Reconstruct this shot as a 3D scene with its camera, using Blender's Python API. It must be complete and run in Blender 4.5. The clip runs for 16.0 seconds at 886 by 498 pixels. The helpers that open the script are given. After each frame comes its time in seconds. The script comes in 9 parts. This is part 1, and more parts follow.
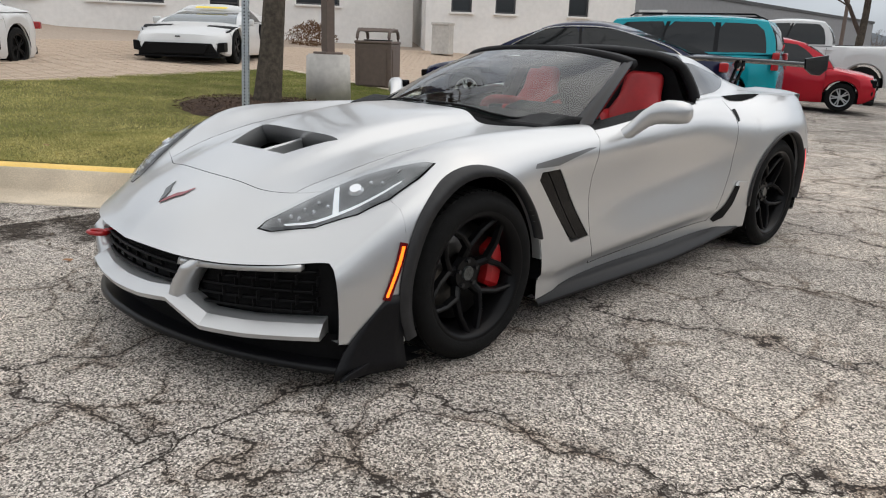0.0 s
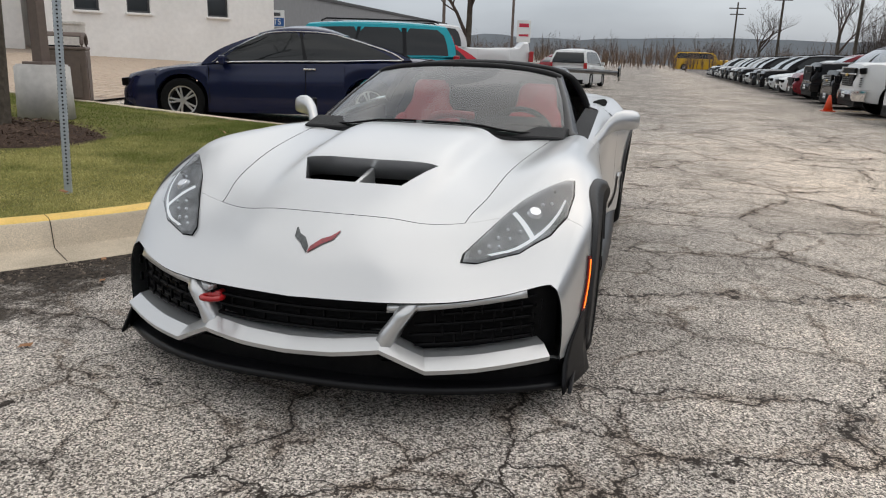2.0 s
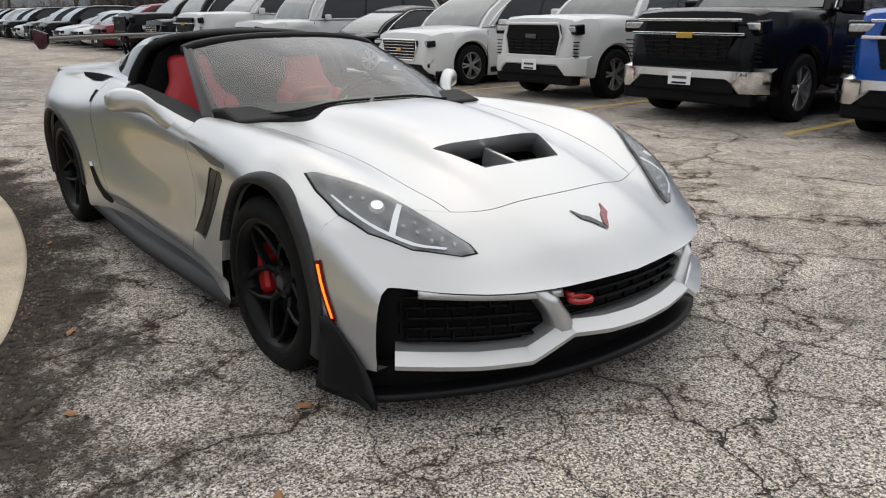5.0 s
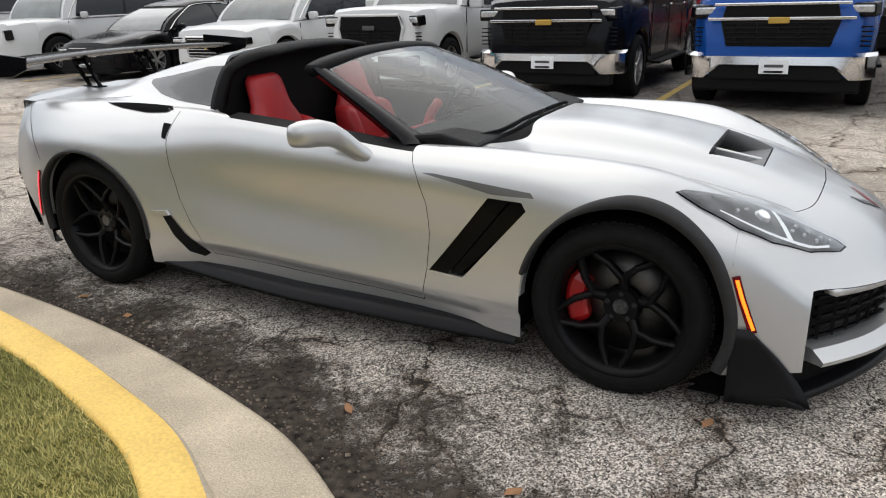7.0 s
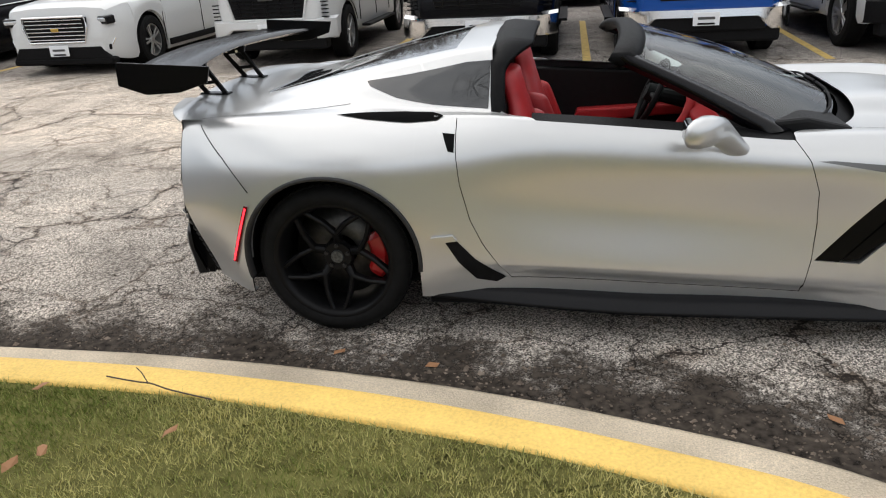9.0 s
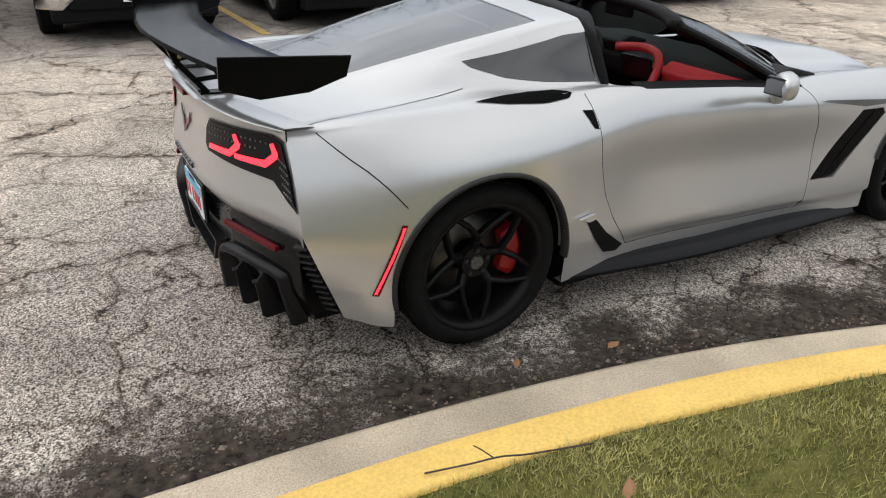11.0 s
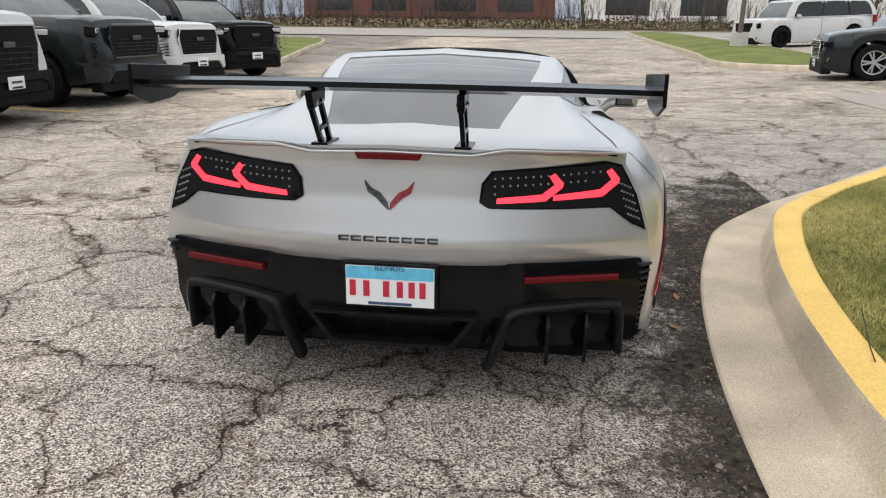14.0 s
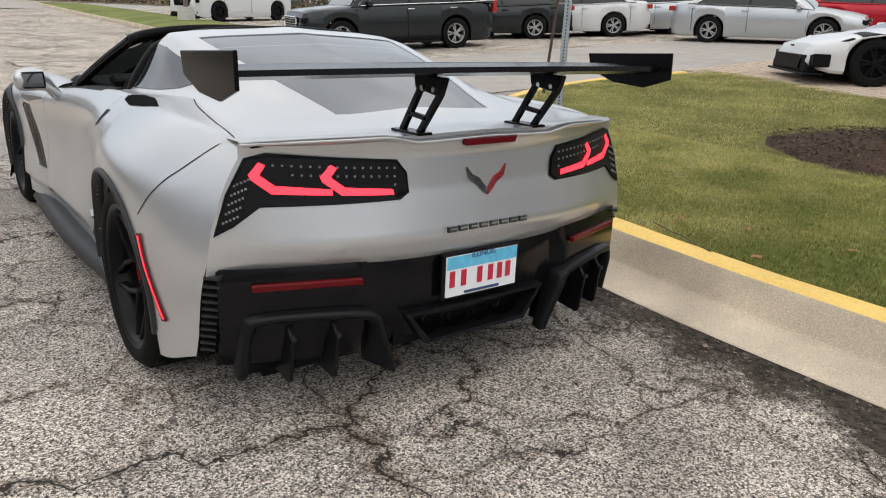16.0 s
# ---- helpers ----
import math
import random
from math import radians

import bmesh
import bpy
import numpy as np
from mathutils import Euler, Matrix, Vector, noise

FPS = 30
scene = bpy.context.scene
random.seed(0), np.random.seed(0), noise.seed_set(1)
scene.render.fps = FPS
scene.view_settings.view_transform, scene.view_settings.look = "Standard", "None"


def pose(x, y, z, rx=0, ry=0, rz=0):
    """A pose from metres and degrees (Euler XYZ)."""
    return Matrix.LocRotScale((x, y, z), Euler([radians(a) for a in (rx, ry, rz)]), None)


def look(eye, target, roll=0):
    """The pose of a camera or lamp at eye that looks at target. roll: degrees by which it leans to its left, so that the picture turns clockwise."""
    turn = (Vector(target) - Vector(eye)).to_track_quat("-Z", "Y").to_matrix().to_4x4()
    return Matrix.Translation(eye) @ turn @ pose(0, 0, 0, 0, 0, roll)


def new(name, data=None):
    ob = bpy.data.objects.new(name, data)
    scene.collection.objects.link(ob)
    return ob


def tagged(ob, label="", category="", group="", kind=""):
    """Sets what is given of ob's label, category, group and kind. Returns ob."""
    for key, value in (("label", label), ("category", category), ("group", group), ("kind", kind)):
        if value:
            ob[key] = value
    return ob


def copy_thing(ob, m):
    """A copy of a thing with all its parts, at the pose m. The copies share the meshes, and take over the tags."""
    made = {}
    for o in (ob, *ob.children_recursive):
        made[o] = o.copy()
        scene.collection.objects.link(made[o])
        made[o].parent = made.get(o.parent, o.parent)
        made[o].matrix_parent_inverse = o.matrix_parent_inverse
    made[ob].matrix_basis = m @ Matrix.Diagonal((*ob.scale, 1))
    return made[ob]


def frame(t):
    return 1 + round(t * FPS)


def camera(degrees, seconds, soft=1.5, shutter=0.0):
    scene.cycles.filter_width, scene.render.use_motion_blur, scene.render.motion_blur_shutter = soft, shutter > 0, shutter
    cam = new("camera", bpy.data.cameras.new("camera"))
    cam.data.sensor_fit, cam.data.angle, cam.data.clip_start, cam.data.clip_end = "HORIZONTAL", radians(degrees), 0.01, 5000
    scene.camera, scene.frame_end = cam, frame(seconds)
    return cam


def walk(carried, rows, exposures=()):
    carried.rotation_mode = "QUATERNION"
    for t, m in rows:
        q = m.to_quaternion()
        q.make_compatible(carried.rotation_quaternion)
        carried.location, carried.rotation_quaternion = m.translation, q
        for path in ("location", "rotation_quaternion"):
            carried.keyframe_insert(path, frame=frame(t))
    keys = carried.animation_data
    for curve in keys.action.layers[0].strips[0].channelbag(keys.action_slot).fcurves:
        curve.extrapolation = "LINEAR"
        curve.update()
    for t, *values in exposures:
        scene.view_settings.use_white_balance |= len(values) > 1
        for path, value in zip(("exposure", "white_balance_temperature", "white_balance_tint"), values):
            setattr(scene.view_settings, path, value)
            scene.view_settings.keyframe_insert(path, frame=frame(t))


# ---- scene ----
cam = camera(62.1, 16.0, 1.1)
PATH = [
    (0, (3.325, 2.697, 1.166), (1.959, 1.338, 0.63), 2.0),
    (0.5, (3.725, 2.392, 1.207), (2.195, 1.215, 0.684), 2.0),
    (1, (3.998, 2.038, 1.214), (2.328, 1.063, 0.703), 1.7),
    (1.5, (4.246, 1.579, 1.218), (2.46, 0.835, 0.71), 1.7),
    (2, (4.385, 1.079, 1.216), (2.516, 0.582, 0.707), 1.7),
    (2.5, (4.451, 0.557, 1.229), (2.53, 0.343, 0.713), 2.0),
    (3, (4.462, 0.013, 1.242), (2.534, 0.121, 0.719), 2.4),
    (3.2, (4.406, -0.209, 1.228), (2.493, 0.038, 0.701), 2.8),
    (5.3, (3.517, -2.266, 1.272), (2.13, -0.966, 0.65), -0.9),
    (5.5, (3.367, -2.399, 1.272), (2.03, -1.05, 0.645), -1.5),
    (6, (2.977, -2.752, 1.299), (1.778, -1.264, 0.709), -3.8),
    (6.5, (2.526, -3.081, 1.303), (1.445, -1.5, 0.724), -2.5),
    (7, (1.953, -3.309, 1.403), (1.054, -1.646, 0.751), -1.7),
    (7.5, (1.363, -3.578, 1.456), (0.559, -1.877, 0.777), -2.3),
    (8, (0.728, -3.733, 1.52), (0.014, -2.008, 0.803), -1.7),
    (8.2, (0.543, -3.762, 1.521), (-0.15, -2.028, 0.806), -2.0),
    (10.3, (-1.95, -3.347, 1.697), (-1.418, -1.64, 0.801), -1.8),
    (10.5, (-2.134, -3.272, 1.672), (-1.521, -1.582, 0.796), -1.5),
    (11, (-2.697, -3.022, 1.627), (-1.822, -1.453, 0.748), 1.1),
    (11.5, (-3.21, -2.707, 1.525), (-2.068, -1.29, 0.697), 2.6),
    (12, (-3.61, -2.328, 1.488), (-2.207, -1.132, 0.713), 2.4),
    (12.5, (-3.91, -1.925, 1.451), (-2.325, -0.942, 0.728), 1.7),
    (13, (-4.195, -1.5, 1.45), (-2.489, -0.711, 0.766), 1.1),
    (13.5, (-4.394, -1.029, 1.383), (-2.588, -0.459, 0.74), 0.5),
    (14, (-4.503, -0.469, 1.319), (-2.607, -0.229, 0.73), 0.7),
    (14.5, (-4.526, 0.113, 1.311), (-2.613, -0.063, 0.755), 1.8),
    (15, (-4.421, 0.63, 1.301), (-2.582, 0.074, 0.743), 2.7),
    (15.5, (-4.289, 1.093, 1.295), (-2.59, 0.217, 0.708), 3.2),
    (16, (-4.01, 1.512, 1.29), (-2.485, 0.372, 0.678), 2.6),
]
walk(cam, [(t, look(eye, target, roll)) for t, eye, target, roll in PATH], [(0, .02), (3, -.14), (6.5, .09), (8, .28), (10.5, .17), (12.5, .20), (16, .14)])

# ---------------- world, sun, exposure ----------------
world = bpy.data.worlds.new("overcast_sky")
scene.world = world
world.use_nodes = True
wn, wl = world.node_tree.nodes, world.node_tree.links
wn.clear()
w_out = wn.new("ShaderNodeOutputWorld")
w_sky = wn.new("ShaderNodeTexSky")
w_sky.sky_type = "NISHITA"
w_sky.sun_disc = False
w_sky.sun_elevation = radians(54.5)
w_sky.sun_rotation = radians(-52.1)
w_sky.dust_density = 3.0
w_bg = wn.new("ShaderNodeBackground")
w_bg.inputs["Strength"].default_value = 0.03
wl.new(w_sky.outputs["Color"], w_bg.inputs["Color"])
# an even cloud sheet with soft darker bellies
w_tc = wn.new("ShaderNodeTexCoord")
w_map = wn.new("ShaderNodeMapping")
w_map.inputs["Scale"].default_value = (1.0, 1.0, 3.5)
w_noise = wn.new("ShaderNodeTexNoise")
w_noise.inputs["Scale"].default_value = 2.0
w_noise.inputs["Detail"].default_value = 6.0
w_ramp = wn.new("ShaderNodeValToRGB")
w_ramp.color_ramp.elements[0].position = 0.30
w_ramp.color_ramp.elements[0].color = (0.50, 0.515, 0.54, 1)
w_ramp.color_ramp.elements[1].position = 0.70
w_ramp.color_ramp.elements[1].color = (0.98, 0.965, 0.94, 1)
w_cloud = wn.new("ShaderNodeBackground")
w_cloud.inputs["Strength"].default_value = 1.62
w_add = wn.new("ShaderNodeAddShader")
wl.new(w_tc.outputs["Generated"], w_map.inputs["Vector"])
wl.new(w_map.outputs["Vector"], w_noise.inputs["Vector"])
wl.new(w_noise.outputs["Fac"], w_ramp.inputs["Fac"])
w_sep = wn.new("ShaderNodeSeparateXYZ")
w_up = wn.new("ShaderNodeValToRGB")          # grey-blue low down, paler above
w_up.color_ramp.elements[0].position = 0.0
w_up.color_ramp.elements[0].color = (0.25, 0.285, 0.335, 1)
w_up.color_ramp.elements[1].position = 1.0
w_up.color_ramp.elements[1].color = (0.84, 0.835, 0.825, 1)
e_ = w_up.color_ramp.elements.new(0.16)
e_.color = (0.49, 0.525, 0.575, 1)
e_ = w_up.color_ramp.elements.new(0.45)
e_.color = (0.84, 0.85, 0.855, 1)
w_mul = wn.new("ShaderNodeMixRGB")
w_mul.blend_type = "MULTIPLY"
w_mul.inputs["Fac"].default_value = 1.0
wl.new(w_tc.outputs["Generated"], w_sep.inputs["Vector"])
wl.new(w_sep.outputs["Z"], w_up.inputs["Fac"])
wl.new(w_ramp.outputs["Color"], w_mul.inputs["Color1"])
wl.new(w_up.outputs["Color"], w_mul.inputs["Color2"])
wl.new(w_mul.outputs["Color"], w_cloud.inputs["Color"])
wl.new(w_bg.outputs["Background"], w_add.inputs[0])
wl.new(w_cloud.outputs["Background"], w_add.inputs[1])
wl.new(w_add.outputs["Shader"], w_out.inputs["Surface"])

sun_data = bpy.data.lights.new("sun", "SUN")
sun_data.energy = 0.5
sun_data.angle = radians(80)
sun_data.color = (1.0, 0.97, 0.93)
sun = new("sun", sun_data)
sun.matrix_world = look((-6.2, 4.8, 11), (0, 0, 0))

# ---------------- materials ----------------


def material(name, color, rough=0.5, metal=0.0, coat=0.0, var=0.0, scale=8.0, bump=0.0, bump_scale=60.0, spec=0.5, var2=0.0, scale2=1.2, emit=0.0, trans=0.0):
    """A Principled surface with colour variation at two scales and a fine relief."""
    m = bpy.data.materials.new(name)
    m.use_nodes = True
    n, l = m.node_tree.nodes, m.node_tree.links
    b = n["Principled BSDF"]
    b.inputs["Roughness"].default_value = rough
    b.inputs["Metallic"].default_value = metal
    b.inputs["Coat Weight"].default_value = coat
    b.inputs["Coat Roughness"].default_value = 0.06
    b.inputs["Specular IOR Level"].default_value = spec
    b.inputs["Transmission Weight"].default_value = trans
    b.inputs["Base Color"].default_value = (*color, 1)
    if emit:
        b.inputs["Emission Color"].default_value = (*color, 1)
        b.inputs["Emission Strength"].default_value = emit
    tc = n.new("ShaderNodeTexCoord")
    last = None
    for amount, sc in ((var, scale), (var2, scale2)):
        if not amount:
            continue
        t = n.new("ShaderNodeTexNoise")
        t.inputs["Scale"].default_value = sc
        t.inputs["Detail"].default_value = 5.0
        l.new(tc.outputs["Object"], t.inputs["Vector"])
        mr = n.new("ShaderNodeMapRange")
        mr.inputs["From Min"].default_value = 0.3
        mr.inputs["From Max"].default_value = 0.7
        mr.inputs["To Min"].default_value = 1.0 - amount
        mr.inputs["To Max"].default_value = 1.0 + amount
        l.new(t.outputs["Fac"], mr.inputs["Value"])
        mix = n.new("ShaderNodeMixRGB")
        mix.blend_type = "MULTIPLY"
        mix.inputs["Fac"].default_value = 1.0
        mix.inputs["Color1"].default_value = (*color, 1)
        if last:
            l.new(last, mix.inputs["Color1"])
        l.new(mr.outputs["Result"], mix.inputs["Color2"])
        last = mix.outputs["Color"]
    if last:
        l.new(last, b.inputs["Base Color"])
    if bump:
        t = n.new("ShaderNodeTexNoise")
        t.inputs["Scale"].default_value = bump_scale
        t.inputs["Detail"].default_value = 3.0
        l.new(tc.outputs["Object"], t.inputs["Vector"])
        bp = n.new("ShaderNodeBump")
        bp.inputs["Strength"].default_value = bump
        bp.inputs["Distance"].default_value = 0.01
        l.new(t.outputs["Fac"], bp.inputs["Height"])
        l.new(bp.outputs["Normal"], b.inputs["Normal"])
    return m


def glass(name, tint, alpha_mix=0.0, rough=0.02):
    """A thin clear pane: mostly see-through, glossy by Fresnel."""
    m = bpy.data.materials.new(name)
    m.use_nodes = True
    n, l = m.node_tree.nodes, m.node_tree.links
    n.clear()
    out = n.new("ShaderNodeOutputMaterial")
    tr = n.new("ShaderNodeBsdfTransparent")
    tr.inputs["Color"].default_value = (*tint, 1)
    gl = n.new("ShaderNodeBsdfGlossy")
    gl.inputs["Roughness"].default_value = rough
    fr = n.new("ShaderNodeFresnel")
    fr.inputs["IOR"].default_value = 1.5
    add = n.new("ShaderNodeMath")
    add.operation = "ADD"
    add.inputs[1].default_value = alpha_mix
    mx = n.new("ShaderNodeMixShader")
    l.new(fr.outputs["Fac"], add.inputs[0])
    l.new(add.outputs["Value"], mx.inputs["Fac"])
    l.new(tr.outputs["BSDF"], mx.inputs[1])
    l.new(gl.outputs["BSDF"], mx.inputs[2])
    l.new(mx.outputs["Shader"], out.inputs["Surface"])
    return m


M_SILVER = material("silver_metallic_paint", (0.56, 0.565, 0.565), 0.29, 0.68, 0.46, 0.03, 900.0)
M_BLACK_GLOSS = material("gloss_black", (0.004, 0.004, 0.005), 0.16, 0, 0.05, spec=.2)
M_WING = material("satin_black_wing", (0.004, 0.004, 0.0045), 0.18, 0, 0.0, spec=.12)
M_CARBON = material("satin_carbon", (0.006, 0.006, 0.007), 0.38, 0, 0.05, 0.2, 120.0, spec=.16)
M_BLACK_PLASTIC = material("black_plastic", (0.006, 0.006, 0.0065), 0.55, 0, 0, 0.2, 40.0, 0.15, 300.0, spec=.1)
M_GRILLE = material("grille_black", (0.004, 0.004, 0.0045), 0.45, 0, 0, 0.2, 40.0, spec=.1)
M_TRIM_GREY = material("dark_grey_trim", (0.022, 0.022, 0.023), 0.45, 0, 0, 0.15, 30.0, spec=.3)
M_RUBBER = material("tyre_rubber", (0.007, 0.007, 0.007), 0.75, 0, 0, 0.2, 30.0, 0.2, 200.0, .12)
M_RIM = material("satin_black_rim", (0.005, 0.005, 0.0055), 0.32, 0, 0.03, spec=.12)
M_DISC = material("brake_disc_steel", (0.10, 0.097, 0.093), 0.45, 1.0, 0, 0.15, 60.0)
M_RED_CALIPER = material("red_caliper_paint", (0.33, 0.008, 0.010), 0.35, 0, 0.2)
M_LEATHER = material("red_leather", (0.42, 0.018, 0.022), 0.45, 0, 0, 0.1, 20.0, 0.2, 180.0)
M_CABIN = material("black_cabin_trim", (0.007, 0.007, 0.0075), 0.6, 0, 0, 0.2, 30.0, 0.2, 200.0, .2)
M_GLASS = glass("clear_glass", (0.68, 0.80, 0.76), 0.045)
M_LAMP_GLASS = glass("lamp_lens", (0.86, 0.88, 0.89), 0.05)
M_TINT = material("tinted_glass", (0.018, 0.020, 0.022), 0.04, 0, 0.3, spec=0.8)
M_HATCH = material("dark_hatch_glass", (0.02, 0.022, 0.024), 0.05, 0, 0.5, spec=1.0)
M_CHROME = material("chrome", (0.72, 0.72, 0.72), 0.12, 1.0)
M_MIRROR = material("mirror_pane", (0.16, 0.165, 0.17), 0.04, 1.0)
M_LED = material("white_led", (0.9, 0.92, 0.94), 0.3, emit=0.35)
M_LAMP_GREY = material("lamp_grey", (.24, .245, .25), .35, .3, .3, .4, 25.0)
M_AMBER = material("amber_marker", (1.0, 0.16, 0.01), 0.3, emit=2.2)
M_RED_LED = material("red_led", (1.0, 0.03, 0.05), 0.3, emit=1.9)
M_RED_LENS = material("red_reflector", (0.11, 0.003, 0.006), 0.25, 0, 0.05, spec=.2)
M_BADGE_RED = material("badge_red", (0.22, 0.012, 0.02), 0.3, 0, 0.4, 0.5, 90.0)
M_BADGE_DARK = material("badge_dark", (0.05, 0.055, 0.055), 0.3, 0.3, 0.3, 0.7, 90.0)
M_PLATE_WHITE = material("plate_white", (0.78, 0.8, 0.82), 0.4)
M_PLATE_BLUE = material("plate_blue", (0.12, 0.48, 0.70), 0.4, 0, 0, 0.15, 40.0)
M_PLATE_RED = material("plate_red", (0.5, 0.02, 0.05), 0.4)
M_PLATE_DARK = material("plate_dark_blue", (0.03, 0.06, 0.15), 0.4)

# ---------------- mesh helpers ----------------


def mesh_of(name, verts, faces, mat, smooth=True):
    me = bpy.data.meshes.new(name)
    me.from_pydata([tuple(map(float, v)) for v in verts], [], faces)
    me.materials.append(mat)
    if smooth:
        me.polygons.foreach_set("use_smooth", [True] * len(me.polygons))
    me.update()
    return me


def part_mesh(name, verts, faces, mat, parent, label="", smooth=True):
    ob = new(name, mesh_of(name, verts, faces, mat, smooth))
    ob.parent = parent
    if label:
        tagged(ob, label)
    return ob


def part(name, bm, mat, parent, label="", smooth=False):
    me = bpy.data.meshes.new(name)
    bm.normal_update()
    bm.to_mesh(me)
    bm.free()
    me.materials.append(mat)
    if smooth:
        me.polygons.foreach_set("use_smooth", [True] * len(me.polygons))
    ob = new(name, me)
    ob.parent = parent
    if label:
        tagged(ob, label)
    return ob


def empty(name, label, category, m=None, group="", kind=""):
    ob = new(name)
    ob.empty_display_size = 0.2
    if m is not None:
        ob.matrix_basis = m
    return tagged(ob, label, category, group, kind)


def bm_box(bm, centre, size, rot=None, bevel=0.0):
    r = bmesh.ops.create_cube(bm, size=1.0)
    vs = r["verts"]
    m = Matrix.Translation(centre) @ (rot if rot is not None else Matrix()) @ Matrix.Diagonal((*size, 1))
    bmesh.ops.transform(bm, matrix=m, verts=vs)
    if bevel:
        es = list({e for v in vs for e in v.link_edges})
        bmesh.ops.bevel(bm, geom=es, offset=bevel, segments=2, affect="EDGES", profile=0.5)
    return vs


def box(centre, size, rot=None, bevel=0.0):
    bm = bmesh.new()
    bm_box(bm, centre, size, rot, bevel)
    return bm


def cyl(p0, p1, r0, r1=None, seg=16, bm=None, caps=True):
    bm = bm or bmesh.new()
    p0, p1 = Vector(p0), Vector(p1)
    d = p1 - p0
    m = Matrix.Translation((p0 + p1) / 2) @ d.to_track_quat("Z", "Y").to_matrix().to_4x4()
    bmesh.ops.create_cone(bm, cap_ends=caps, segments=seg, radius1=r0, radius2=r0 if r1 is None else r1, depth=d.length, matrix=m)
    return bm


def prism(poly, y0, y1, axis="y", bevel=0.0):
    """A closed polygon of the two other axes, extruded along axis."""
    bm = bmesh.new()

    def at(p, c):
        return {"y": (p[0], c, p[1]), "x": (c, p[0], p[1]), "z": (p[0], p[1], c)}[axis]
    a = [bm.verts.new(at(p, y0)) for p in poly]
    b = [bm.verts.new(at(p, y1)) for p in poly]
    bm.faces.new(a)
    bm.faces.new(b[::-1])
    for i in range(len(poly)):
        j = (i + 1) % len(poly)
        bm.faces.new((a[j], a[i], b[i], b[j]))
    bmesh.ops.recalc_face_normals(bm, faces=bm.faces)
    if bevel:
        bmesh.ops.bevel(bm, geom=list(bm.edges), offset=bevel, segments=2, affect="EDGES", profile=0.5)
    return bm


def sweep(points, radius, seg=8, bm=None, closed=False):
    """A round bar along a polyline; radius may be one number or one per point."""
    bm = bm or bmesh.new()
    pts = [Vector(p) for p in points]
    n = len(pts)
    rad = radius if isinstance(radius, (list, tuple)) else [radius] * n
    rings = []
    for i, p in enumerate(pts):
        a, b = pts[i - 1] if (i or closed) else pts[i], pts[(i + 1) % n] if (i < n - 1 or closed) else pts[i]
        q = (b - a).normalized().to_track_quat("Z", "Y")
        rings.append([bm.verts.new(p + q @ Vector((rad[i] * math.cos(2 * math.pi * k / seg), rad[i] * math.sin(2 * math.pi * k / seg), 0))) for k in range(seg)])
    for i in range(n if closed else n - 1):
        r0, r1 = rings[i], rings[(i + 1) % n]
        for k in range(seg):
            bm.faces.new((r0[k], r0[(k + 1) % seg], r1[(k + 1) % seg], r1[k]))
    if not closed:
        bm.faces.new(rings[0][::-1])
        bm.faces.new(rings[-1])
    return bm


def lathe(profile, seg, axis_at, direction, bm=None):
    """Rings of (offset along the axis, radius) round a y axis through axis_at."""
    bm = bm or bmesh.new()
    rings = []
    for o, r in profile:
        rings.append([bm.verts.new((axis_at[0] + r * math.cos(2 * math.pi * k / seg), axis_at[1] + direction * o, axis_at[2] + r * math.sin(2 * math.pi * k / seg))) for k in range(seg)])
    for i in range(len(rings) - 1):
        for k in range(seg):
            bm.faces.new((rings[i][k], rings[i][(k + 1) % seg], rings[i + 1][(k + 1) % seg], rings[i + 1][k]))
    bmesh.ops.recalc_face_normals(bm, faces=bm.faces)
    return bm


def crs(P, u):
    """Catmull-Rom through the rows of P, at the parameters u (0 to len-1)."""
    P = np.asarray(P, float)
    Q = np.vstack([2 * P[0] - P[1], P, 2 * P[-1] - P[-2]])
    u = np.asarray(u, float)
    i = np.clip(np.floor(u).astype(int), 0, len(P) - 2)
    f = (u - i)[:, None]
    a, b, c, d = Q[i], Q[i + 1], Q[i + 2], Q[i + 3]
    return 0.5 * (2 * b + (c - a) * f + (2 * a - 5 * b + 4 * c - d) * f ** 2 + (3 * b - a - 3 * c + d) * f ** 3)


def xline(nodes, x):
    """Smooth y and z over x through nodes (x, y, z) in any order."""
    N = np.array(sorted(nodes), float)
    xs, V = N[:, 0], N[:, 1:]
    sl = np.zeros_like(V)
    d = np.diff(V, axis=0) / np.diff(xs)[:, None]
    sl[1:-1] = (d[1:] + d[:-1]) / 2
    sl[0], sl[-1] = d[0], d[-1]
    x = np.clip(np.asarray(x, float), xs[0], xs[-1])
    i = np.clip(np.searchsorted(xs, x) - 1, 0, len(xs) - 2)
    h = (xs[i + 1] - xs[i])[:, None]
    f = ((x - xs[i])[:, None]) / h
    return (2 * f ** 3 - 3 * f ** 2 + 1) * V[i] + (f ** 3 - 2 * f ** 2 + f) * h * sl[i] + (3 * f ** 2 - 2 * f ** 3) * V[i + 1] + (f ** 3 - f ** 2) * h * sl[i + 1]


def grid_faces(nu, nv, base=0, flip=False):
    fs = []
    for i in range(nu - 1):
        for j in range(nv - 1):
            q = (base + i * nv + j, base + i * nv + j + 1, base + (i + 1) * nv + j + 1, base + (i + 1) * nv + j)
            fs.append(q[::-1] if flip else q)
    return fs


def flipy(verts):
    v = np.array(verts, float)
    v[:, 1] *= -1
    return v

# ---------------- the silver sports car ----------------
from mathutils.bvhtree import BVHTree

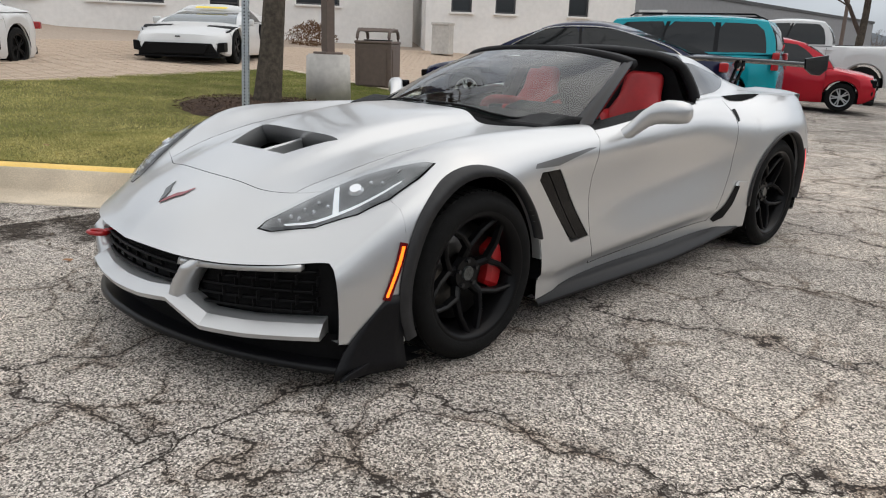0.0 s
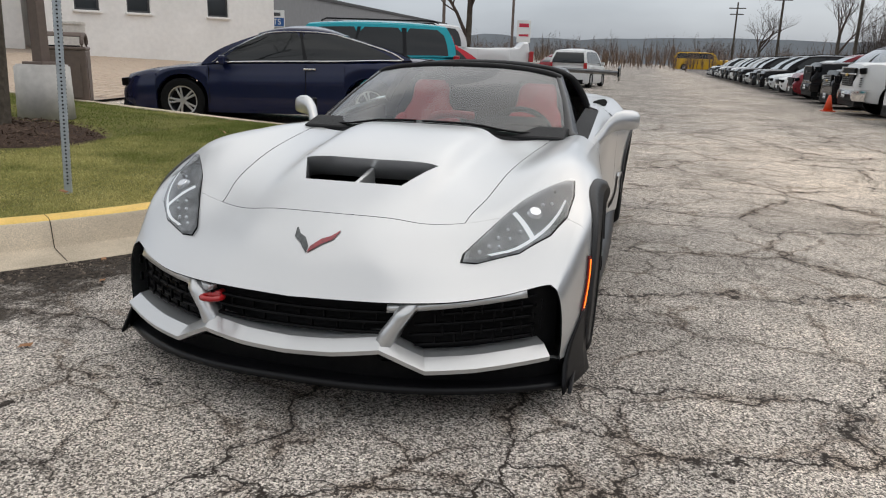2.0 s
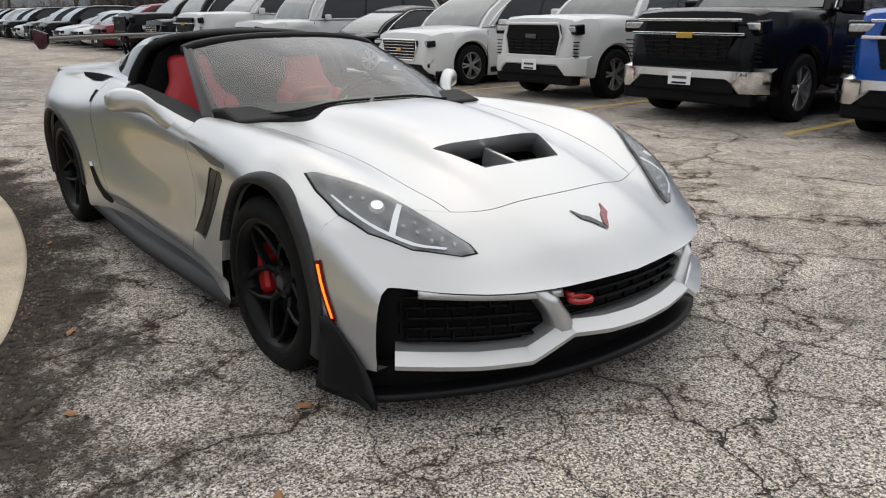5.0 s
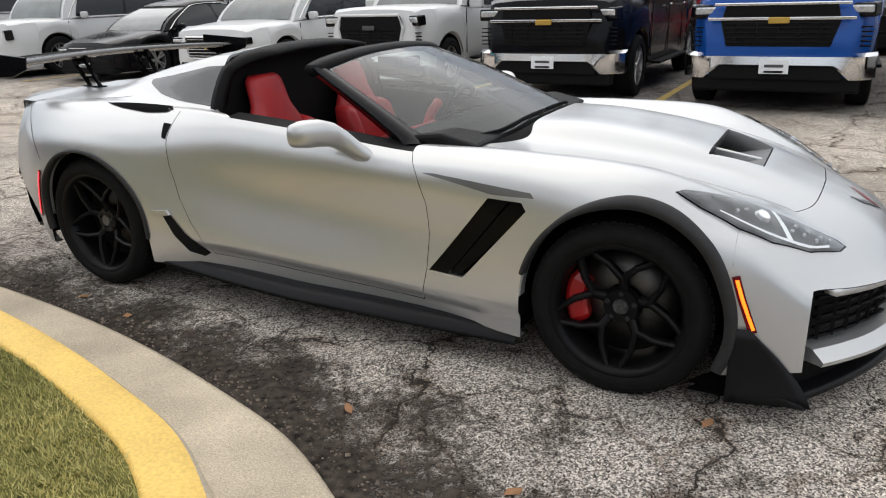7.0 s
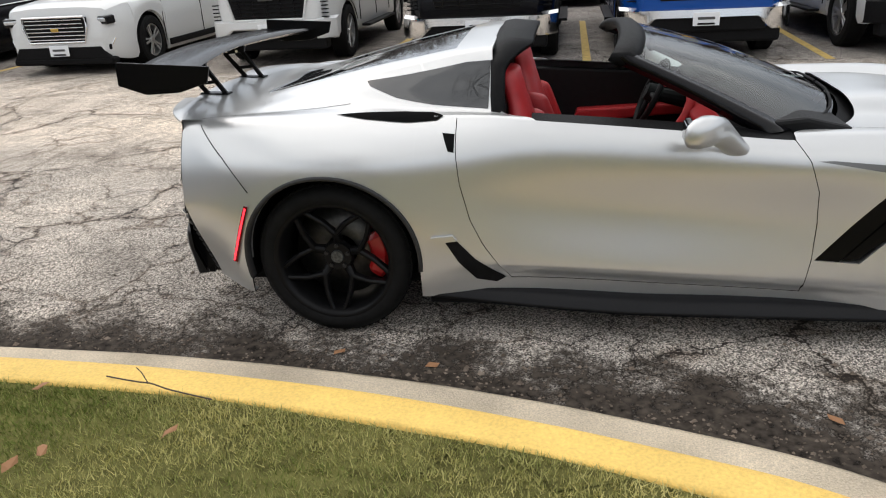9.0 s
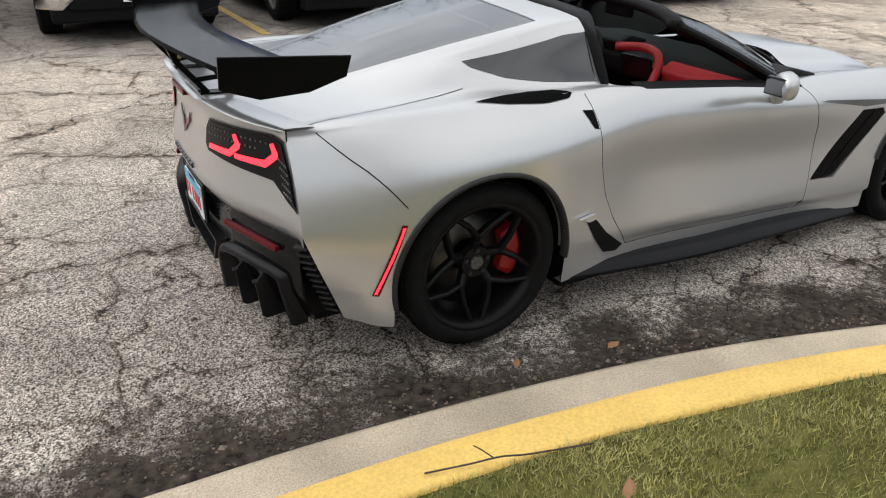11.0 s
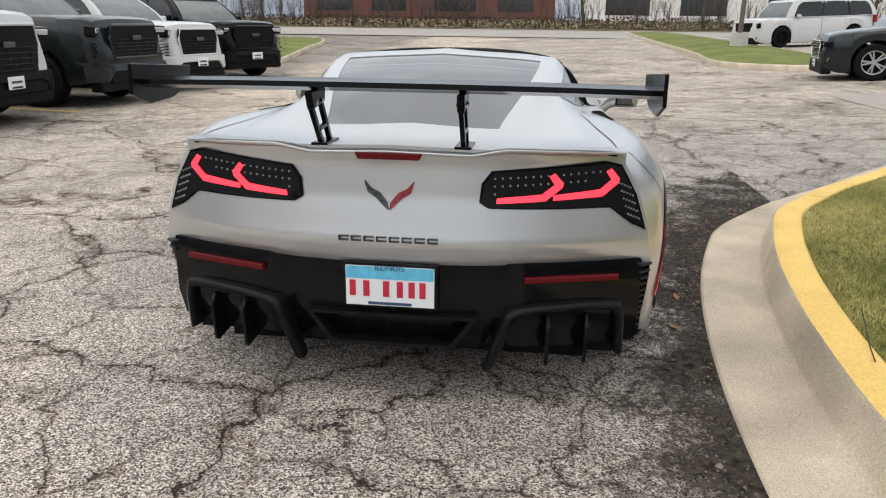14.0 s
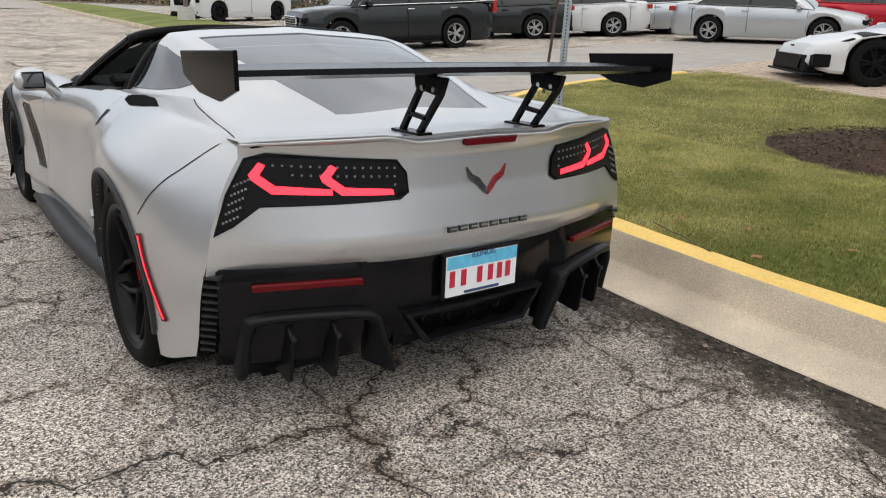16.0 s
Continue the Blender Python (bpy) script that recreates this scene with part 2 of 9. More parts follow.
FX, RX, FR, RR = 1.355, -1.355, 0.327, 0.338      # axles and tyre radii
ARCH_F, ARCH_R = 0.366, 0.378
car = empty("sports_car", "silver two-seat sports car with open targa roof and black wing", "car")

# control curves of the left half: hood and nose, from the cowl forward
A_LINES = [
    [(.80, 0, .882), (1.05, 0, .872), (1.4, 0, .805), (1.7, 0, .715), (1.95, 0, .625), (2.16, 0, .53), (2.29, 0, .435)],
    [(.80, .29, .874), (1.05, .27, .866), (1.4, .26, .80), (1.7, .25, .712), (1.94, .22, .622), (2.14, .22, .53), (2.265, .22, .435)],
    [(.80, .42, .822), (1.05, .40, .80), (1.4, .38, .742), (1.7, .37, .68), (1.92, .36, .608), (2.10, .36, .525), (2.24, .37, .437)],
    [(.66, .645, .826), (1.05, .60, .797), (1.4, .56, .74), (1.68, .53, .675), (1.87, .49, .612), (2.05, .51, .52), (2.18, .53, .44)],
    [(.48, .74, .835), (1.0, .73, .835), (1.38, .735, .795), (1.62, .72, .72), (1.79, .70, .645), (1.96, .68, .53), (2.08, .68, .45)],
    [(.46, .80, .815), (1.0, .82, .82), (1.355, .845, .785), (1.56, .85, .705), (1.72, .845, .625), (1.86, .83, .535), (1.96, .82, .465)],
]
# side of the body, from the fender's crest down to the sill
P_SIDE = [(1.96, .82, .465), (1.86, .83, .535), (1.72, .845, .625), (1.56, .85, .705), (1.355, .845, .785), (1.0, .82, .82), (.46, .80, .815),
          (0, .795, .86), (-.5, .785, .90), (-.85, .775, .925), (-1.2, .80, .942), (-1.5, .825, .948), (-1.75, .815, .94), (-1.95, .775, .925), (-2.03, .76, .905)]
B_SIDE = [
    [(1.96, .85, .43), (1.72, .905, .59), (1.355, .935, .70), (1.0, .905, .735), (.6, .875, .735), (0, .855, .76), (-.5, .86, .79), (-.85, .895, .80), (-1.2, .945, .82), (-1.5, .955, .81), (-1.8, .905, .78), (-2.03, .835, .75)],
    [(1.96, .865, .36), (1.72, .935, .48), (1.355, .965, .60), (1.0, .925, .55), (.6, .868, .52), (0, .846, .53), (-.5, .858, .56), (-.85, .915, .60), (-1.2, .978, .66), (-1.5, .985, .62), (-1.8, .945, .56), (-2.03, .875, .55)],
    [(1.96, .87, .27), (1.72, .94, .34), (1.355, .965, .40), (1.0, .938, .285), (.6, .888, .272), (0, .880, .298), (-.5, .886, .322), (-.85, .93, .36), (-1.2, .975, .42), (-1.5, .98, .40), (-1.8, .94, .38), (-2.03, .875, .38)],
    [(1.96, .87, .2), (1.72, .93, .165), (1.0, .925, .155), (.6, .862, .165), (0, .850, .17), (-.5, .862, .175), (-.85, .915, .18), (-1.2, .96, .19), (-1.8, .93, .195), (-2.03, .875, .24)],
]
# the flank turns sharply under along a crease above the sill
B_SIDE[2] = [(x, y + (.010 if -.7 < x < 1.05 else 0), z) for x, y, z in B_SIDE[2]]
B_SIDE.insert(3, [(x, y - (.020 if -.7 < x < 1.05 else .003), z - (.035 if -.7 < x < 1.05 else .06)) for x, y, z in B_SIDE[2]])
# roof, hatch and rear deck
G_LINES = [
    [(-.69, 0, 1.196), (-.86, 0, 1.185), (-1.1, 0, 1.148), (-1.4, 0, 1.08), (-1.75, 0, .985), (-1.95, 0, .957), (-2.19, 0, .965)],
    [(-.69, .455, 1.168), (-.87, .465, 1.158), (-1.1, .445, 1.126), (-1.4, .40, 1.063), (-1.78, .33, .975), (-1.95, .36, .952), (-2.17, .36, .955)],
    [(-.69, .57, 1.128), (-.86, .572, 1.112), (-1.05, .56, 1.085), (-1.27, .535, 1.047), (-1.6, .52, .985), (-1.85, .55, .95), (-2.11, .60, .945)],
    [(-.66, .697, .935), (-.84, .688, .948), (-1.0, .675, .96), (-1.27, .645, .975), (-1.6, .67, .957), (-1.85, .68, .945), (-2.06, .70, .938)],
    [(-.5, .785, .90), (-.8, .776, .922), (-1.05, .789, .935), (-1.27, .806, .944), (-1.6, .824, .945), (-1.85, .797, .935), (-2.03, .766, .917)],
]
crest = lambda l: [(x, *map(float, xline(P_SIDE, [x])[0])) for x, _, _ in l]
G_LINES[4] = crest(G_LINES[4])
A_LINES.append([(p[0], *map(float, xline(B_SIDE[0], [p[0]])[0])) for p in A_LINES[5]])
G_LINES.append([(p[0], *map(float, xline(B_SIDE[0], [p[0]])[0])) for p in G_LINES[4]])
all_paint = [[], []]   # verts and faces of the whole skin, for fitting details onto it


def keep_skin(verts, faces):
    b = len(all_paint[0])
    all_paint[0].extend([tuple(map(float, v)) for v in verts])
    all_paint[1].extend([tuple(b + i for i in f) for f in faces])


def tensor(lines, us, vs):
    L = np.array([crs(l, us) for l in lines])
    return np.array([crs(L[:, i, :], vs) for i in range(len(us))])


def outward(verts, faces):
    """Turns the faces so that they look away from the car's middle."""
    v = np.array(verts, float)
    fq = faces[len(faces) // 3: len(faces) // 3 * 2 + 1]
    tot = 0.0
    for q in fq:
        a, b, c = v[q[0]], v[q[1]], v[q[2]]
        n_ = np.cross(b - a, c - a)
        mid = v[list(q)].mean(axis=0)
        tot += np.dot(n_, mid - np.array([mid[0] * .8, 0, .35]))
    return faces if tot > 0 else [tuple(q[::-1]) for q in faces]


def weld(pieces, dist=.0015):
    bm = bmesh.new()
    for v, f in pieces:
        vs_ = [bm.verts.new(tuple(map(float, p))) for p in v]
        for q in outward(v, f):
            try:
                bm.faces.new([vs_[i] for i in q])
            except ValueError:
                pass
    bmesh.ops.remove_doubles(bm, verts=bm.verts, dist=dist)
    bm.verts.index_update()
    v = np.array([tuple(p.co) for p in bm.verts])
    f = [tuple(p.index for p in q.verts) for q in bm.faces]
    bm.free()
    return v, f


def crisp_rim(ob):
    """Keeps a sheet's outer edge from shading over its face."""
    bm = bmesh.new()
    bm.from_mesh(ob.data)
    for ed in bm.edges:
        if ed.is_boundary:
            ed.smooth = False
    bm.to_mesh(ob.data)
    bm.free()


def panel(name, verts, faces, label="", mat=None, solid=0.006, turn=True):
    if turn:
        faces = outward(verts, faces)
    keep_skin(verts, faces)
    ob = part_mesh(name, verts, faces, mat or M_SILVER, car, label)
    if solid:
        ob.data.set_sharp_from_angle(angle=radians(48))
        crisp_rim(ob)
        # sheet edges coloured black stand in for the shade inside the panel gaps
        ob.data.materials.append(M_BLACK_PLASTIC)
        md = ob.modifiers.new("sheet", "SOLIDIFY")
        md.thickness = solid
        md.offset = -1
        md.material_offset_rim = 1
    return ob


def both(name, verts, faces, **kw):
    a = panel(name, verts, faces, **kw)
    b = panel(name, flipy(verts), [f[::-1] for f in faces], **kw)
    return a, b


def cut_hole(ob, poly, axes, inward, depth, side=1):
    """Cuts a convex polygon through a panel along the third axis and turns its rim inwards."""
    bm = bmesh.new()
    bm.from_mesh(ob.data)
    c = [sum(p[k] for p in poly) / len(poly) for k in (0, 1)]
    n = len(poly)
    planes = []
    for i in range(n):
        p, q = poly[i], poly[(i + 1) % n]
        nx, ny = q[1] - p[1], p[0] - q[0]
        if (c[0] - p[0]) * nx + (c[1] - p[1]) * ny > 0:
            nx, ny = -nx, -ny
        co, no = [0, 0, 0], [0, 0, 0]
        co[axes[0]], co[axes[1]], no[axes[0]], no[axes[1]] = p[0], p[1], nx, ny
        planes.append((Vector(co), Vector(no).normalized()))
    lo = [min(p[k] for p in poly) - .03 for k in (0, 1)]
    hi = [max(p[k] for p in poly) + .03 for k in (0, 1)]

    def near(f):
        m = f.calc_center_median()
        return all(lo[k] - .05 < m[axes[k]] < hi[k] + .05 for k in (0, 1))
    for co, no in planes:
        fs = [f for f in bm.faces if near(f)]
        bmesh.ops.bisect_plane(bm, geom=fs + list({e for f in fs for e in f.edges}) + list({v for f in fs for v in f.verts}), plane_co=co, plane_no=no, dist=1e-5)
    dead = [f for f in bm.faces if near(f) and all((f.calc_center_median() - co).dot(no) < 0 for co, no in planes)]
    bmesh.ops.delete(bm, geom=dead, context="FACES")
    rim = [e for e in bm.edges if e.is_boundary and all((((e.verts[0].co + e.verts[1].co) / 2) - co).dot(no) < 2e-3 for co, no in planes)]
    r = bmesh.ops.extrude_edge_only(bm, edges=rim)
    bmesh.ops.translate(bm, vec=Vector(inward) * depth, verts=[g for g in r["geom"] if isinstance(g, bmesh.types.BMVert)])
    for ed in rim:
        ed.smooth = False
    bm.to_mesh(ob.data)
    bm.free()


# hood
vs_h = np.concatenate([-np.linspace(3, 0, 31)[:-1], np.linspace(0, 3, 31)])


def tensor_full(lines, us, vs):
    """Both halves; v runs from the right-hand edge (negative) to the left-hand one."""
    g = tensor(lines, us, np.abs(vs))
    g[:, vs < 0, 1] *= -1
    return g


us = np.linspace(0, 3.985, 56)
g = tensor_full(A_LINES, us, vs_h * 0.997)
hood_v, hood_f = g.reshape(-1, 3), grid_faces(len(us), len(vs_h))
hood = panel("hood", hood_v, hood_f, "silver hood with raised centre and open vent")
vs_b = np.concatenate([-np.linspace(5, 0, 51)[:-1], np.linspace(0, 5, 51)])
vs_f = np.linspace(3.012, 5, 22)


def edge_params(line, xs, lo, hi):
    """The parameters at which a control curve reaches the given x."""
    uu = np.linspace(lo, hi, 1200)
    xx = crs(line, uu)[:, 0]
    o = np.argsort(xx)
    return np.interp(xs, xx[o], uu[o])


def side_section(x, n=60):
    pk = xline(P_SIDE, [x])[0]
    if x > .46:
        inner_pt = xline(A_LINES[4], [x])[0]
    elif x < -.5:
        inner_pt = xline(G_LINES[3], [x])[0]
    else:
        inner_pt = np.array([.70, pk[1] + .012])
    pts = [inner_pt, pk] + [xline(l, [x])[0] for l in B_SIDE]
    return crs(pts, np.linspace(1, len(pts) - 1, n))


def side_y(x, z):
    s = side_section(x)
    return np.interp(z, s[::-1, 1], s[::-1, 0])


def arch_low(x):
    """Lower edge of the side at x: the sill or the wheel arch."""
    lo = xline(B_SIDE[-1], [x])[0][1]
    for xc, zc, r in ((FX, FR + .005, ARCH_F), (RX, RR + .005, ARCH_R)):
        if abs(x - xc) < r:
            lo = max(lo, zc + math.sqrt(max(r * r - (x - xc) ** 2, 0)))
    return lo


def column(x, zt, zl, zs=None):
    """Heights down one column of the side: evenly to the arch's level zs, then on to the sill."""
    return np.linspace(zt, zl, 30) if zs is None else np.concatenate([np.linspace(zt, zs, 30), np.linspace(zs, zl, 9)[1:]])


def side_panel(xr, xf, nx, ztop=None, zbot=None, split=None, top=None):
    """A stretch of the side; xr, xf: its rear and front edge over the height z."""
    nw = 30 if split is None else 38
    verts = np.zeros((nx, nw, 3))
    for i, s in enumerate(np.linspace(0, 1, nx)):
        x_ = xr(.5) * (1 - s) + xf(.5) * s
        for j in range(nw):
            z = .9 - .7 * j / (nw - 1)
            for _ in range(3):
                x = xr(z) * (1 - s) + xf(z) * s
                sec = side_section(x, 40)
                zl = arch_low(x) if split is None else float(xline(B_SIDE[-1], [x])[0][1])
                z = column(x, ztop(x) if ztop else sec[0, 1], max(zl, zbot(x) if zbot else 0), split)[j]
            verts[i, j] = x, np.interp(z, sec[::-1, 1], sec[::-1, 0]), z
    return rimmed(verts, top)


def rimmed(verts, top=None):
    """Adds a flange along the lower edge; top: a list that takes over the upper edge's places."""
    if top is not None:
        top.append(verts)
    nx, nw = verts.shape[:2]
    low = verts[:, -1, :] + np.array([0, -0.045, 0.0])
    v = np.vstack([verts.reshape(-1, 3), low])
    f = grid_faces(nx, nw) + [(i * nw + nw - 1, nx * nw + i, nx * nw + i + 1, (i + 1) * nw + nw - 1)[::-1] for i in range(nx - 1)]
    return v, f


def arch_panel(xs, zc=None, split=None, top=None):
    """Columns over a wheel arch (zc: level of its centre) or, with split, down to the sill."""
    nw = 30 if split is None else 38
    verts = np.zeros((len(xs), nw, 3))
    for i, x in enumerate(xs):
        sec = side_section(x, 40)
        if split is None:
            lo = arch_low(x) if 0 < i < len(xs) - 1 or zc is None else max(zc, arch_low(x) if abs(abs(x) - 1.355) < .36 else 0)
        else:
            lo = float(xline(B_SIDE[-1], [x])[0][1])
        z = column(x, sec[0, 1], lo, split)
        verts[i, :, 0], verts[i, :, 1], verts[i, :, 2] = x, np.interp(z, sec[::-1, 1], sec[::-1, 0]), z
    return rimmed(verts, top)


def join_tops(pieces, grids, line_pts):
    """Moves the first row of each side piece onto the given edge points, so that the skins meet."""
    k = 0
    out = []
    for (v, f), g_ in zip(pieces, grids):
        nx, nw = g_.shape[:2]
        v = np.array(v, float)
        for i in range(nx):
            d = line_pts[k + i] - v[i * nw]
            for j in range(8):          # ease the shift out over the rows below
                v[i * nw + j] += d * (1 - j / 8)
        k += nx
        out.append((v, f))
    return out


e = 0.0016
door_rear = lambda z: float(np.interp(z, [.2, .26, .33, .41, .52, .67, .8, .94], [-.56, -.60, -.655, -.712, -.765, -.802, -.815, -.82]))
door_front = lambda z: float(np.interp(z, [.22, .36, .50, .63, .75, .84, .9], [.542, .566, .573, .563, .52, .455, .43]))
sill = lambda x: .216 + .038 * (.54 - x)
ZF, ZR = FR + .005, RR + .005
AF0, AF1, AR0, AR1 = FX - ARCH_F, FX + ARCH_F, RX - ARCH_R, RX + ARCH_R
co = lambda xc, r, a, b, n: [xc - r * math.cos(t) for t in np.linspace(a, b, n)]
doors = both("door", *side_panel(lambda z: door_rear(z) + e, lambda z: door_front(z) - e, 48, zbot=lambda x: sill(x) + .002), label="silver door skin")
both("rocker", *side_panel(lambda z: -.60, lambda z: .545, 36, ztop=lambda x: sill(x) - .002), label="silver rocker panel below the door")
tops = []
sides = [side_panel(lambda z: door_front(z) + e, lambda z: AF0, 22, split=ZF, top=tops), arch_panel(co(FX, ARCH_F, 0, math.pi, 38), ZF, top=tops)]
col_x = np.concatenate([t[:, 0, 0] for t in tops])
us = np.clip(edge_params(A_LINES[5], col_x, 0, 4), 0, 3.995)
g = tensor(A_LINES, us, vs_f)
sides = join_tops(sides, tops, g[:, -1])
fend_a = both("front_fender", *weld([(g.reshape(-1, 3), grid_faces(len(us), len(vs_f)))] + sides), label="silver front fender with black side vent", turn=False)
us = np.linspace(4.0, 6, 36)
g = tensor_full(A_LINES, us, vs_b)
tops = []
col_x = g[:, -1, 0].copy()
col_x[0] = AF1
corner = join_tops([arch_panel(list(col_x), None, ZF, tops)], tops, g[:, -1])[0]
bumper = panel("front_bumper", *weld([(g.reshape(-1, 3), grid_faces(len(us), len(vs_b))), corner, (flipy(corner[0]), corner[1])]), label="silver nose and bumper skin", turn=False)
tops = []
rear_pieces = [arch_panel(list(np.linspace(-2.03, AR0, 20)), None, ZR, tops), arch_panel(co(RX, ARCH_R, 0, math.pi, 36), ZR, top=tops), side_panel(lambda z: AR1, lambda z: door_rear(z) - e, 18, split=ZR, top=tops)]
rear_cols = np.concatenate([t[:, 0, 0] for t in tops])

# roof, hatch frame and rear deck; the hatch glass and quarter windows are panes of their own
rear_us = edge_params(G_LINES[4], rear_cols, 0, 6)
u_door = float(rear_us.min())
us = np.concatenate([np.linspace(0, u_door, 8)[:-1], rear_us[::-1]])
nu, nv = len(us), 57
vs = np.linspace(-4, 4, nv)
g = tensor_full(G_LINES, us, vs)
v, f = g.reshape(-1, 3), grid_faces(nu, nv)
kinds = {"shell": [], "hatch_glass": []}
for q in f:
    i, j = q[0] // nv, min(k % nv for k in q)
    u, w = (us[i] + us[min(i + 1, nu - 1)]) / 2, (vs[j] + vs[min(j + 1, nv - 1)]) / 2
    if abs(w) > 3 and u > u_door:
        continue
    if .9 < u < 4.05 and abs(w) < 1.0:
        kinds["hatch_glass"].append(q)
    else:
        kinds["shell"].append(q)


def sub(verts, faces):
    ids = sorted({i for q in faces for i in q})
    re = {k: n for n, k in enumerate(ids)}
    return np.array(verts)[ids], [tuple(re[i] for i in q) for q in faces]


strip_g = g[7:, vs >= 3 - 1e-6]
strip_v, strip_f = strip_g.reshape(-1, 3), grid_faces(strip_g.shape[0], strip_g.shape[1])
rear_pieces = join_tops(rear_pieces, tops, g[7:, -1][::-1])


def tuck(v):
    """Draws the lower rear edge of the quarter panel forward, where the slotted outlet ends it."""
    v = np.array(v, float)
    k = np.clip((.60 - v[:, 2]) / .38, 0, 1.1) * np.clip((-1.74 - v[:, 0]) / .29, 0, 1)
    v[:, 0] += .135 * k
    return v


rear_pieces = [(tuck(v_), f_) for v_, f_ in rear_pieces]
both("rear_quarter", *weld([(strip_v, strip_f)] + rear_pieces), label="silver flared rear quarter panel", turn=False)
f = outward(v, f)
keep_skin(v, f)
sv, sf = sub(v, kinds["shell"])
shell = part_mesh("rear_body_shell", sv, outward(sv, sf), M_SILVER, car, "silver roof frame, pillars and rear deck")
crisp_rim(shell)
md = shell.modifiers.new("sheet", "SOLIDIFY")
md.thickness, md.offset = 0.012, -1
gv, gf = sub(v, kinds["hatch_glass"])
part_mesh("hatch_glass", gv - np.array([0, 0, .004]), outward(gv, gf), M_HATCH, car, "dark sloping hatch glass")

# rear fascia
rear_plan = lambda y: -2.205 + .175 * (abs(y) / .85) ** 2.3
RZ = [(.955, .0), (.935, .0), (.90, .012), (.80, .002), (.70, -.018), (.645, -.03), (.60, -.012), (.565, .012)]
ny, zs = 61, np.linspace(.945, .565, 26)
verts = np.zeros((len(zs), ny, 3))
for i, z in enumerate(zs):
    off = np.interp(z, [a for a, _ in RZ][::-1], [b for _, b in RZ][::-1])
    zz = min(z, .90)
    ye = side_y(-2.03, min(max(zz, .30), .90))
    for j, s in enumerate(np.linspace(-1, 1, ny)):
        y = ye * s
        k = 1 - abs(s) ** 6
        dip = -.02 * max(0, abs(y) - .45) if z > .93 else 0
        verts[i, j] = rear_plan(y) * k + (-2.03) * (1 - k) + off * k, y, z + dip
panel("rear_bumper", verts.reshape(-1, 3), grid_faces(len(zs), ny, flip=True), "silver rear fascia and bumper")

SKIN = BVHTree.FromPolygons([Vector(p) for p in all_paint[0]], all_paint[1])


def drop(p, view):
    """The point of the skin met from above, the side, the front or the rear."""
    o, d = {"top": ((p[0], p[1], 3), (0, 0, -1)), "left": ((p[0], 3, p[1]), (0, -1, 0)), "right": ((p[0], -3, p[1]), (0, 1, 0)),
            "front": ((5, p[0], p[1]), (-1, 0, 0)), "rear": ((-5, p[0], p[1]), (1, 0, 0))}[view]
    loc, no, _, _ = SKIN.ray_cast(Vector(o), Vector(d))
    if loc is None:
        return None, None
    if no.dot(Vector(d)) > 0:
        no = -no
    return loc, no


def conform(name, poly, view, mat, offset=0.002, thick=0.0, step=0.035, parent=None, label="", smooth=True):
    """A patch of polygonal outline laid onto the skin."""
    bm = bmesh.new()
    bm.faces.new([bm.verts.new((p[0], p[1], 0)) for p in poly])
    for ax in (0, 1):
        lo, hi = min(p[ax] for p in poly), max(p[ax] for p in poly)
        for c in np.arange(lo + step / 2, hi, step):
            co, no = [0, 0, 0], [0, 0, 0]
            co[ax], no[ax] = float(c), 1
            bmesh.ops.bisect_plane(bm, geom=bm.verts[:] + bm.edges[:] + bm.faces[:], plane_co=co, plane_no=no)
    bmesh.ops.triangulate(bm, faces=bm.faces)
    for vert in bm.verts:
        loc, no = drop(vert.co, view)
        if loc is None:
            near = SKIN.find_nearest({"left": Vector((vert.co[0], .9, vert.co[1])), "right": Vector((vert.co[0], -.9, vert.co[1])), "top": Vector((vert.co[0], vert.co[1], .7)),
                                      "front": Vector((2.2, vert.co[0], vert.co[1])), "rear": Vector((-2.2, vert.co[0], vert.co[1]))}[view])
            loc, no = near[0], Vector((0, 0, 0))
        vert.co = loc + no * offset
    if thick:
        r = bmesh.ops.extrude_face_region(bm, geom=bm.faces[:])
        ext = {"top": (0, 0, 1), "left": (0, 1, 0), "right": (0, -1, 0), "front": (1, 0, 0), "rear": (-1, 0, 0)}[view]
        bmesh.ops.translate(bm, vec=Vector(ext) * thick, verts=[q for q in r["geom"] if isinstance(q, bmesh.types.BMVert)])
    bmesh.ops.recalc_face_normals(bm, faces=bm.faces)
    return part(name, bm, mat, parent or car, label, smooth and not thick)


def mirror2(poly, view):
    return [(p[0], -p[1]) for p in poly] if view == "top" else [(-p[0], p[1]) for p in poly]

# ---- openings in the skin ----
M_TRAY = material("vent_tray_grey", (.15, .15, .155), .5, .2, 0, .1, 20.0)
HV = [(1.728, -.200), (1.728, .200), (1.525, .290), (1.525, -.290)]
cut_hole(hood, HV, (0, 1), (-.35, 0, -.94), .09)
bm = bmesh.new()
bm_box(bm, (0, 0, 0), (.215, .44, .010), Matrix.Translation((1.615, 0, .672)) @ Matrix.Rotation(-.22, 4, "Y"))
part("vent_floor", bm, M_TRAY, car, "black hood vent tray")
part("vent_divider", box((1.60, 0, .675), (.20, .020, .08), Matrix.Rotation(.18, 4, "Y"), .006), M_SILVER, car)
FV = [(.575, .355), (.735, .352), (1.005, .655), (.985, .685), (.845, .685)]
for ob, s in zip(fend_a, (1, -1)):
    cut_hole(ob, FV, (0, 2), (0, -s, 0), .05)
    cx, cz = .79, .52
    bm = prism([(cx + (x - cx) * 1.25, cz + (z - cz) * 1.2) for x, z in FV], s * .80, s * .82)
    part("fender_vent", bm, M_BLACK_PLASTIC, car, "black side vent behind the front wheel")
M_VENT = material("vent_blade_black", (.003, .003, .0035), .22, spec=.1)
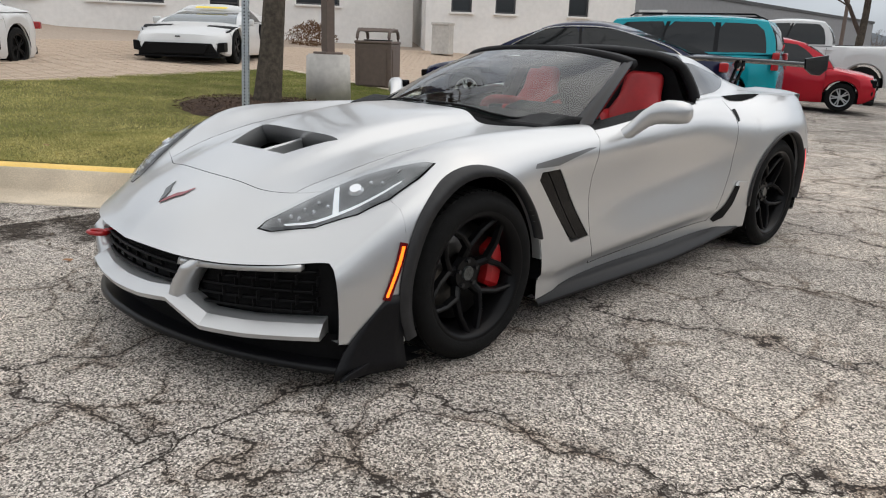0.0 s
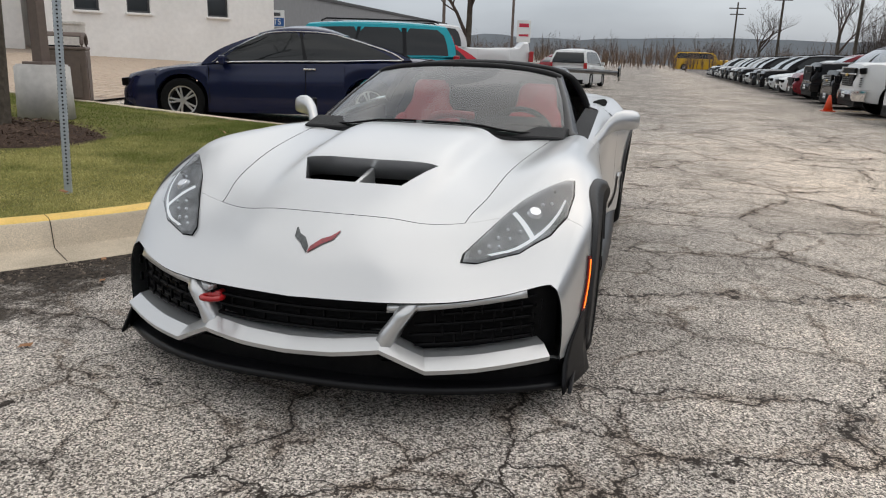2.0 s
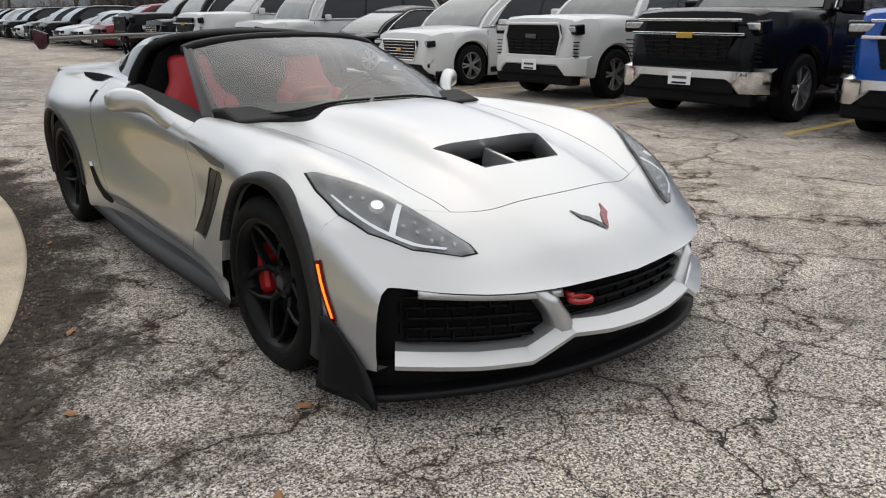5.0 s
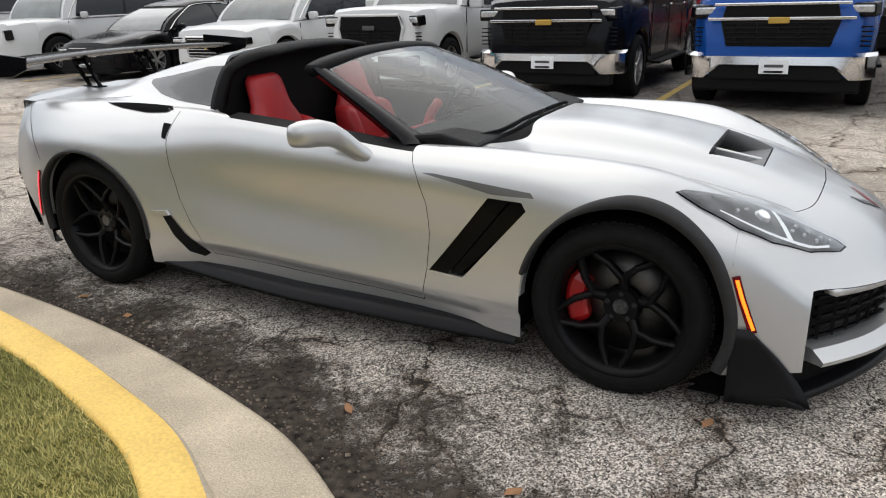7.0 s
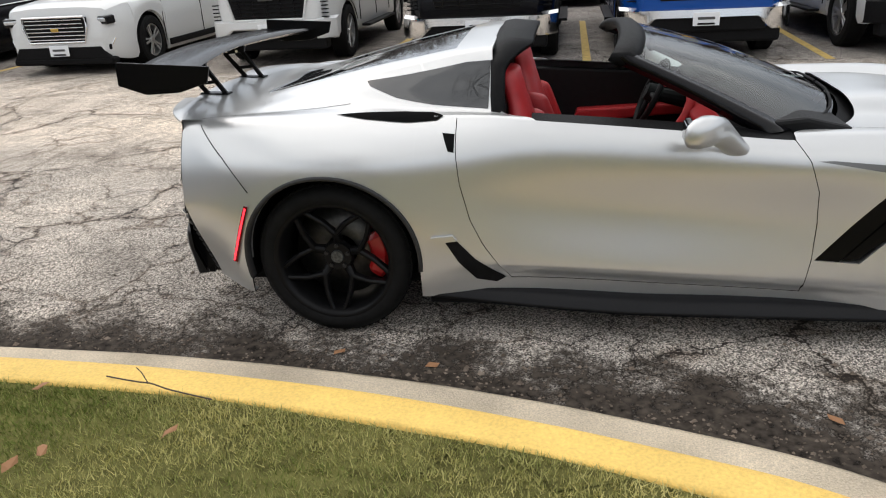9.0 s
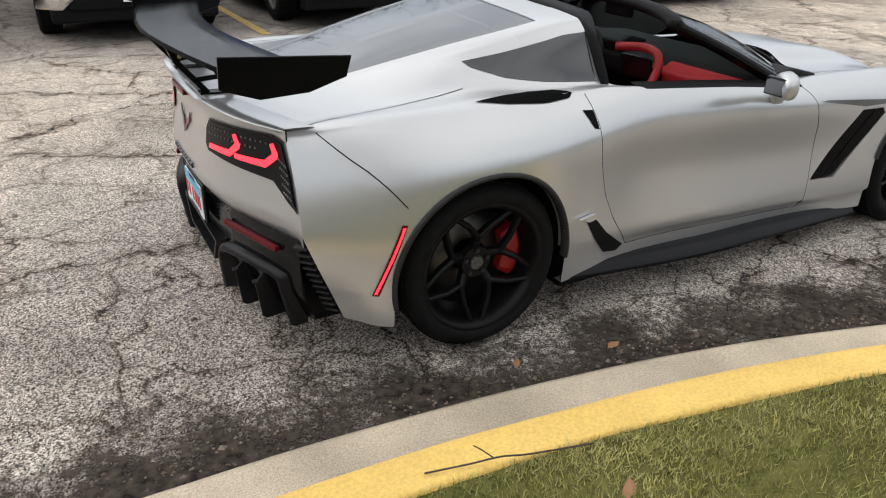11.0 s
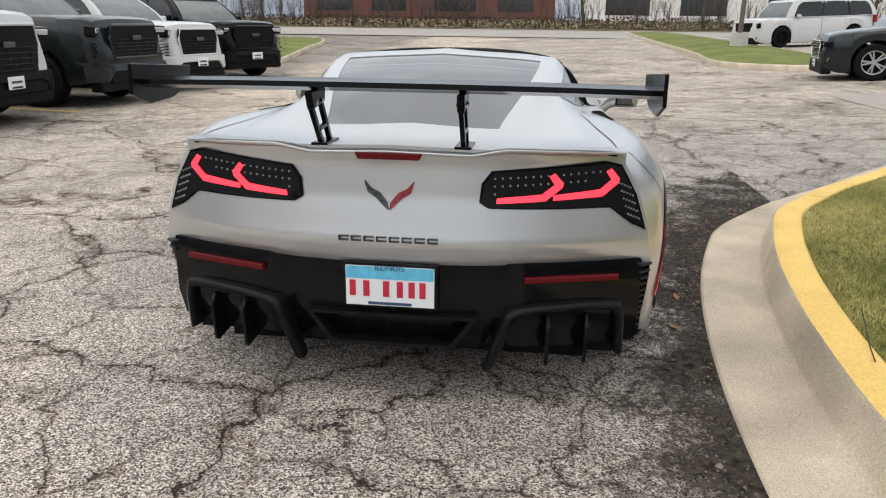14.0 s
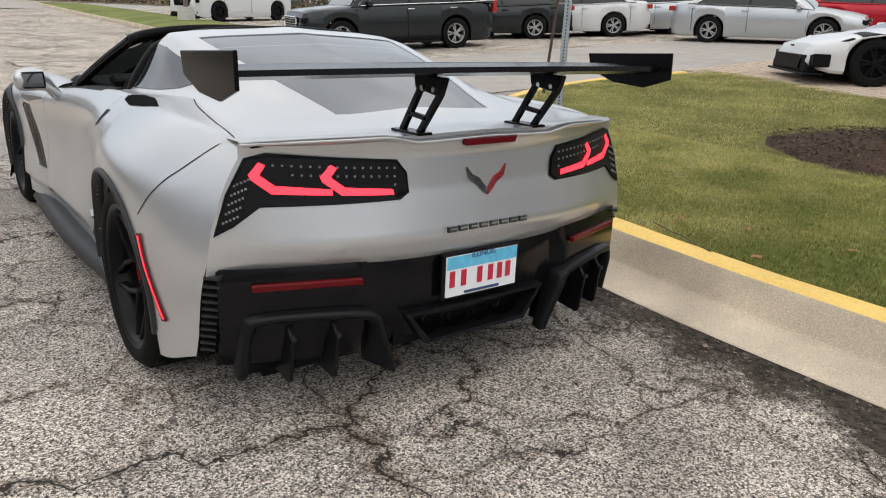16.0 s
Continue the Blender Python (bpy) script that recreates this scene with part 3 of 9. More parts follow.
M_HOLLOW = material("hollow_black", (.003, .003, .003), .9, spec=.05)
M_SHADE_SILVER = material("shaded_silver", (.16, .16, .158), .4, .7, .5)
# vent blades, and a darker silver patch painting the shade of the crease above
for s, view in ((1, "left"), (-1, "right")):
    for q in ([(.562, .358), (.664, .355), (.938, .690), (.846, .697)], [(.674, .360), (.730, .370), (1.010, .648), (1.008, .684), (.946, .688)]):
        conform("vent_blade", q, view, M_VENT, -.004, label="gloss black vent blade")
    conform("fender_crease", [(.545, .750), (.60, .752), (1.02, .722), (1.035, .704), (.86, .700)], view, M_SHADE_SILVER, .0012)

# ---- wheel wells, arch trim ----
for xc, zc, r, yo in ((FX, FR + .005, ARCH_F, .93), (RX, RR + .005, ARCH_R, .94)):
    for s in (1, -1):
        seg = 28
        verts, faces = [], []
        for k in range(seg + 1):
            a = math.pi * 1.16 * k / seg - .08 * math.pi
            for yy in (yo, .50):
                verts.append((xc + (r + .012) * math.cos(a), s * yy, zc + (r + .012) * math.sin(a)))
        faces = [(2 * k, 2 * k + 1, 2 * k + 3, 2 * k + 2) for k in range(seg)]
        b = len(verts)
        verts.append((xc, s * .50, zc))
        faces += [(b, 2 * k + 1, 2 * k + 3) for k in range(seg)]
        part_mesh("wheel_well", verts, faces, M_BLACK_PLASTIC, car, "black inner wheel arch liner")
for s in (1, -1):
    for xc, zc, r, a0, a1, wd, nm in ((FX, FR + .005, ARCH_F, -.42, 2.9, .036, "arch_trim"), (RX, RR + .005, ARCH_R, -.1, 3.35, .013, "arch_trim")):
        verts, faces = [], []
        n = 44
        for k in range(n + 1):
            a = a0 + (a1 - a0) * k / n
            w_ = wd * (1 - .62 * min(1, max(0, (a - 1.5) / .8))) if wd > .03 else wd      # the front lip thins out behind the wheel
            for rr, dy in ((r + w_, .004), (r + w_ - .004, .016 * min(1, w_ / .02)), (r - .004, .018 * min(1, w_ / .02)), (r - .006, -.03)):
                x, z = xc + rr * math.cos(a), zc + rr * math.sin(a)
                verts.append((x, s * (float(side_y(x, max(z, .17))) + dy), z))
        faces = [(4 * k + j, 4 * k + j + 1, 4 * k + 5 + j, 4 * k + 4 + j) for k in range(n) for j in range(3)]
        part_mesh(nm, verts, faces, M_TRIM_GREY, car, "dark grey wheel arch lip")

# ---- wheels ----


def wheel(x, s, radius, width, rim_r, y_out):
    w = empty("wheel", "", "")
    w.parent = car
    at = (x, s * (y_out - width / 2), radius)
    h, rr = width / 2, rim_r
    tyre = [(-h, rr - .01), (-h, rr + .02), (-h * .96, radius - .03), (-h * .82, radius - .006), (-h * .4, radius), (0, radius), (h * .4, radius), (h * .82, radius - .006), (h * .96, radius - .03), (h, rr + .025), (h * .985, rr + .004), (h * .93, rr - .008)]
    ty = part("tyre", lathe(tyre, 64, at, s), M_RUBBER, w, "low-profile black tyre", True)
    bm = bmesh.new()
    for k in range(64):      # tread blocks
        a = 2 * math.pi * k / 64
        for yy in (-.6, -.2, .2, .6):
            m = Matrix.Translation((at[0] + math.cos(a) * (radius - .003), at[1] + s * yy * h, at[2] + math.sin(a) * (radius - .003))) @ Matrix.Rotation(-a, 4, "Y")
            bm_box(bm, (0, 0, 0), (.008, h * .32, .024), m)
    tagged(part("tread", bm, M_RUBBER, ty), kind="stuff")
    rim = part("rim", lathe([(h * .93, rr - .004), (h * .95, rr - .012), (h * .88, rr - .028), (h * .5, rr - .045), (-h * .9, rr - .03), (-h * .95, rr - .002)], 64, at, s), M_RIM, w, "satin black alloy rim", True)
    # a five-pointed star: short arms from the hub fork at a knee into two spokes that meet their neighbours at the rim
    face = h * .86
    knee, tip = .112, rr - .014
    centre = Vector(at)

    def ray_at(a, rad, y):
        return centre + Vector((math.cos(a) * rad, s * y, math.sin(a) * rad))

    def arm(name, nodes):
        """nodes: (angle, radius, half width, face height, depth)"""
        bm = bmesh.new()
        pts = [ray_at(a, rad, y) for a, rad, _, y, _ in nodes]
        ring = []
        for i, (a, rad, wd, y, dp) in enumerate(nodes):
            d = pts[min(i + 1, len(pts) - 1)] - pts[max(i - 1, 0)]
            side = Vector((0, 1, 0)).cross(d).normalized()
            ring.append([bm.verts.new(pts[i] + side * (wd * q) - Vector((0, s * dy, 0))) for q, dy in ((-1, dp), (-.8, .006), (-.25, 0), (.25, 0), (.8, .006), (1, dp))])
        for i in range(len(ring) - 1):
            for j in range(6):
                bm.faces.new((ring[i][j], ring[i][(j + 1) % 6], ring[i + 1][(j + 1) % 6], ring[i + 1][j]))
        bm.faces.new(ring[0])
        bm.faces.new(ring[-1])
        bmesh.ops.recalc_face_normals(bm, faces=bm.faces)
        part(name, bm, M_RIM, w)
    for k in range(5):
        a_tip = 2 * math.pi * k / 5 - math.radians(92)
        a_knee = a_tip + math.pi / 5
        arm("spoke_arm", [(a_knee, .045, .026, face - .062, .03), (a_knee, .08, .020, face - .050, .03), (a_knee, knee, .017, face - .034, .03)])
        for q in (-1, 1):
            a_end = a_knee + q * (math.pi / 5 - .075)
            arm("spoke", [(a_knee, knee - .006, .014, face - .036, .03), (a_knee + q * .30, knee + .055, .0125, face - .022, .028), (a_knee + q * .46, (knee + tip) / 2 + .03, .012, face - .014, .028), (a_end, tip, .013, face - .006, .03)])
    hub = (at[0], at[1] + s * (face - .075), at[2])
    part("hub", cyl(hub, (hub[0], hub[1] + s * .022, hub[2]), .072, .062, 24), M_RIM, w)
    part("hub_cap", cyl((hub[0], hub[1] + s * .02, hub[2]), (hub[0], hub[1] + s * .03, hub[2]), .030, .027, 20), M_BADGE_DARK, w)
    for k in range(5):
        a = 2 * math.pi * k / 5 + .3
        p = Vector((hub[0] + .05 * math.cos(a), hub[1] + s * .02, hub[2] + .05 * math.sin(a)))
        part("lug_nut", cyl(p, p + Vector((0, s * .012, 0)), .009, seg=6), M_TRIM_GREY, w)
    dr = rr - .065
    disc = lathe([(0, .07), (0, dr), (.028, dr), (.028, .07)], 48, (at[0], at[1] - s * .01, at[2]), s)
    part("brake_disc", disc, M_DISC, w, "drilled steel brake disc", True)
    bm = bmesh.new()
    ring = []
    for k in range(10):
        a = math.radians(148 + 7 * k) if x > 0 else math.radians(-32 + 7 * k)
        fat = .8 if k in (0, 9) else 1.0
        c = Vector((math.cos(a), 0, math.sin(a)))
        p = Vector((at[0], at[1] + s * .012, at[2]))
        ring.append([bm.verts.new(p + c * (dr - .018 + dr_ * fat) + Vector((0, s * dy * fat, 0))) for dr_, dy in ((-.045, -.03), (-.045, .045), (-.03, .058), (.02, .058), (.035, .045), (.035, -.03))])
    for r0_, r1_ in zip(ring[:-1], ring[1:]):
        for j in range(6):
            bm.faces.new((r0_[j], r0_[(j + 1) % 6], r1_[(j + 1) % 6], r1_[j]))
    bm.faces.new(ring[0])
    bm.faces.new(ring[-1])
    bmesh.ops.recalc_face_normals(bm, faces=bm.faces)
    part("brake_caliper", bm, M_RED_CALIPER, w, "red brake caliper")


for s in (1, -1):
    wheel(FX, s, FR, .285, .258, .945)
    wheel(RX, s, RR, .335, .270, .955)

# ---- windscreen, pillars, header and rear hoop ----
WS_B = [(.76, 0, .876), (.75, .25, .870), (.70, .45, .838), (.56, .64, .828), (.43, .735, .825)]
WS_M = [(.35, 0, 1.045), (.335, .24, 1.040), (.29, .44, 1.018), (.21, .595, .988), (.145, .657, .972)]
WS_T = [(-.08, 0, 1.168), (-.085, .20, 1.164), (-.10, .38, 1.150), (-.125, .51, 1.128), (-.145, .572, 1.106)]
us, vs = np.linspace(0, 2, 20), np.linspace(-4, 4, 49)
g = tensor_full([list(c) for c in zip(WS_B, WS_M, WS_T)], us, vs)
ws = part_mesh("windscreen", g.reshape(-1, 3), grid_faces(20, 49), M_GLASS, car, "clear curved windscreen")
ws.visible_shadow = False
nodes = [WS_B, WS_M, WS_T]
for s in (1, -1):
    edge = crs([c[4] for c in nodes], np.linspace(0, 2, 14))
    inner = crs([c[3] for c in nodes], np.linspace(0, 2, 14))
    bm = bmesh.new()
    ring = []
    for a, b in zip(edge, inner):
        a, b = Vector((a[0], s * a[1], a[2])), Vector((b[0], s * b[1], b[2]))
        n_out = Vector((.35, s * .75, .5)).normalized() * .012
        ring.append([bm.verts.new(p) for p in (b.lerp(a, .45) + n_out * .6, a + n_out + Vector((-.015, 0, 0)), a - n_out * 2 + Vector((-.06, s * -.005, 0)), b.lerp(a, .5) - n_out * 2)])
    for i in range(len(ring) - 1):
        for j in range(4):
            bm.faces.new((ring[i][j], ring[i][(j + 1) % 4], ring[i + 1][(j + 1) % 4], ring[i + 1][j]))
    bmesh.ops.recalc_face_normals(bm, faces=bm.faces)
    part("windscreen_pillar", bm, M_BLACK_GLOSS, car, "gloss black windscreen pillar", True)
tops = crs(WS_T, np.linspace(0, 4, 16))
line = [(-p[0] * -1, -p[1], p[2]) for p in tops[::-1]] + [tuple(p) for p in tops[1:]]
bm = bmesh.new()
ring = []
for p in line:
    p = Vector(p)
    ring.append([bm.verts.new(p + Vector(q)) for q in ((.05, 0, -.018), (.01, 0, .012), (-.06, 0, .014), (-.075, 0, -.012), (-.03, 0, -.04))])
for i in range(len(ring) - 1):
    for j in range(5):
        bm.faces.new((ring[i][j], ring[i][(j + 1) % 5], ring[i + 1][(j + 1) % 5], ring[i + 1][j]))
bm.faces.new(ring[0])
bm.faces.new(ring[-1])
bmesh.ops.recalc_face_normals(bm, faces=bm.faces)
part("windscreen_header", bm, M_BLACK_PLASTIC, car, "black header bar over the windscreen", True)
# cowl and wipers
us2 = np.linspace(-4, 4, 33)
cw = tensor_full([[(p[0] + .02, p[1], p[2] - .012) for p in [c]] * 2 for c in WS_B], np.array([0.0]), us2)[0]
verts = [tuple(p) for p in cw] + [(p[0] + .015 + .11 * max(0, 1 - (abs(p[1]) / .72) ** 2), p[1], p[2] - .020 - .035 * max(0, 1 - (abs(p[1]) / .72) ** 2)) for p in cw]
n = len(cw)
part_mesh("cowl", verts, [(i, i + 1, n + i + 1, n + i) for i in range(n - 1)], M_BLACK_PLASTIC, car, "black cowl below the windscreen")
for y0, y1 in ((.55, -.02), (-.05, -.58)):
    p = []
    for y in np.linspace(y0, y1, 8):
        b_ = crs(WS_B, [float(np.interp(abs(y), [q[1] for q in WS_B], range(5)))])[0]
        p.append((b_[0] - .012, y, b_[2] + .014))
    part("wiper", sweep(p, .006, 6), M_BLACK_PLASTIC, car, "black wiper arm")
# hoop behind the seats
hp = [(-.60, .722, .905), (-.605, .69, .98), (-.608, .627, 1.075), (-.61, .57, 1.122), (-.61, .44, 1.166), (-.61, .2, 1.19), (-.61, 0, 1.195)]
hl = crs(hp, np.linspace(0, 6, 30))
line = [tuple(p) for p in hl] + [(p[0], -p[1], p[2]) for p in hl[::-1][1:]]
bm = bmesh.new()
ring = []
for p in line:
    p = Vector(p)
    up = Vector((0, p.y * .9, max(.2, (p.z - .7)))).normalized()
    fw = -.030 + .108 * min(1.0, max(0.0, (.62 - abs(p.y)) / .20))      # slim at the sides, wide across the roof
    ring.append([bm.verts.new(p + a * Vector((1, 0, 0)) + b * up) for a, b in ((-.085, -.002), (min(-.045, fw - .02), .003), (fw, -.016), (fw + .003, -.040), (-.075, -.040))])
for i in range(len(ring) - 1):
    for j in range(5):
        bm.faces.new((ring[i][j], ring[i][(j + 1) % 5], ring[i + 1][(j + 1) % 5], ring[i + 1][j]))
bmesh.ops.recalc_face_normals(bm, faces=bm.faces)
part("roof_hoop", bm, M_BLACK_PLASTIC, car, "black targa hoop behind the seats", True)

# ---- cabin ----
part("cabin_floor", box((-.05, 0, .24), (1.5, 1.5, .04)), M_CABIN, car)
part("rear_bulkhead", prism([(-.66, .24), (.66, .24), (.64, .85), (.53, 1.06), (.38, 1.15), (-.38, 1.15), (-.53, 1.06), (-.64, .85)], -.73, -.69, "x"), M_CABIN, car, "black bulkhead behind the seats")
for s in (1, -1):
    part("door_panel", prism([(-.70, .25), (.60, .25), (.52, .80), (-.62, .87)], s * .70, s * .76, bevel=.01), M_CABIN, car, "black inner door panel")
    part("door_armrest", prism([(-.35, .56), (.30, .60), (.28, .66), (-.33, .63)], s * .62, s * .71, bevel=.012), M_LEATHER, car, "red leather armrest")
    # beltline strip and shelf between skin and cabin
    xs = np.linspace(-.52, .48, 14)
    pc = xline(P_SIDE, xs)
    verts = [(x, s * p[0], p[1] - .001) for x, p in zip(xs, pc)] + [(x, s * .70, p[1] + .012) for x, p in zip(xs, pc)]
    part_mesh("beltline", verts, [(i, i + 1, 15 + i, 14 + i) for i in range(13)], M_BLACK_PLASTIC, car, "black window sill trim")
dash = [(.71, .50), (.71, .835), (.54, .875), (.30, .85), (.22, .80), (.24, .70), (.34, .60), (.36, .5)]
part("dashboard", prism(dash, -.70, .70, bevel=.015), M_CABIN, car, "black dashboard")
part("dash_trim", prism([(.20, .79), (.29, .835), (.30, .82), (.22, .765)], -.68, .10, bevel=.006), M_LEATHER, car, "red leather dashboard trim")
for k, y in enumerate((-.05, -.05)):
    part("dash_pad", prism([(.215, .70 - .08 * k), (.26, .70 - .08 * k), (.28, .62 - .08 * k), (.23, .62 - .08 * k)], -.66, -.10, bevel=.01), M_LEATHER, car)
    break
part("dash_roll", prism([(.17, .795), (.24, .845), (.29, .80), (.25, .72), (.20, .71)], -.66, -.17, bevel=.02), M_LEATHER, car, "red leather roll on the passenger dashboard", True)
part("grab_arc", sweep([tuple(p) for p in crs([(.10, .10, .875), (.17, -.02, .885), (.19, -.12, .865), (.17, -.155, .78), (.10, -.15, .66), (.0, -.14, .58)], np.linspace(0, 5, 22))], .024, 8), M_LEATHER, car, "red leather arc beside the centre stack", True)
part("instrument_hood", prism([(.24, .80), (.44, .87), (.30, .905), (.20, .875)], .20, .56, bevel=.02), M_CABIN, car)
part("centre_screen", box((.215, .04, .765), (.02, .24, .13), Matrix.Rotation(-.3, 4, "Y"), .008), M_BLACK_GLOSS, car)
part("centre_console", prism([(-.50, .30), (.36, .30), (.30, .66), (.10, .56), (-.45, .54)], -.13, .13, bevel=.02), M_CABIN, car)
part("gear_lever", cyl((.02, 0, .55), (.0, 0, .65), .012, .018, 12), M_CABIN, car)
bm = bmesh.new()
cen, q = Vector((.06, .38, .77)), Matrix.Rotation(radians(-66), 3, "Y")
ringp = [cen + q @ Vector((.175 * math.cos(t), .185 * math.sin(t), 0)) for t in np.linspace(0, 2 * math.pi, 33)[:-1]]
sweep(ringp, .016, 8, bm, True)
for t in (math.pi / 2, -math.pi / 2, math.pi):
    cyl(cen, cen + q @ Vector((.165 * math.cos(t), .175 * math.sin(t), 0)), .014, .012, 8, bm)
part("steering_wheel", bm, M_CABIN, car, "black and red steering wheel", True)
part("wheel_boss", cyl(cen - q @ Vector((0, 0, .02)), cen + q @ Vector((0, 0, .03)), .055, .045, 20), M_CABIN, car)
part("column", cyl(cen, (.36, .38, .70), .035, .05, 12), M_CABIN, car)


def seat(y):
    st = empty("seat", "", "")
    st.parent = car

    def cushion(name, prof, y0, y1, bev, parent=st):
        return part(name, prism(prof, y0, y1, bevel=bev), M_LEATHER, parent, "", True)
    cushion("seat_cushion", [(-.36, .38), (.14, .42), (.16, .50), (.08, .53), (-.30, .48), (-.38, .46)], y - .19, y + .19, .03)
    for s in (1, -1):
        cushion("side_bolster", [(-.36, .38), (.12, .42), (.10, .55), (-.10, .58), (-.32, .54)], y + s * .17 - .045, y + s * .17 + .045, .028)
        cushion("back_bolster", [(-.40, .45), (-.27, .47), (-.30, .66), (-.38, .86), (-.50, .88), (-.47, .62)], y + s * .185 - .04, y + s * .185 + .04, .03)
    # backrest narrows into a one-piece head restraint
    pr = [(.46, .20), (.60, .215), (.74, .215), (.86, .19), (.95, .135), (1.02, .125), (1.075, .115), (1.10, .08)]
    bm = bmesh.new()
    ring = []
    for z, w in pr:
        lean = -.30 - (z - .46) * .30
        th = .10 if z < .9 else .085
        ring.append([bm.verts.new((lean + dx, y + w * q, z)) for dx, q in ((0, -.6), (.012, 0), (0, .6), (-.03, .95), (-th * .8, 1), (-th, .6), (-th, -.6), (-th * .8, -1), (-.03, -.95))])
    for i in range(len(ring) - 1):
        for j in range(9):
            bm.faces.new((ring[i][j], ring[i][(j + 1) % 9], ring[i + 1][(j + 1) % 9], ring[i + 1][j]))
    bm.faces.new(ring[0])
    bm.faces.new(ring[-1])
    bmesh.ops.recalc_face_normals(bm, faces=bm.faces)
    bmesh.ops.subdivide_edges(bm, edges=bm.edges[:], cuts=1, smooth=.6, use_grid_fill=True)
    part("backrest", bm, M_LEATHER, st, "red leather seat back with integral head restraint", True)
    part("harness_slot", box((-.452, y, .94), (.02, .12, .03), Matrix.Rotation(-.29, 4, "Y"), .006), M_CABIN, st)


for y in (.37, -.37):
    seat(y)
for st in [c for c in car.children if c.name.startswith("seat")]:
    for ch in st.children:
        ch.data.transform(Matrix.Translation((-.11, 0, -.05)))
part("rear_view_mirror", box((.0, 0, 1.085), (.03, .2, .06), None, .012), M_BLACK_PLASTIC, car)

# ---- door mirrors ----
for s in (1, -1):
    m = empty("door_mirror", "", "")
    m.parent = car
    # one flowing shell: a flat arm off the door that widens into the housing
    bm = bmesh.new()
    ring = []
    stations = [(.285, .800, .768, .052, .026), (.262, .832, .785, .050, .028), (.228, .862, .822, .047, .031), (.185, .890, .862, .052, .040),
                (.150, .920, .887, .060, .051), (.120, .960, .896, .066, .056), (.092, 1.005, .896, .064, .054), (.072, 1.035, .893, .052, .046), (.066, 1.050, .892, .026, .026)]
    for k, (cx, y, cz, hx, hz) in enumerate(stations):
        tilt = max(0, (4 - k) / 4) * .9
        loop = []
        for a in np.linspace(0, 2 * math.pi, 19)[:-1]:
            u = hx * math.copysign(abs(math.cos(a)) ** .75, math.cos(a))
            w = hz * math.copysign(abs(math.sin(a)) ** .75, math.sin(a))
            if u < 0 and k > 3:
                u *= .75
            loop.append(bm.verts.new((cx + u, s * (y - w * math.sin(tilt)), cz + w * math.cos(tilt))))
        ring.append(loop)
    for r0_, r1_ in zip(ring[:-1], ring[1:]):
        for j in range(18):
            bm.faces.new((r0_[j], r0_[(j + 1) % 18], r1_[(j + 1) % 18], r1_[j]))
    bm.faces.new(ring[0])
    bm.faces.new(ring[-1])
    bmesh.ops.recalc_face_normals(bm, faces=bm.faces)
    part("mirror_shell", bm, M_SILVER, m, "silver mirror housing on a curved arm", True)
    part("mirror_bezel", prism([(s * .918, .856), (s * 1.028, .856), (s * 1.044, .885), (s * 1.028, .934), (s * .922, .936)], .070, .046, "x", .006), M_BLACK_GLOSS, m)
    part("mirror_glass", prism([(s * .928, .864), (s * 1.022, .864), (s * 1.035, .887), (s * 1.022, .926), (s * .931, .928)], .045, .041, "x"), M_MIRROR, m, "dark tinted mirror pane")

# ---- head lamps ----
M_HEADLAMP_CHROME = material("lamp_projector", (.8, .82, .84), .2, .6)
M_LAMP_BOWL = material("lamp_bowl_grey", (.17, .175, .18), .3, .4, .2, .6, 14.0)
HL = [(2.035, .525), (2.00, .525), (1.86, .60), (1.72, .672), (1.63, .735), (1.54, .80), (1.515, .832), (1.60, .842), (1.72, .832), (1.82, .79), (1.93, .70), (2.02, .575)]
for s in (1, -1):
    lamp = empty("head_lamp", "", "")
    lamp.parent = car
    pl = [(x, s * y) for x, y in HL]
    conform("lamp_bowl", pl, "top", M_LAMP_BOWL, .001, parent=lamp, label="dark grey lamp interior")
    c = (1.78, .70)
    conform("lamp_rim", [(c[0] + (x - c[0]) * 1.03, s * (c[1] + (y - c[1]) * 1.05)) for x, y in HL], "top", M_BLACK_GLOSS, .0004, parent=lamp)
    # light strip along the lower edge, a bar across, a projector and small reflectors
    edge_l = crs([(1.985, .605, 0), (1.925, .690, 0), (1.83, .762, 0), (1.74, .800, 0), (1.65, .818, 0)], np.linspace(0, 4, 13))
    wid = np.linspace(.007, .003, 13)
    for k in range(12):
        (x0, y0, _), (x1, y1, _) = edge_l[k], edge_l[k + 1]
        q = [(x0, y0 + wid[k]), (x1, y1 + wid[k + 1]), (x1, y1 - wid[k + 1]), (x0, y0 - wid[k])]
        conform("light_strip", [(x, s * y) for x, y in q], "top", M_LED, .007, parent=lamp, label="white light strip", step=.05)
    conform("light_bar", [(x, s * y) for x, y in ((1.878, .728), (1.862, .742), (1.792, .658), (1.806, .648))], "top", M_LED, .007, parent=lamp, label="white light bar across the lamp", step=.03)
    loc, no = drop((1.775, s * .725), "top")
    part("projector", cyl(loc + no * .002, loc + no * .016, .028, .020, 20), M_HEADLAMP_CHROME, lamp)
    for x, y in ((1.985, .572), (1.955, .598), (1.945, .632), (1.915, .622), (1.905, .660), (1.875, .648), (1.868, .690), (1.725, .745), (1.70, .775)):
        loc, no = drop((x, s * y), "top")
        bm = bmesh.new()
        bmesh.ops.create_uvsphere(bm, u_segments=10, v_segments=6, radius=.0075, matrix=Matrix.Translation(loc + no * .006))
        part("lamp_reflector", bm, M_HEADLAMP_CHROME, lamp, "", True)
    lens = conform("lamp_lens", pl, "top", M_LAMP_GLASS, .014, parent=lamp, label="clear lamp cover")
    lens.visible_shadow = False

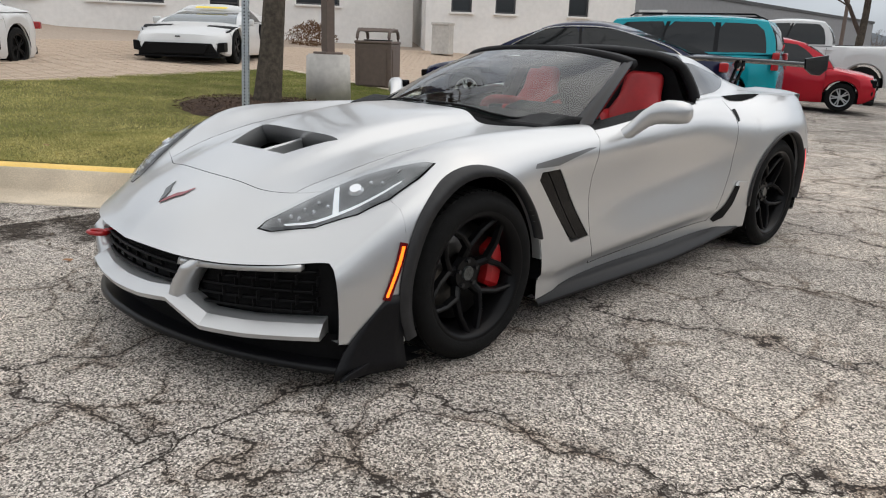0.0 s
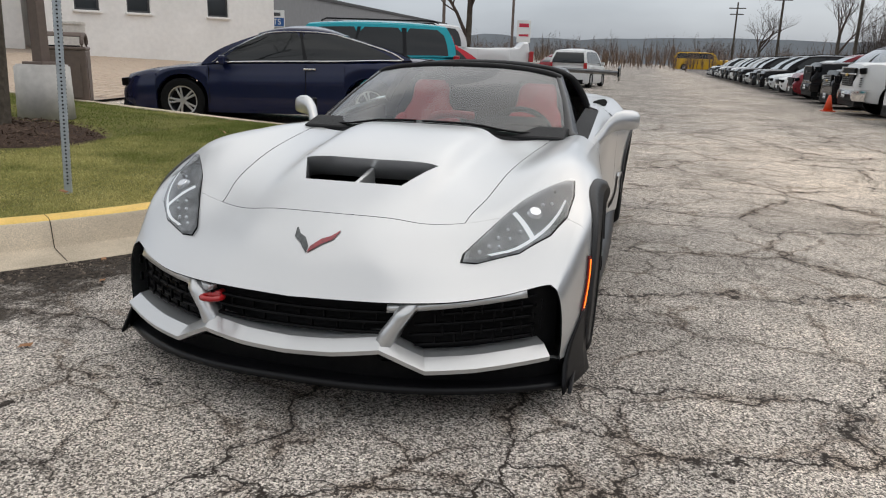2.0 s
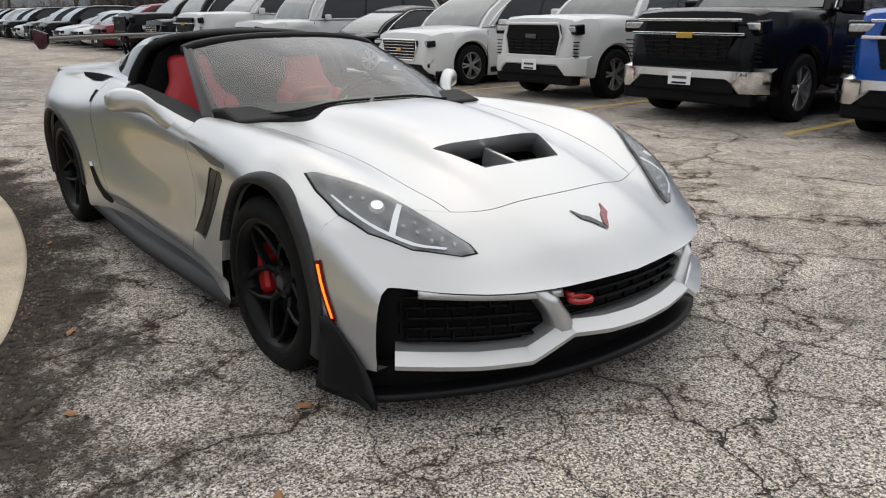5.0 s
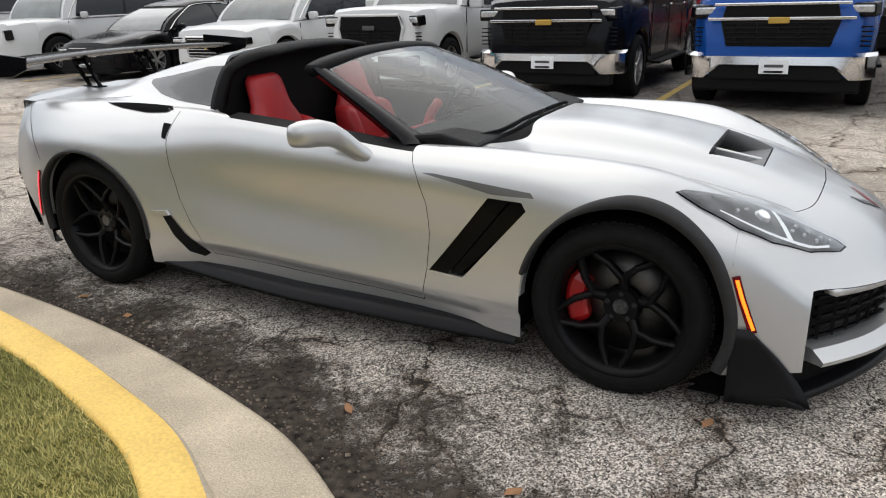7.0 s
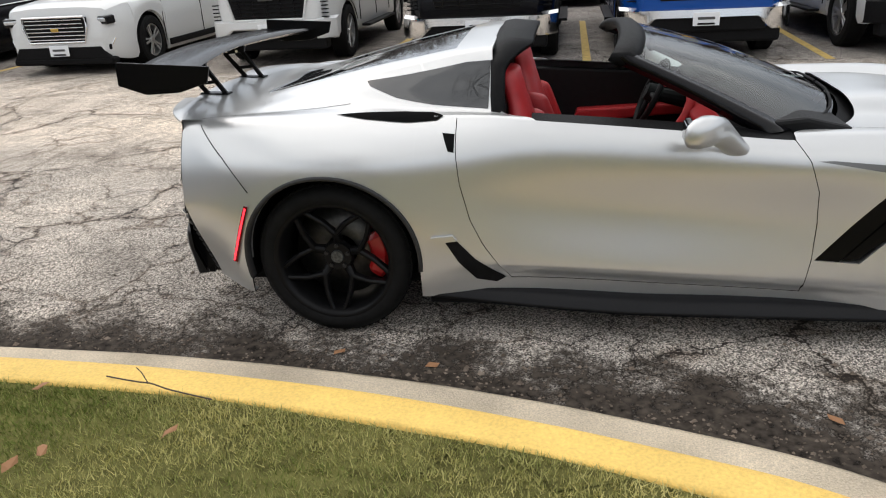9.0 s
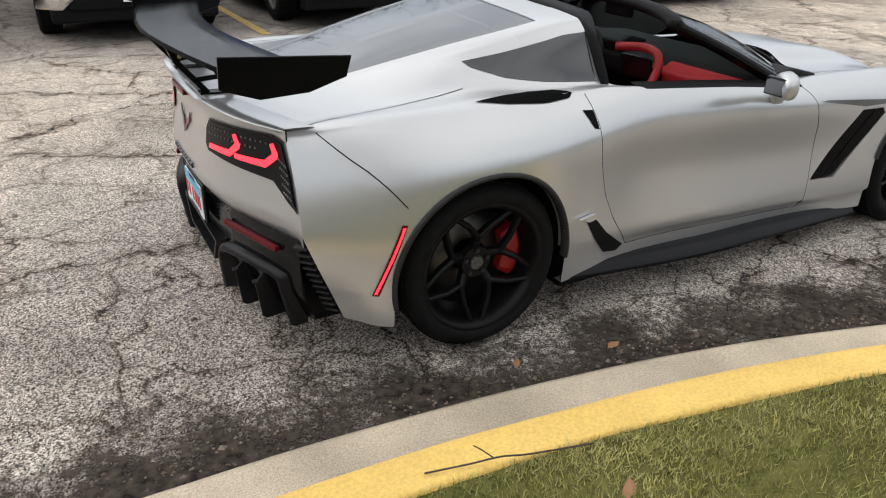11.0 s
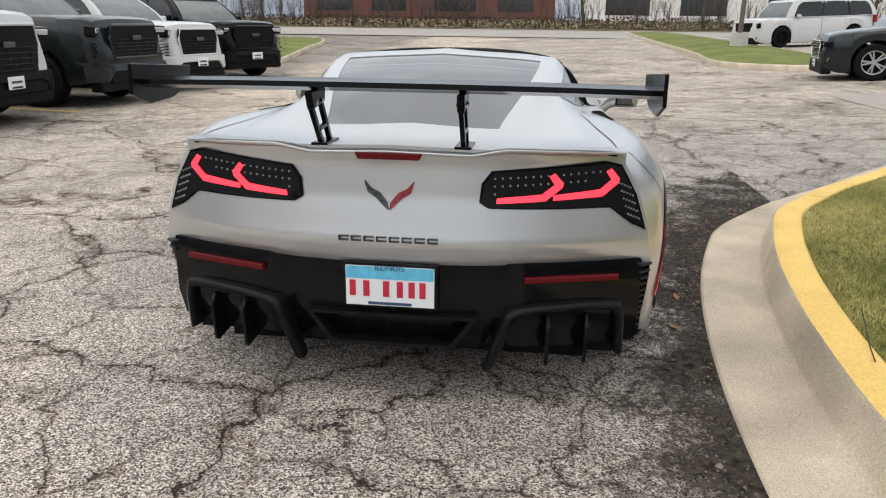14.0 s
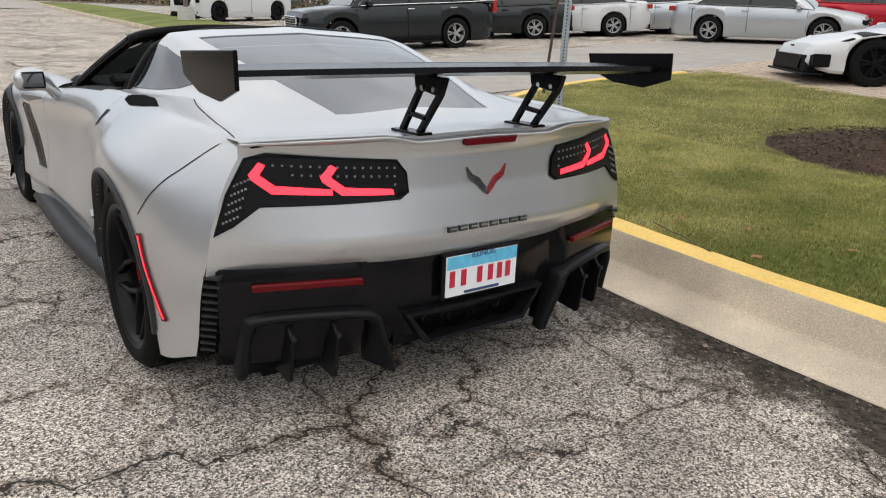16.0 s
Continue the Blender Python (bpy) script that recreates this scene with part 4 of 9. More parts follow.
# ---- nose: grille openings, silver bars, splitter ----
plan = lambda y: 2.30 - .36 * (abs(y) / .88) ** 2.2


def bar(name, path, prof, mat, label="", smooth=True):
    """Sweeps a small profile of (out, up) offsets along (y, z) points that follow the nose in plan."""
    bm = bmesh.new()
    ring = []
    for y, z in path:
        x = plan(y)
        nrm = Vector((1, .82 * (abs(y) / .88) ** 1.2 * math.copysign(1, y) if y else 0, 0)).normalized()
        ring.append([bm.verts.new(Vector((x, y, z)) + nrm * o + Vector((0, 0, u))) for o, u in prof])
    m = len(prof)
    for i in range(len(ring) - 1):
        for j in range(m):
            bm.faces.new((ring[i][j], ring[i][(j + 1) % m], ring[i + 1][(j + 1) % m], ring[i + 1][j]))
    bm.faces.new(ring[0])
    bm.faces.new(ring[-1])
    bmesh.ops.recalc_face_normals(bm, faces=bm.faces)
    return part(name, bm, mat, car, label, smooth)


def dense(pts, n=8):
    out = []
    for a, b in zip(pts[:-1], pts[1:]):
        out += [tuple(np.array(a) + (np.array(b) - np.array(a)) * k / n) for k in range(n)]
    return out + [pts[-1]]


low = dense([(0, .262), (.16, .268), (.31, .285), (.36, .26), (.45, .212), (.60, .212), (.82, .225)], 6)
low_full = [(-y, z) for y, z in low[::-1][:-1]] + low
bar("lower_bar", low_full, [(-.07, .042), (-.012, .034), (.034, .004), (.030, -.012), (-.07, -.018)], M_SILVER, "silver bumper bar below the grille", False)
for s in (1, -1):
    up = [(s * y, z) for y, z in dense([(.33, .414), (.40, .418), (.58, .430), (.76, .446)], 6)]
    bar("intake_brow", up, [(-.13, .020), (-.06, .018), (-.020, .010), (-.012, -.012), (-.09, -.014)], M_SILVER, "silver strip over the side intake")
    st = [(s * y, z) for y, z in dense([(.405, .450), (.390, .420), (.37, .385), (.335, .335), (.315, .285)], 4)]
    bm = bmesh.new()
    ring = []
    for y, z in st:
        x = plan(y) - .05 * max(0, (z - .405) / .045)
        ring.append([bm.verts.new((x + a, y + s * b, z)) for a, b in ((-.07, -.035), (.006, -.028), (.02, .0), (.0, .03), (-.07, .035))])
    for i in range(len(ring) - 1):
        for j in range(5):
            bm.faces.new((ring[i][j], ring[i][(j + 1) % 5], ring[i + 1][(j + 1) % 5], ring[i + 1][j]))
    bm.faces.new(ring[0])
    bm.faces.new(ring[-1])
    bmesh.ops.recalc_face_normals(bm, faces=bm.faces)
    part("grille_strut", bm, M_SILVER, car, "silver strut between grille and side intake", True)
    # black blade at the bumper's corner
    verts = []
    for z, x1 in ((.345, 1.795), (.30, 1.835), (.24, 1.89), (.17, 1.95), (.12, 1.985), (.085, 2.0)):
        for t in np.linspace(0, 1, 6):
            x = 1.738 + (x1 - 1.738) * t
            verts.append((x, s * (float(side_y(min(x, 1.955), max(z, .2))) + .007 + max(0, .2 - z) * .22 - .10 * max(0, x - 1.93)), z))
    b = part_mesh("corner_blade", verts, grid_faces(6, 6), M_CARBON, car, "black blade at the bumper corner")
    md = b.modifiers.new("sheet", "SOLIDIFY")
    md.thickness = .008
# dark grille inserts with a honeycomb of slats
bm = bmesh.new()
for y0, y1, z0, z1 in ((-.36, .36, .30, .43),):
    ys = np.linspace(y0, y1, 21)
    vt = [bm.verts.new((plan(y) - .07, y, z0)) for y in ys] + [bm.verts.new((plan(y) - .05, y, z1 + .01)) for y in ys]
    for i in range(20):
        bm.faces.new((vt[i], vt[i + 1], vt[22 + i], vt[21 + i]))
part("grille_back", bm, M_BLACK_PLASTIC, car)
for z in (.325, .36, .395):
    bar("grille_slat", [(y, z) for y in np.linspace(-.34, .34, 25)], [(-.045, .004), (-.03, .004), (-.03, -.004), (-.045, -.004)], M_GRILLE)
bm = bmesh.new()
for i, y in enumerate(np.linspace(-.33, .33, 16)):
    bm_box(bm, (plan(y) - .045, y, .3425 if i % 2 else .377), (.012, .005, .034))
tagged(part("grille_web", bm, M_GRILLE, car), kind="stuff")
for s in (1, -1):
    bm = bmesh.new()
    ys = np.linspace(.33, .84, 14)
    vt = [bm.verts.new((plan(y) - .09, s * y, .20)) for y in ys] + [bm.verts.new((plan(y) - .07, s * y, .46)) for y in ys]
    for i in range(13):
        bm.faces.new((vt[i], vt[i + 1], vt[15 + i], vt[14 + i]))
    part("intake_back", bm, M_BLACK_PLASTIC, car)
    for k, z in enumerate((.28, .315, .35, .385, .42)):
        y0 = .40 + .02 * abs(k - 1) + (.06 * (k - 2) if k > 2 else 0)
        bar("intake_slat", [(s * y, z + (y - .4) * .02) for y in np.linspace(y0, .80, 12)], [(-.05, .004), (-.035, .004), (-.035, -.004), (-.05, -.004)], M_GRILLE)
    bm = bmesh.new()
    for k in range(4):
        for i, y in enumerate(np.linspace(.47, .77, 6)):
            bm_box(bm, (plan(y) - .045, s * (y + (.025 if k % 2 else 0)), .2975 + .035 * k), (.012, .005, .034))
    tagged(part("intake_web", bm, M_GRILLE, car), kind="stuff")
# lower duct and splitter
ys = np.linspace(-.86, .86, 41)
verts = [(plan(y) - .05, y, .27 if abs(y) < .3 else .215) for y in ys] + [(plan(y) - .06, y, .12) for y in ys]
part_mesh("lower_duct", verts, grid_faces(2, 41), M_BLACK_PLASTIC, car, "black lower air duct")
ys = np.linspace(-.905, .905, 61)
sz = lambda y: .145 - .065 * (min(abs(y), .93) / .93) ** 1.6
sx = lambda y: plan(min(abs(y), .90)) + (.02 - .01 * abs(y))
rows_ = [[(sx(y) - .42 + .10 * abs(y), y, sz(y) + .015) for y in ys], [(sx(y) - .02, y, sz(y) + .022) for y in ys], [(sx(y), y, sz(y) + .018) for y in ys], [(sx(y) + .002, y, sz(y)) for y in ys], [(sx(y) - .03, y, sz(y) - .012) for y in ys], [(sx(y) - .42 + .10 * abs(y), y, sz(y) - .012) for y in ys]]
part_mesh("splitter", [p for r in rows_ for p in r], grid_faces(6, 61), M_CARBON, car, "black front splitter lip")
for s in (1, -1):
    part("splitter_winglet", prism([(1.745, .08), (1.99, .085), (1.97, .10), (1.87, .125), (1.755, .185)], s * .905, s * .920, bevel=.004), M_CARBON, car, "black winglet at the splitter's end")
bm = bmesh.new()
cx = plan(-.29) - .015
sweep([(cx + .035 * math.cos(t) + .03, -.29 + .035 * math.sin(t), .395 + .004 * math.cos(t)) for t in np.linspace(0, 2 * math.pi, 17)[:-1]], .009, 8, bm, True)
cyl((cx - .05, -.29, .395), (cx, -.29, .395), .012, seg=10, bm=bm)
part("tow_hook", bm, M_RED_CALIPER, car, "red tow hook in the grille", True)
for s in (1, -1):
    view = "left" if s > 0 else "right"
    conform("side_marker", [(1.722, .510), (1.745, .515), (1.815, .335), (1.790, .330)], view, M_RED_LENS, .003, .005, label="dark marker lamp housing")
    conform("marker_light", [(1.731, .502), (1.742, .503), (1.806, .345), (1.796, .342)], view, M_AMBER, .0095, label="lit amber side marker")
    conform("rear_marker", [(-1.690, .595), (-1.708, .598), (-1.812, .335), (-1.790, .330)], view, M_RED_LENS, .003, .005)
    conform("rear_marker_light", [(-1.696, .588), (-1.705, .590), (-1.805, .343), (-1.796, .341)], view, M_RED_LED, .0095, label="lit red side marker")
    # sills, skirt flare and rear brake duct
    xs = np.linspace(-.95, .965, 40)
    sec = [(-.07, .182), (-.02, .176), (-.004, .160), (.016, .139), (.021, .125), (-.05, .112)]
    verts = []
    for x in xs:
        yb = .925 + .012 * math.cos(x * 2.2)
        rise = .055 * max(0, (-.05 - x) / .9) ** 1.4 - .012 * max(0, x - .2)
        for o, z in sec:
            verts.append((x, s * (yb + o * (1 if o > .04 else 1) - .012), z + rise))
    part_mesh("side_skirt", verts, grid_faces(40, 6, flip=s < 0), M_CARBON, car, "dark side skirt blade")
    conform("brake_duct", [(-.872, .436), (-.825, .440), (-.748, .356), (-.622, .264), (-.660, .242), (-.745, .260), (-.818, .345)], view, M_BLACK_PLASTIC, .003, label="black brake cooling duct")
    conform("duct_lip", [(-.925, .458), (-.835, .463), (-.818, .441), (-.870, .436)], view, M_SILVER, .004, .016)
    conform("fuel_flap" if s > 0 else "door_release", [(-.872, .880), (-.822, .872), (-.822, .805), (-.845, .812)] if s < 0 else [(-1.12, .83), (-1.02, .83), (-1.02, .74), (-1.12, .74)], view, M_BLACK_PLASTIC if s < 0 else M_SILVER, .002)
    conform("door_release", [(-.872, .880), (-.822, .872), (-.822, .805), (-.845, .812)], view, M_BLACK_PLASTIC, .002)
    conform("quarter_window", [(-.70, .935), (-.695, 1.112), (-.80, 1.112), (-1.0, 1.088), (-1.245, 1.052), (-1.225, 1.035), (-1.10, .995), (-.93, .965)], view, M_TINT, .002, label="dark tinted quarter window")
    conform("bumper_seam", [(-1.935, .925), (-1.931, .926), (-1.80, .800), (-1.682, .655), (-1.686, .653), (-1.804, .797)], view, M_BLACK_PLASTIC, .0012)
    conform("hatch_seam", [(-1.96, s * .742), (-1.75, s * .718), (-1.42, s * .672), (-1.30, s * .645), (-1.30, s * .641), (-1.42, s * .668), (-1.75, s * .714), (-1.96, s * .738)], "top", M_BLACK_PLASTIC, .0012)
    # quarter intake on the haunch
    conform("haunch_intake", [(-1.325, s * .775), (-1.20, s * .800), (-1.02, s * .800), (-.90, s * .785), (-.875, s * .765), (-.93, s * .715), (-1.05, s * .712), (-1.20, s * .745)], "top", M_HOLLOW, .003, label="black air intake on the haunch")

# ---- rear: deck lip, lamps, lower panel, diffuser, exhausts ----
ys = np.linspace(-.76, .76, 41)
rp = lambda y: rear_plan(y)
sag = lambda y: -.026 * (1 - min(1.0, max(0.0, (abs(y) - .27) / .10)))      # the lip steps down in the middle
tip_ = lambda y: (max(0.0, abs(y) - .56) / .20) ** 2
lipx = lambda y: .06 * tip_(y) + .018 * (1 - min(1.0, max(0.0, (abs(y) - .27) / .10)))
rows_ = [[(rp(y) + .14, y, .957 - .02 * abs(y)) for y in ys], [(rp(y) + .05, y, .968 - .022 * abs(y) + sag(y) * .4 - .006 * tip_(y)) for y in ys], [(rp(y) - .026 + lipx(y), y, .978 - .03 * abs(y) + sag(y) - .014 * tip_(y)) for y in ys], [(rp(y) - .028 + lipx(y), y, .970 - .03 * abs(y) + sag(y) - .014 * tip_(y)) for y in ys], [(rp(y) + .012 + .02 * tip_(y), y, .947 - .016 * abs(y) + sag(y) * .6) for y in ys]]
part_mesh("deck_spoiler", [p for r in rows_ for p in r], grid_faces(5, 41), M_SILVER, car, "silver ducktail lip on the rear deck")
part("brake_light", prism([(-.11, .944), (.11, .944), (.10, .922), (-.10, .922)], -2.222, -2.19, "x", .003), M_RED_LENS, car, "dark red third brake light")
TL = [(-.30, .79), (-.305, .845), (-.335, .882), (-.69, .905), (-.745, .892), (-.80, .80), (-.838, .692), (-.785, .715), (-.715, .765), (-.33, .772)]
for s in (1, -1):
    lamp = empty("tail_lamp", "", "")
    lamp.parent = car
    pl = [(-s * y, z) for y, z in TL]
    c = (-.55 * -s, .81)
    conform("lamp_rim", [(c[0] + (y - c[0]) * 1.03, c[1] + (z - c[1]) * 1.10) for y, z in pl], "rear", M_BLACK_GLOSS, .002, .003, parent=lamp)
    conform("lamp_body", pl, "rear", M_CARBON, .008, parent=lamp, label="smoked black tail lamp")
    hook = [(.345, .784), (.500, .790), (.552, .832), (.557, .846), (.527, .880), (.510, .870), (.528, .844), (.490, .814), (.348, .802)]
    outer = [(y + .185 if y > .4 else .525, z + .008) for y, z in hook]
    for q in (hook, outer):
        conform("light_blade", [(s * y, z) for y, z in q], "rear", M_RED_LED, .0125, parent=lamp, label="glowing red light blade", step=.02)
    bm = bmesh.new()
    for i in range(16):
        for k in range(4):
            y, z = .34 + .024 * i, .79 + .025 * k + .001 * i
            if z > .815 + .003 * i and z < .885:
                loc, no = drop((s * y, z), "rear")
                bm_box(bm, loc + no * .010, (.003, .006, .006))
    for i in range(5):
        for k in range(5):
            loc, no = drop((s * (.742 + .010 * i + .009 * k), .84 - .026 * k - .004 * i), "rear")
            if loc is not None and .742 + .010 * i + .009 * k < .790 + .0085 * k - .004 * (k < 2):
                bm_box(bm, loc + no * .010, (.003, .006, .006))
    tagged(part("lamp_dots", bm, M_LAMP_GREY, lamp), kind="stuff")
# black lower panel
zs = np.linspace(.58, .24, 10)
ys = np.linspace(-.845, .845, 49)
verts = [(rear_plan(y) + .005 + (.02 if abs(y) < .42 else -.012) * min(1, (.58 - z) / .05) + max(0, .36 - z) * .35, y, z - .0) for z in zs for y in ys]
part_mesh("rear_valance", verts, grid_faces(10, 49, flip=True), M_BLACK_GLOSS, car, "gloss black lower rear panel")
for s in (1, -1):
    # silver side return beside the slotted outlet
    part("rear_reflector", box((rear_plan(.60) - .012, s * .605, .527), (.02, .33, .022), Matrix.Rotation(s * -.30, 4, "Z"), .004), M_RED_LENS, car, "red rear reflector strip")
    bm = bmesh.new()
    for k in range(11):
        z = .56 - .029 * k
        bm_box(bm, (0, 0, 0), (.075, .05, .009), Matrix.Translation((rear_plan(.82) + .015 + .135 * min(1, (.60 - z) / .38), s * (.836 - .001 * k), z)) @ Matrix.Rotation(s * -.75, 4, "Z"))
    part("outlet_slat", bm, M_TRIM_GREY, car, "black slotted air outlet")
    # diffuser hood with two fins
    out = crs([(.318, .160, 0), (.372, .33, 0), (.412, .410, 0), (.58, .432, 0), (.748, .424, 0), (.790, .385, 0), (.802, .20, 0)], np.linspace(0, 6, 31))
    bm = bmesh.new()
    ring = []
    for yo, zo, _ in out:
        xo = rear_plan(yo)
        k = max(0, .36 - zo)
        cy, cz = .575, .28
        yi, zi = cy + (yo - cy) * .87, cz + (zo - cz) * .84
        ring.append([bm.verts.new(p) for p in ((xo + .04, s * yo, zo + .012), (xo - .030 + k * .15, s * yo, zo + .006), (xo - .045 + k * .15, s * (yo + yi) / 2, (zo + zi) / 2), (xo - .036 + k * .15, s * yi, zi), (xo + .12, s * (yi + (cy - yi) * .1), zi - .01))])
    for i in range(len(ring) - 1):
        for j in range(4):
            bm.faces.new((ring[i][j], ring[i][j + 1], ring[i + 1][j + 1], ring[i + 1][j]))
    bmesh.ops.recalc_face_normals(bm, faces=bm.faces)
    part("diffuser_hood", bm, M_CARBON, car, "black diffuser surround", True)
    part("diffuser_throat", prism([(.44, .20), (.47, .385), (.60, .405), (.73, .385), (.77, .20)] if s > 0 else [(-.44, .20), (-.47, .385), (-.60, .405), (-.73, .385), (-.77, .20)], -2.03, -2.00, "x"), M_BLACK_PLASTIC, car)
    for y in (.535, .665):
        x0 = rear_plan(y)
        part("diffuser_fin", prism([(x0 + .12, .385), (x0 - .02, .385), (x0 - .05, .35), (x0 - .035, .20), (x0 - .02, .188), (x0 + .12, .20)], s * y - .006, s * y + .006, bevel=.003), M_CARBON, car, "black diffuser fin")
        part("fin_bolt", cyl((x0 - .058, s * y, .355), (x0 - .04, s * y, .355), .008, seg=10), M_TRIM_GREY, car)
bm = bmesh.new()
ex = [(.30, .375), (-.30, .375), (-.215, .245), (.215, .245)]
ins = [(.275, .362), (-.275, .362), (-.20, .258), (.20, .258)]
for i in range(4):
    j = (i + 1) % 4
    p = [(-2.205, *ex[i]), (-2.205, *ex[j]), (-2.205, *ins[j]), (-2.205, *ins[i])]
    q = [bm.verts.new(a) for a in p] + [bm.verts.new((-2.12, a[1], a[2])) for a in p]
    bm.faces.new(q[:4])
    bm.faces.new((q[3], q[2], q[6], q[7]))
    bm.faces.new((q[1], q[0], q[4], q[5]))
bmesh.ops.recalc_face_normals(bm, faces=bm.faces)
part("exhaust_frame", bm, M_CARBON, car, "black frame round the exhausts")
part("exhaust_recess", box((-2.13, 0, .31), (.01, .6, .16)), M_BLACK_PLASTIC, car)
for y in (-.165, -.055, .055, .165):
    bm = lathe([(0, .040), (.0, .044), (.05, .044), (.05, .040), (.0, .040)], 24, (0, 0, 0), 1)
    bmesh.ops.transform(bm, matrix=Matrix.Translation((-2.165, y, .300)) @ Matrix.Rotation(radians(-90), 4, "Z"), verts=bm.verts)
    part("exhaust_tip", bm, M_BLACK_GLOSS, car, "dark round exhaust tip", True)
# underbody
part("underbody", box((0, 0, .165), (3.9, 1.36, .06)), M_BLACK_PLASTIC, car)
# two unseen slabs, added to deepen the shadow on the ground below
part("side_undertray", box((0, 0, .150), (1.90, 1.78, .03)), M_BLACK_PLASTIC, car)
part("rear_undertray", box((-1.93, 0, .235), (.30, 1.24, .03)), M_BLACK_PLASTIC, car)

# plate with bars for its characters
pl = empty("number_plate", "", "")
pl.parent = car
px = -2.212
part("plate_frame", box((px + .012, 0, .485), (.014, .33, .175), None, .004), M_BLACK_GLOSS, pl)
part("plate_panel", box((px, 0, .485), (.006, .303, .150), None, .002), M_PLATE_WHITE, pl, "white and blue registration plate with red characters")
part("plate_sky", box((px - .003, 0, .537), (.003, .298, .044)), M_PLATE_BLUE, pl)
for y in (.127, .080, .012, -.035, -.075, -.112):
    part("plate_character", box((px - .004, y + .0, .478), (.003, .021, .060)), M_PLATE_RED, pl)
part("plate_text_bar", box((px - .004, 0, .421), (.003, .15, .010)), M_PLATE_DARK, pl)


def text(name, body, size, m, mat, parent, extrude=.002, label=""):
    cu = bpy.data.curves.new(name, "FONT")
    cu.body, cu.size, cu.extrude = body, size, extrude
    cu.align_x, cu.align_y = "CENTER", "CENTER"
    ob = new(name + "_src", cu)
    dg = bpy.context.evaluated_depsgraph_get()
    me = bpy.data.meshes.new_from_object(ob.evaluated_get(dg))
    bpy.data.objects.remove(ob)
    me.materials.clear()
    me.materials.append(mat)
    t = new(name, me)
    t.parent = parent
    t.matrix_basis = m
    if label:
        tagged(t, label)
    return t


text("state_name", "ILLINOIS", .027, Matrix.Translation((px - .005, 0, .549)) @ pose(0, 0, 0, 90, 0, -90), M_PLATE_DARK, pl, .001)

# emblems as plain winged shapes
for view, w1, w2 in (("front", M_BADGE_DARK, M_BADGE_RED), ("rear", M_BADGE_DARK, M_BADGE_RED)):
    s = -1 if view == "front" else 1
    z0 = .535 if view == "front" else .755
    h = .05 if view == "front" else .095
    left = [(.0015, 0), (.004, h * .26), (.03, h * .60), (.058, h * .74), (.080, h), (.083, h * .98), (.072, h * .60), (.042, h * .40), (.020, h * .16)]
    for q, m in ((1, w1), (-1, w2)):
        conform("emblem", [(q * s * y, z0 + z) for y, z in left], view, m, .002, .004, step=.03, label="small winged emblem")
for k in range(8):
    bm = bmesh.new()
    y = .15 - .0425 * k
    bm_box(bm, (-2.232, y, .655), (.01, .034, .006))
    bm_box(bm, (-2.232, y + .0, .668), (.01, .034, .005))
    bm_box(bm, (-2.232, y + .014, .6615), (.01, .006, .016))
    part("nameplate_bar", bm, M_BADGE_DARK, car, "dark raised nameplate mark")

# ---- small corrections of height: the nose a little up, the tail a little down ----


def smooth_step(a, b, v):
    t = min(1.0, max(0.0, (v - a) / (b - a)))
    return t * t * (3 - 2 * t)


def settle(ob):
    for ch in ob.children:
        if ch.name.startswith("wheel"):
            continue
        if ch.type == "MESH" and ch.name.startswith("state_name"):
            ch.location.z -= .018
        elif ch.type == "MESH":
            n_ = len(ch.data.vertices)
            c = np.zeros(n_ * 3)
            ch.data.vertices.foreach_get("co", c)
            c = c.reshape(-1, 3)
            for p in c:
                x, z = p[0], p[2]
                if x > .9:
                    p[2] += .022 * smooth_step(.95, 1.5, x) * smooth_step(.44, .60, z)
                elif x < -.6:
                    p[2] -= .024 * smooth_step(-.6, -1.1, x) * max(smooth_step(.70, .88, z), smooth_step(-1.75, -2.0, x) * smooth_step(.22, .55, z))
            ch.data.vertices.foreach_set("co", c.reshape(-1))
            ch.data.update()
        settle(ch)


settle(car)

# ---- rear wing ----
wing = empty("rear_wing", "", "")
wing.parent = car
ys = np.linspace(-.83, .83, 61)


def wing_section(y):
    k = abs(y) / .83
    c = -2.19 + .13 * k ** 1.8
    z = 1.128 - .016 * k ** 2
    ch = .27
    pts = []
    for t, up in ((0, .0), (.06, .012), (.35, .016), (.7, .010), (.97, .010), (1.0, .018), (1.01, .002), (.6, -.018), (.2, -.018)):
        pts.append((c + ch * (.5 - t), y, z + up))
    return pts


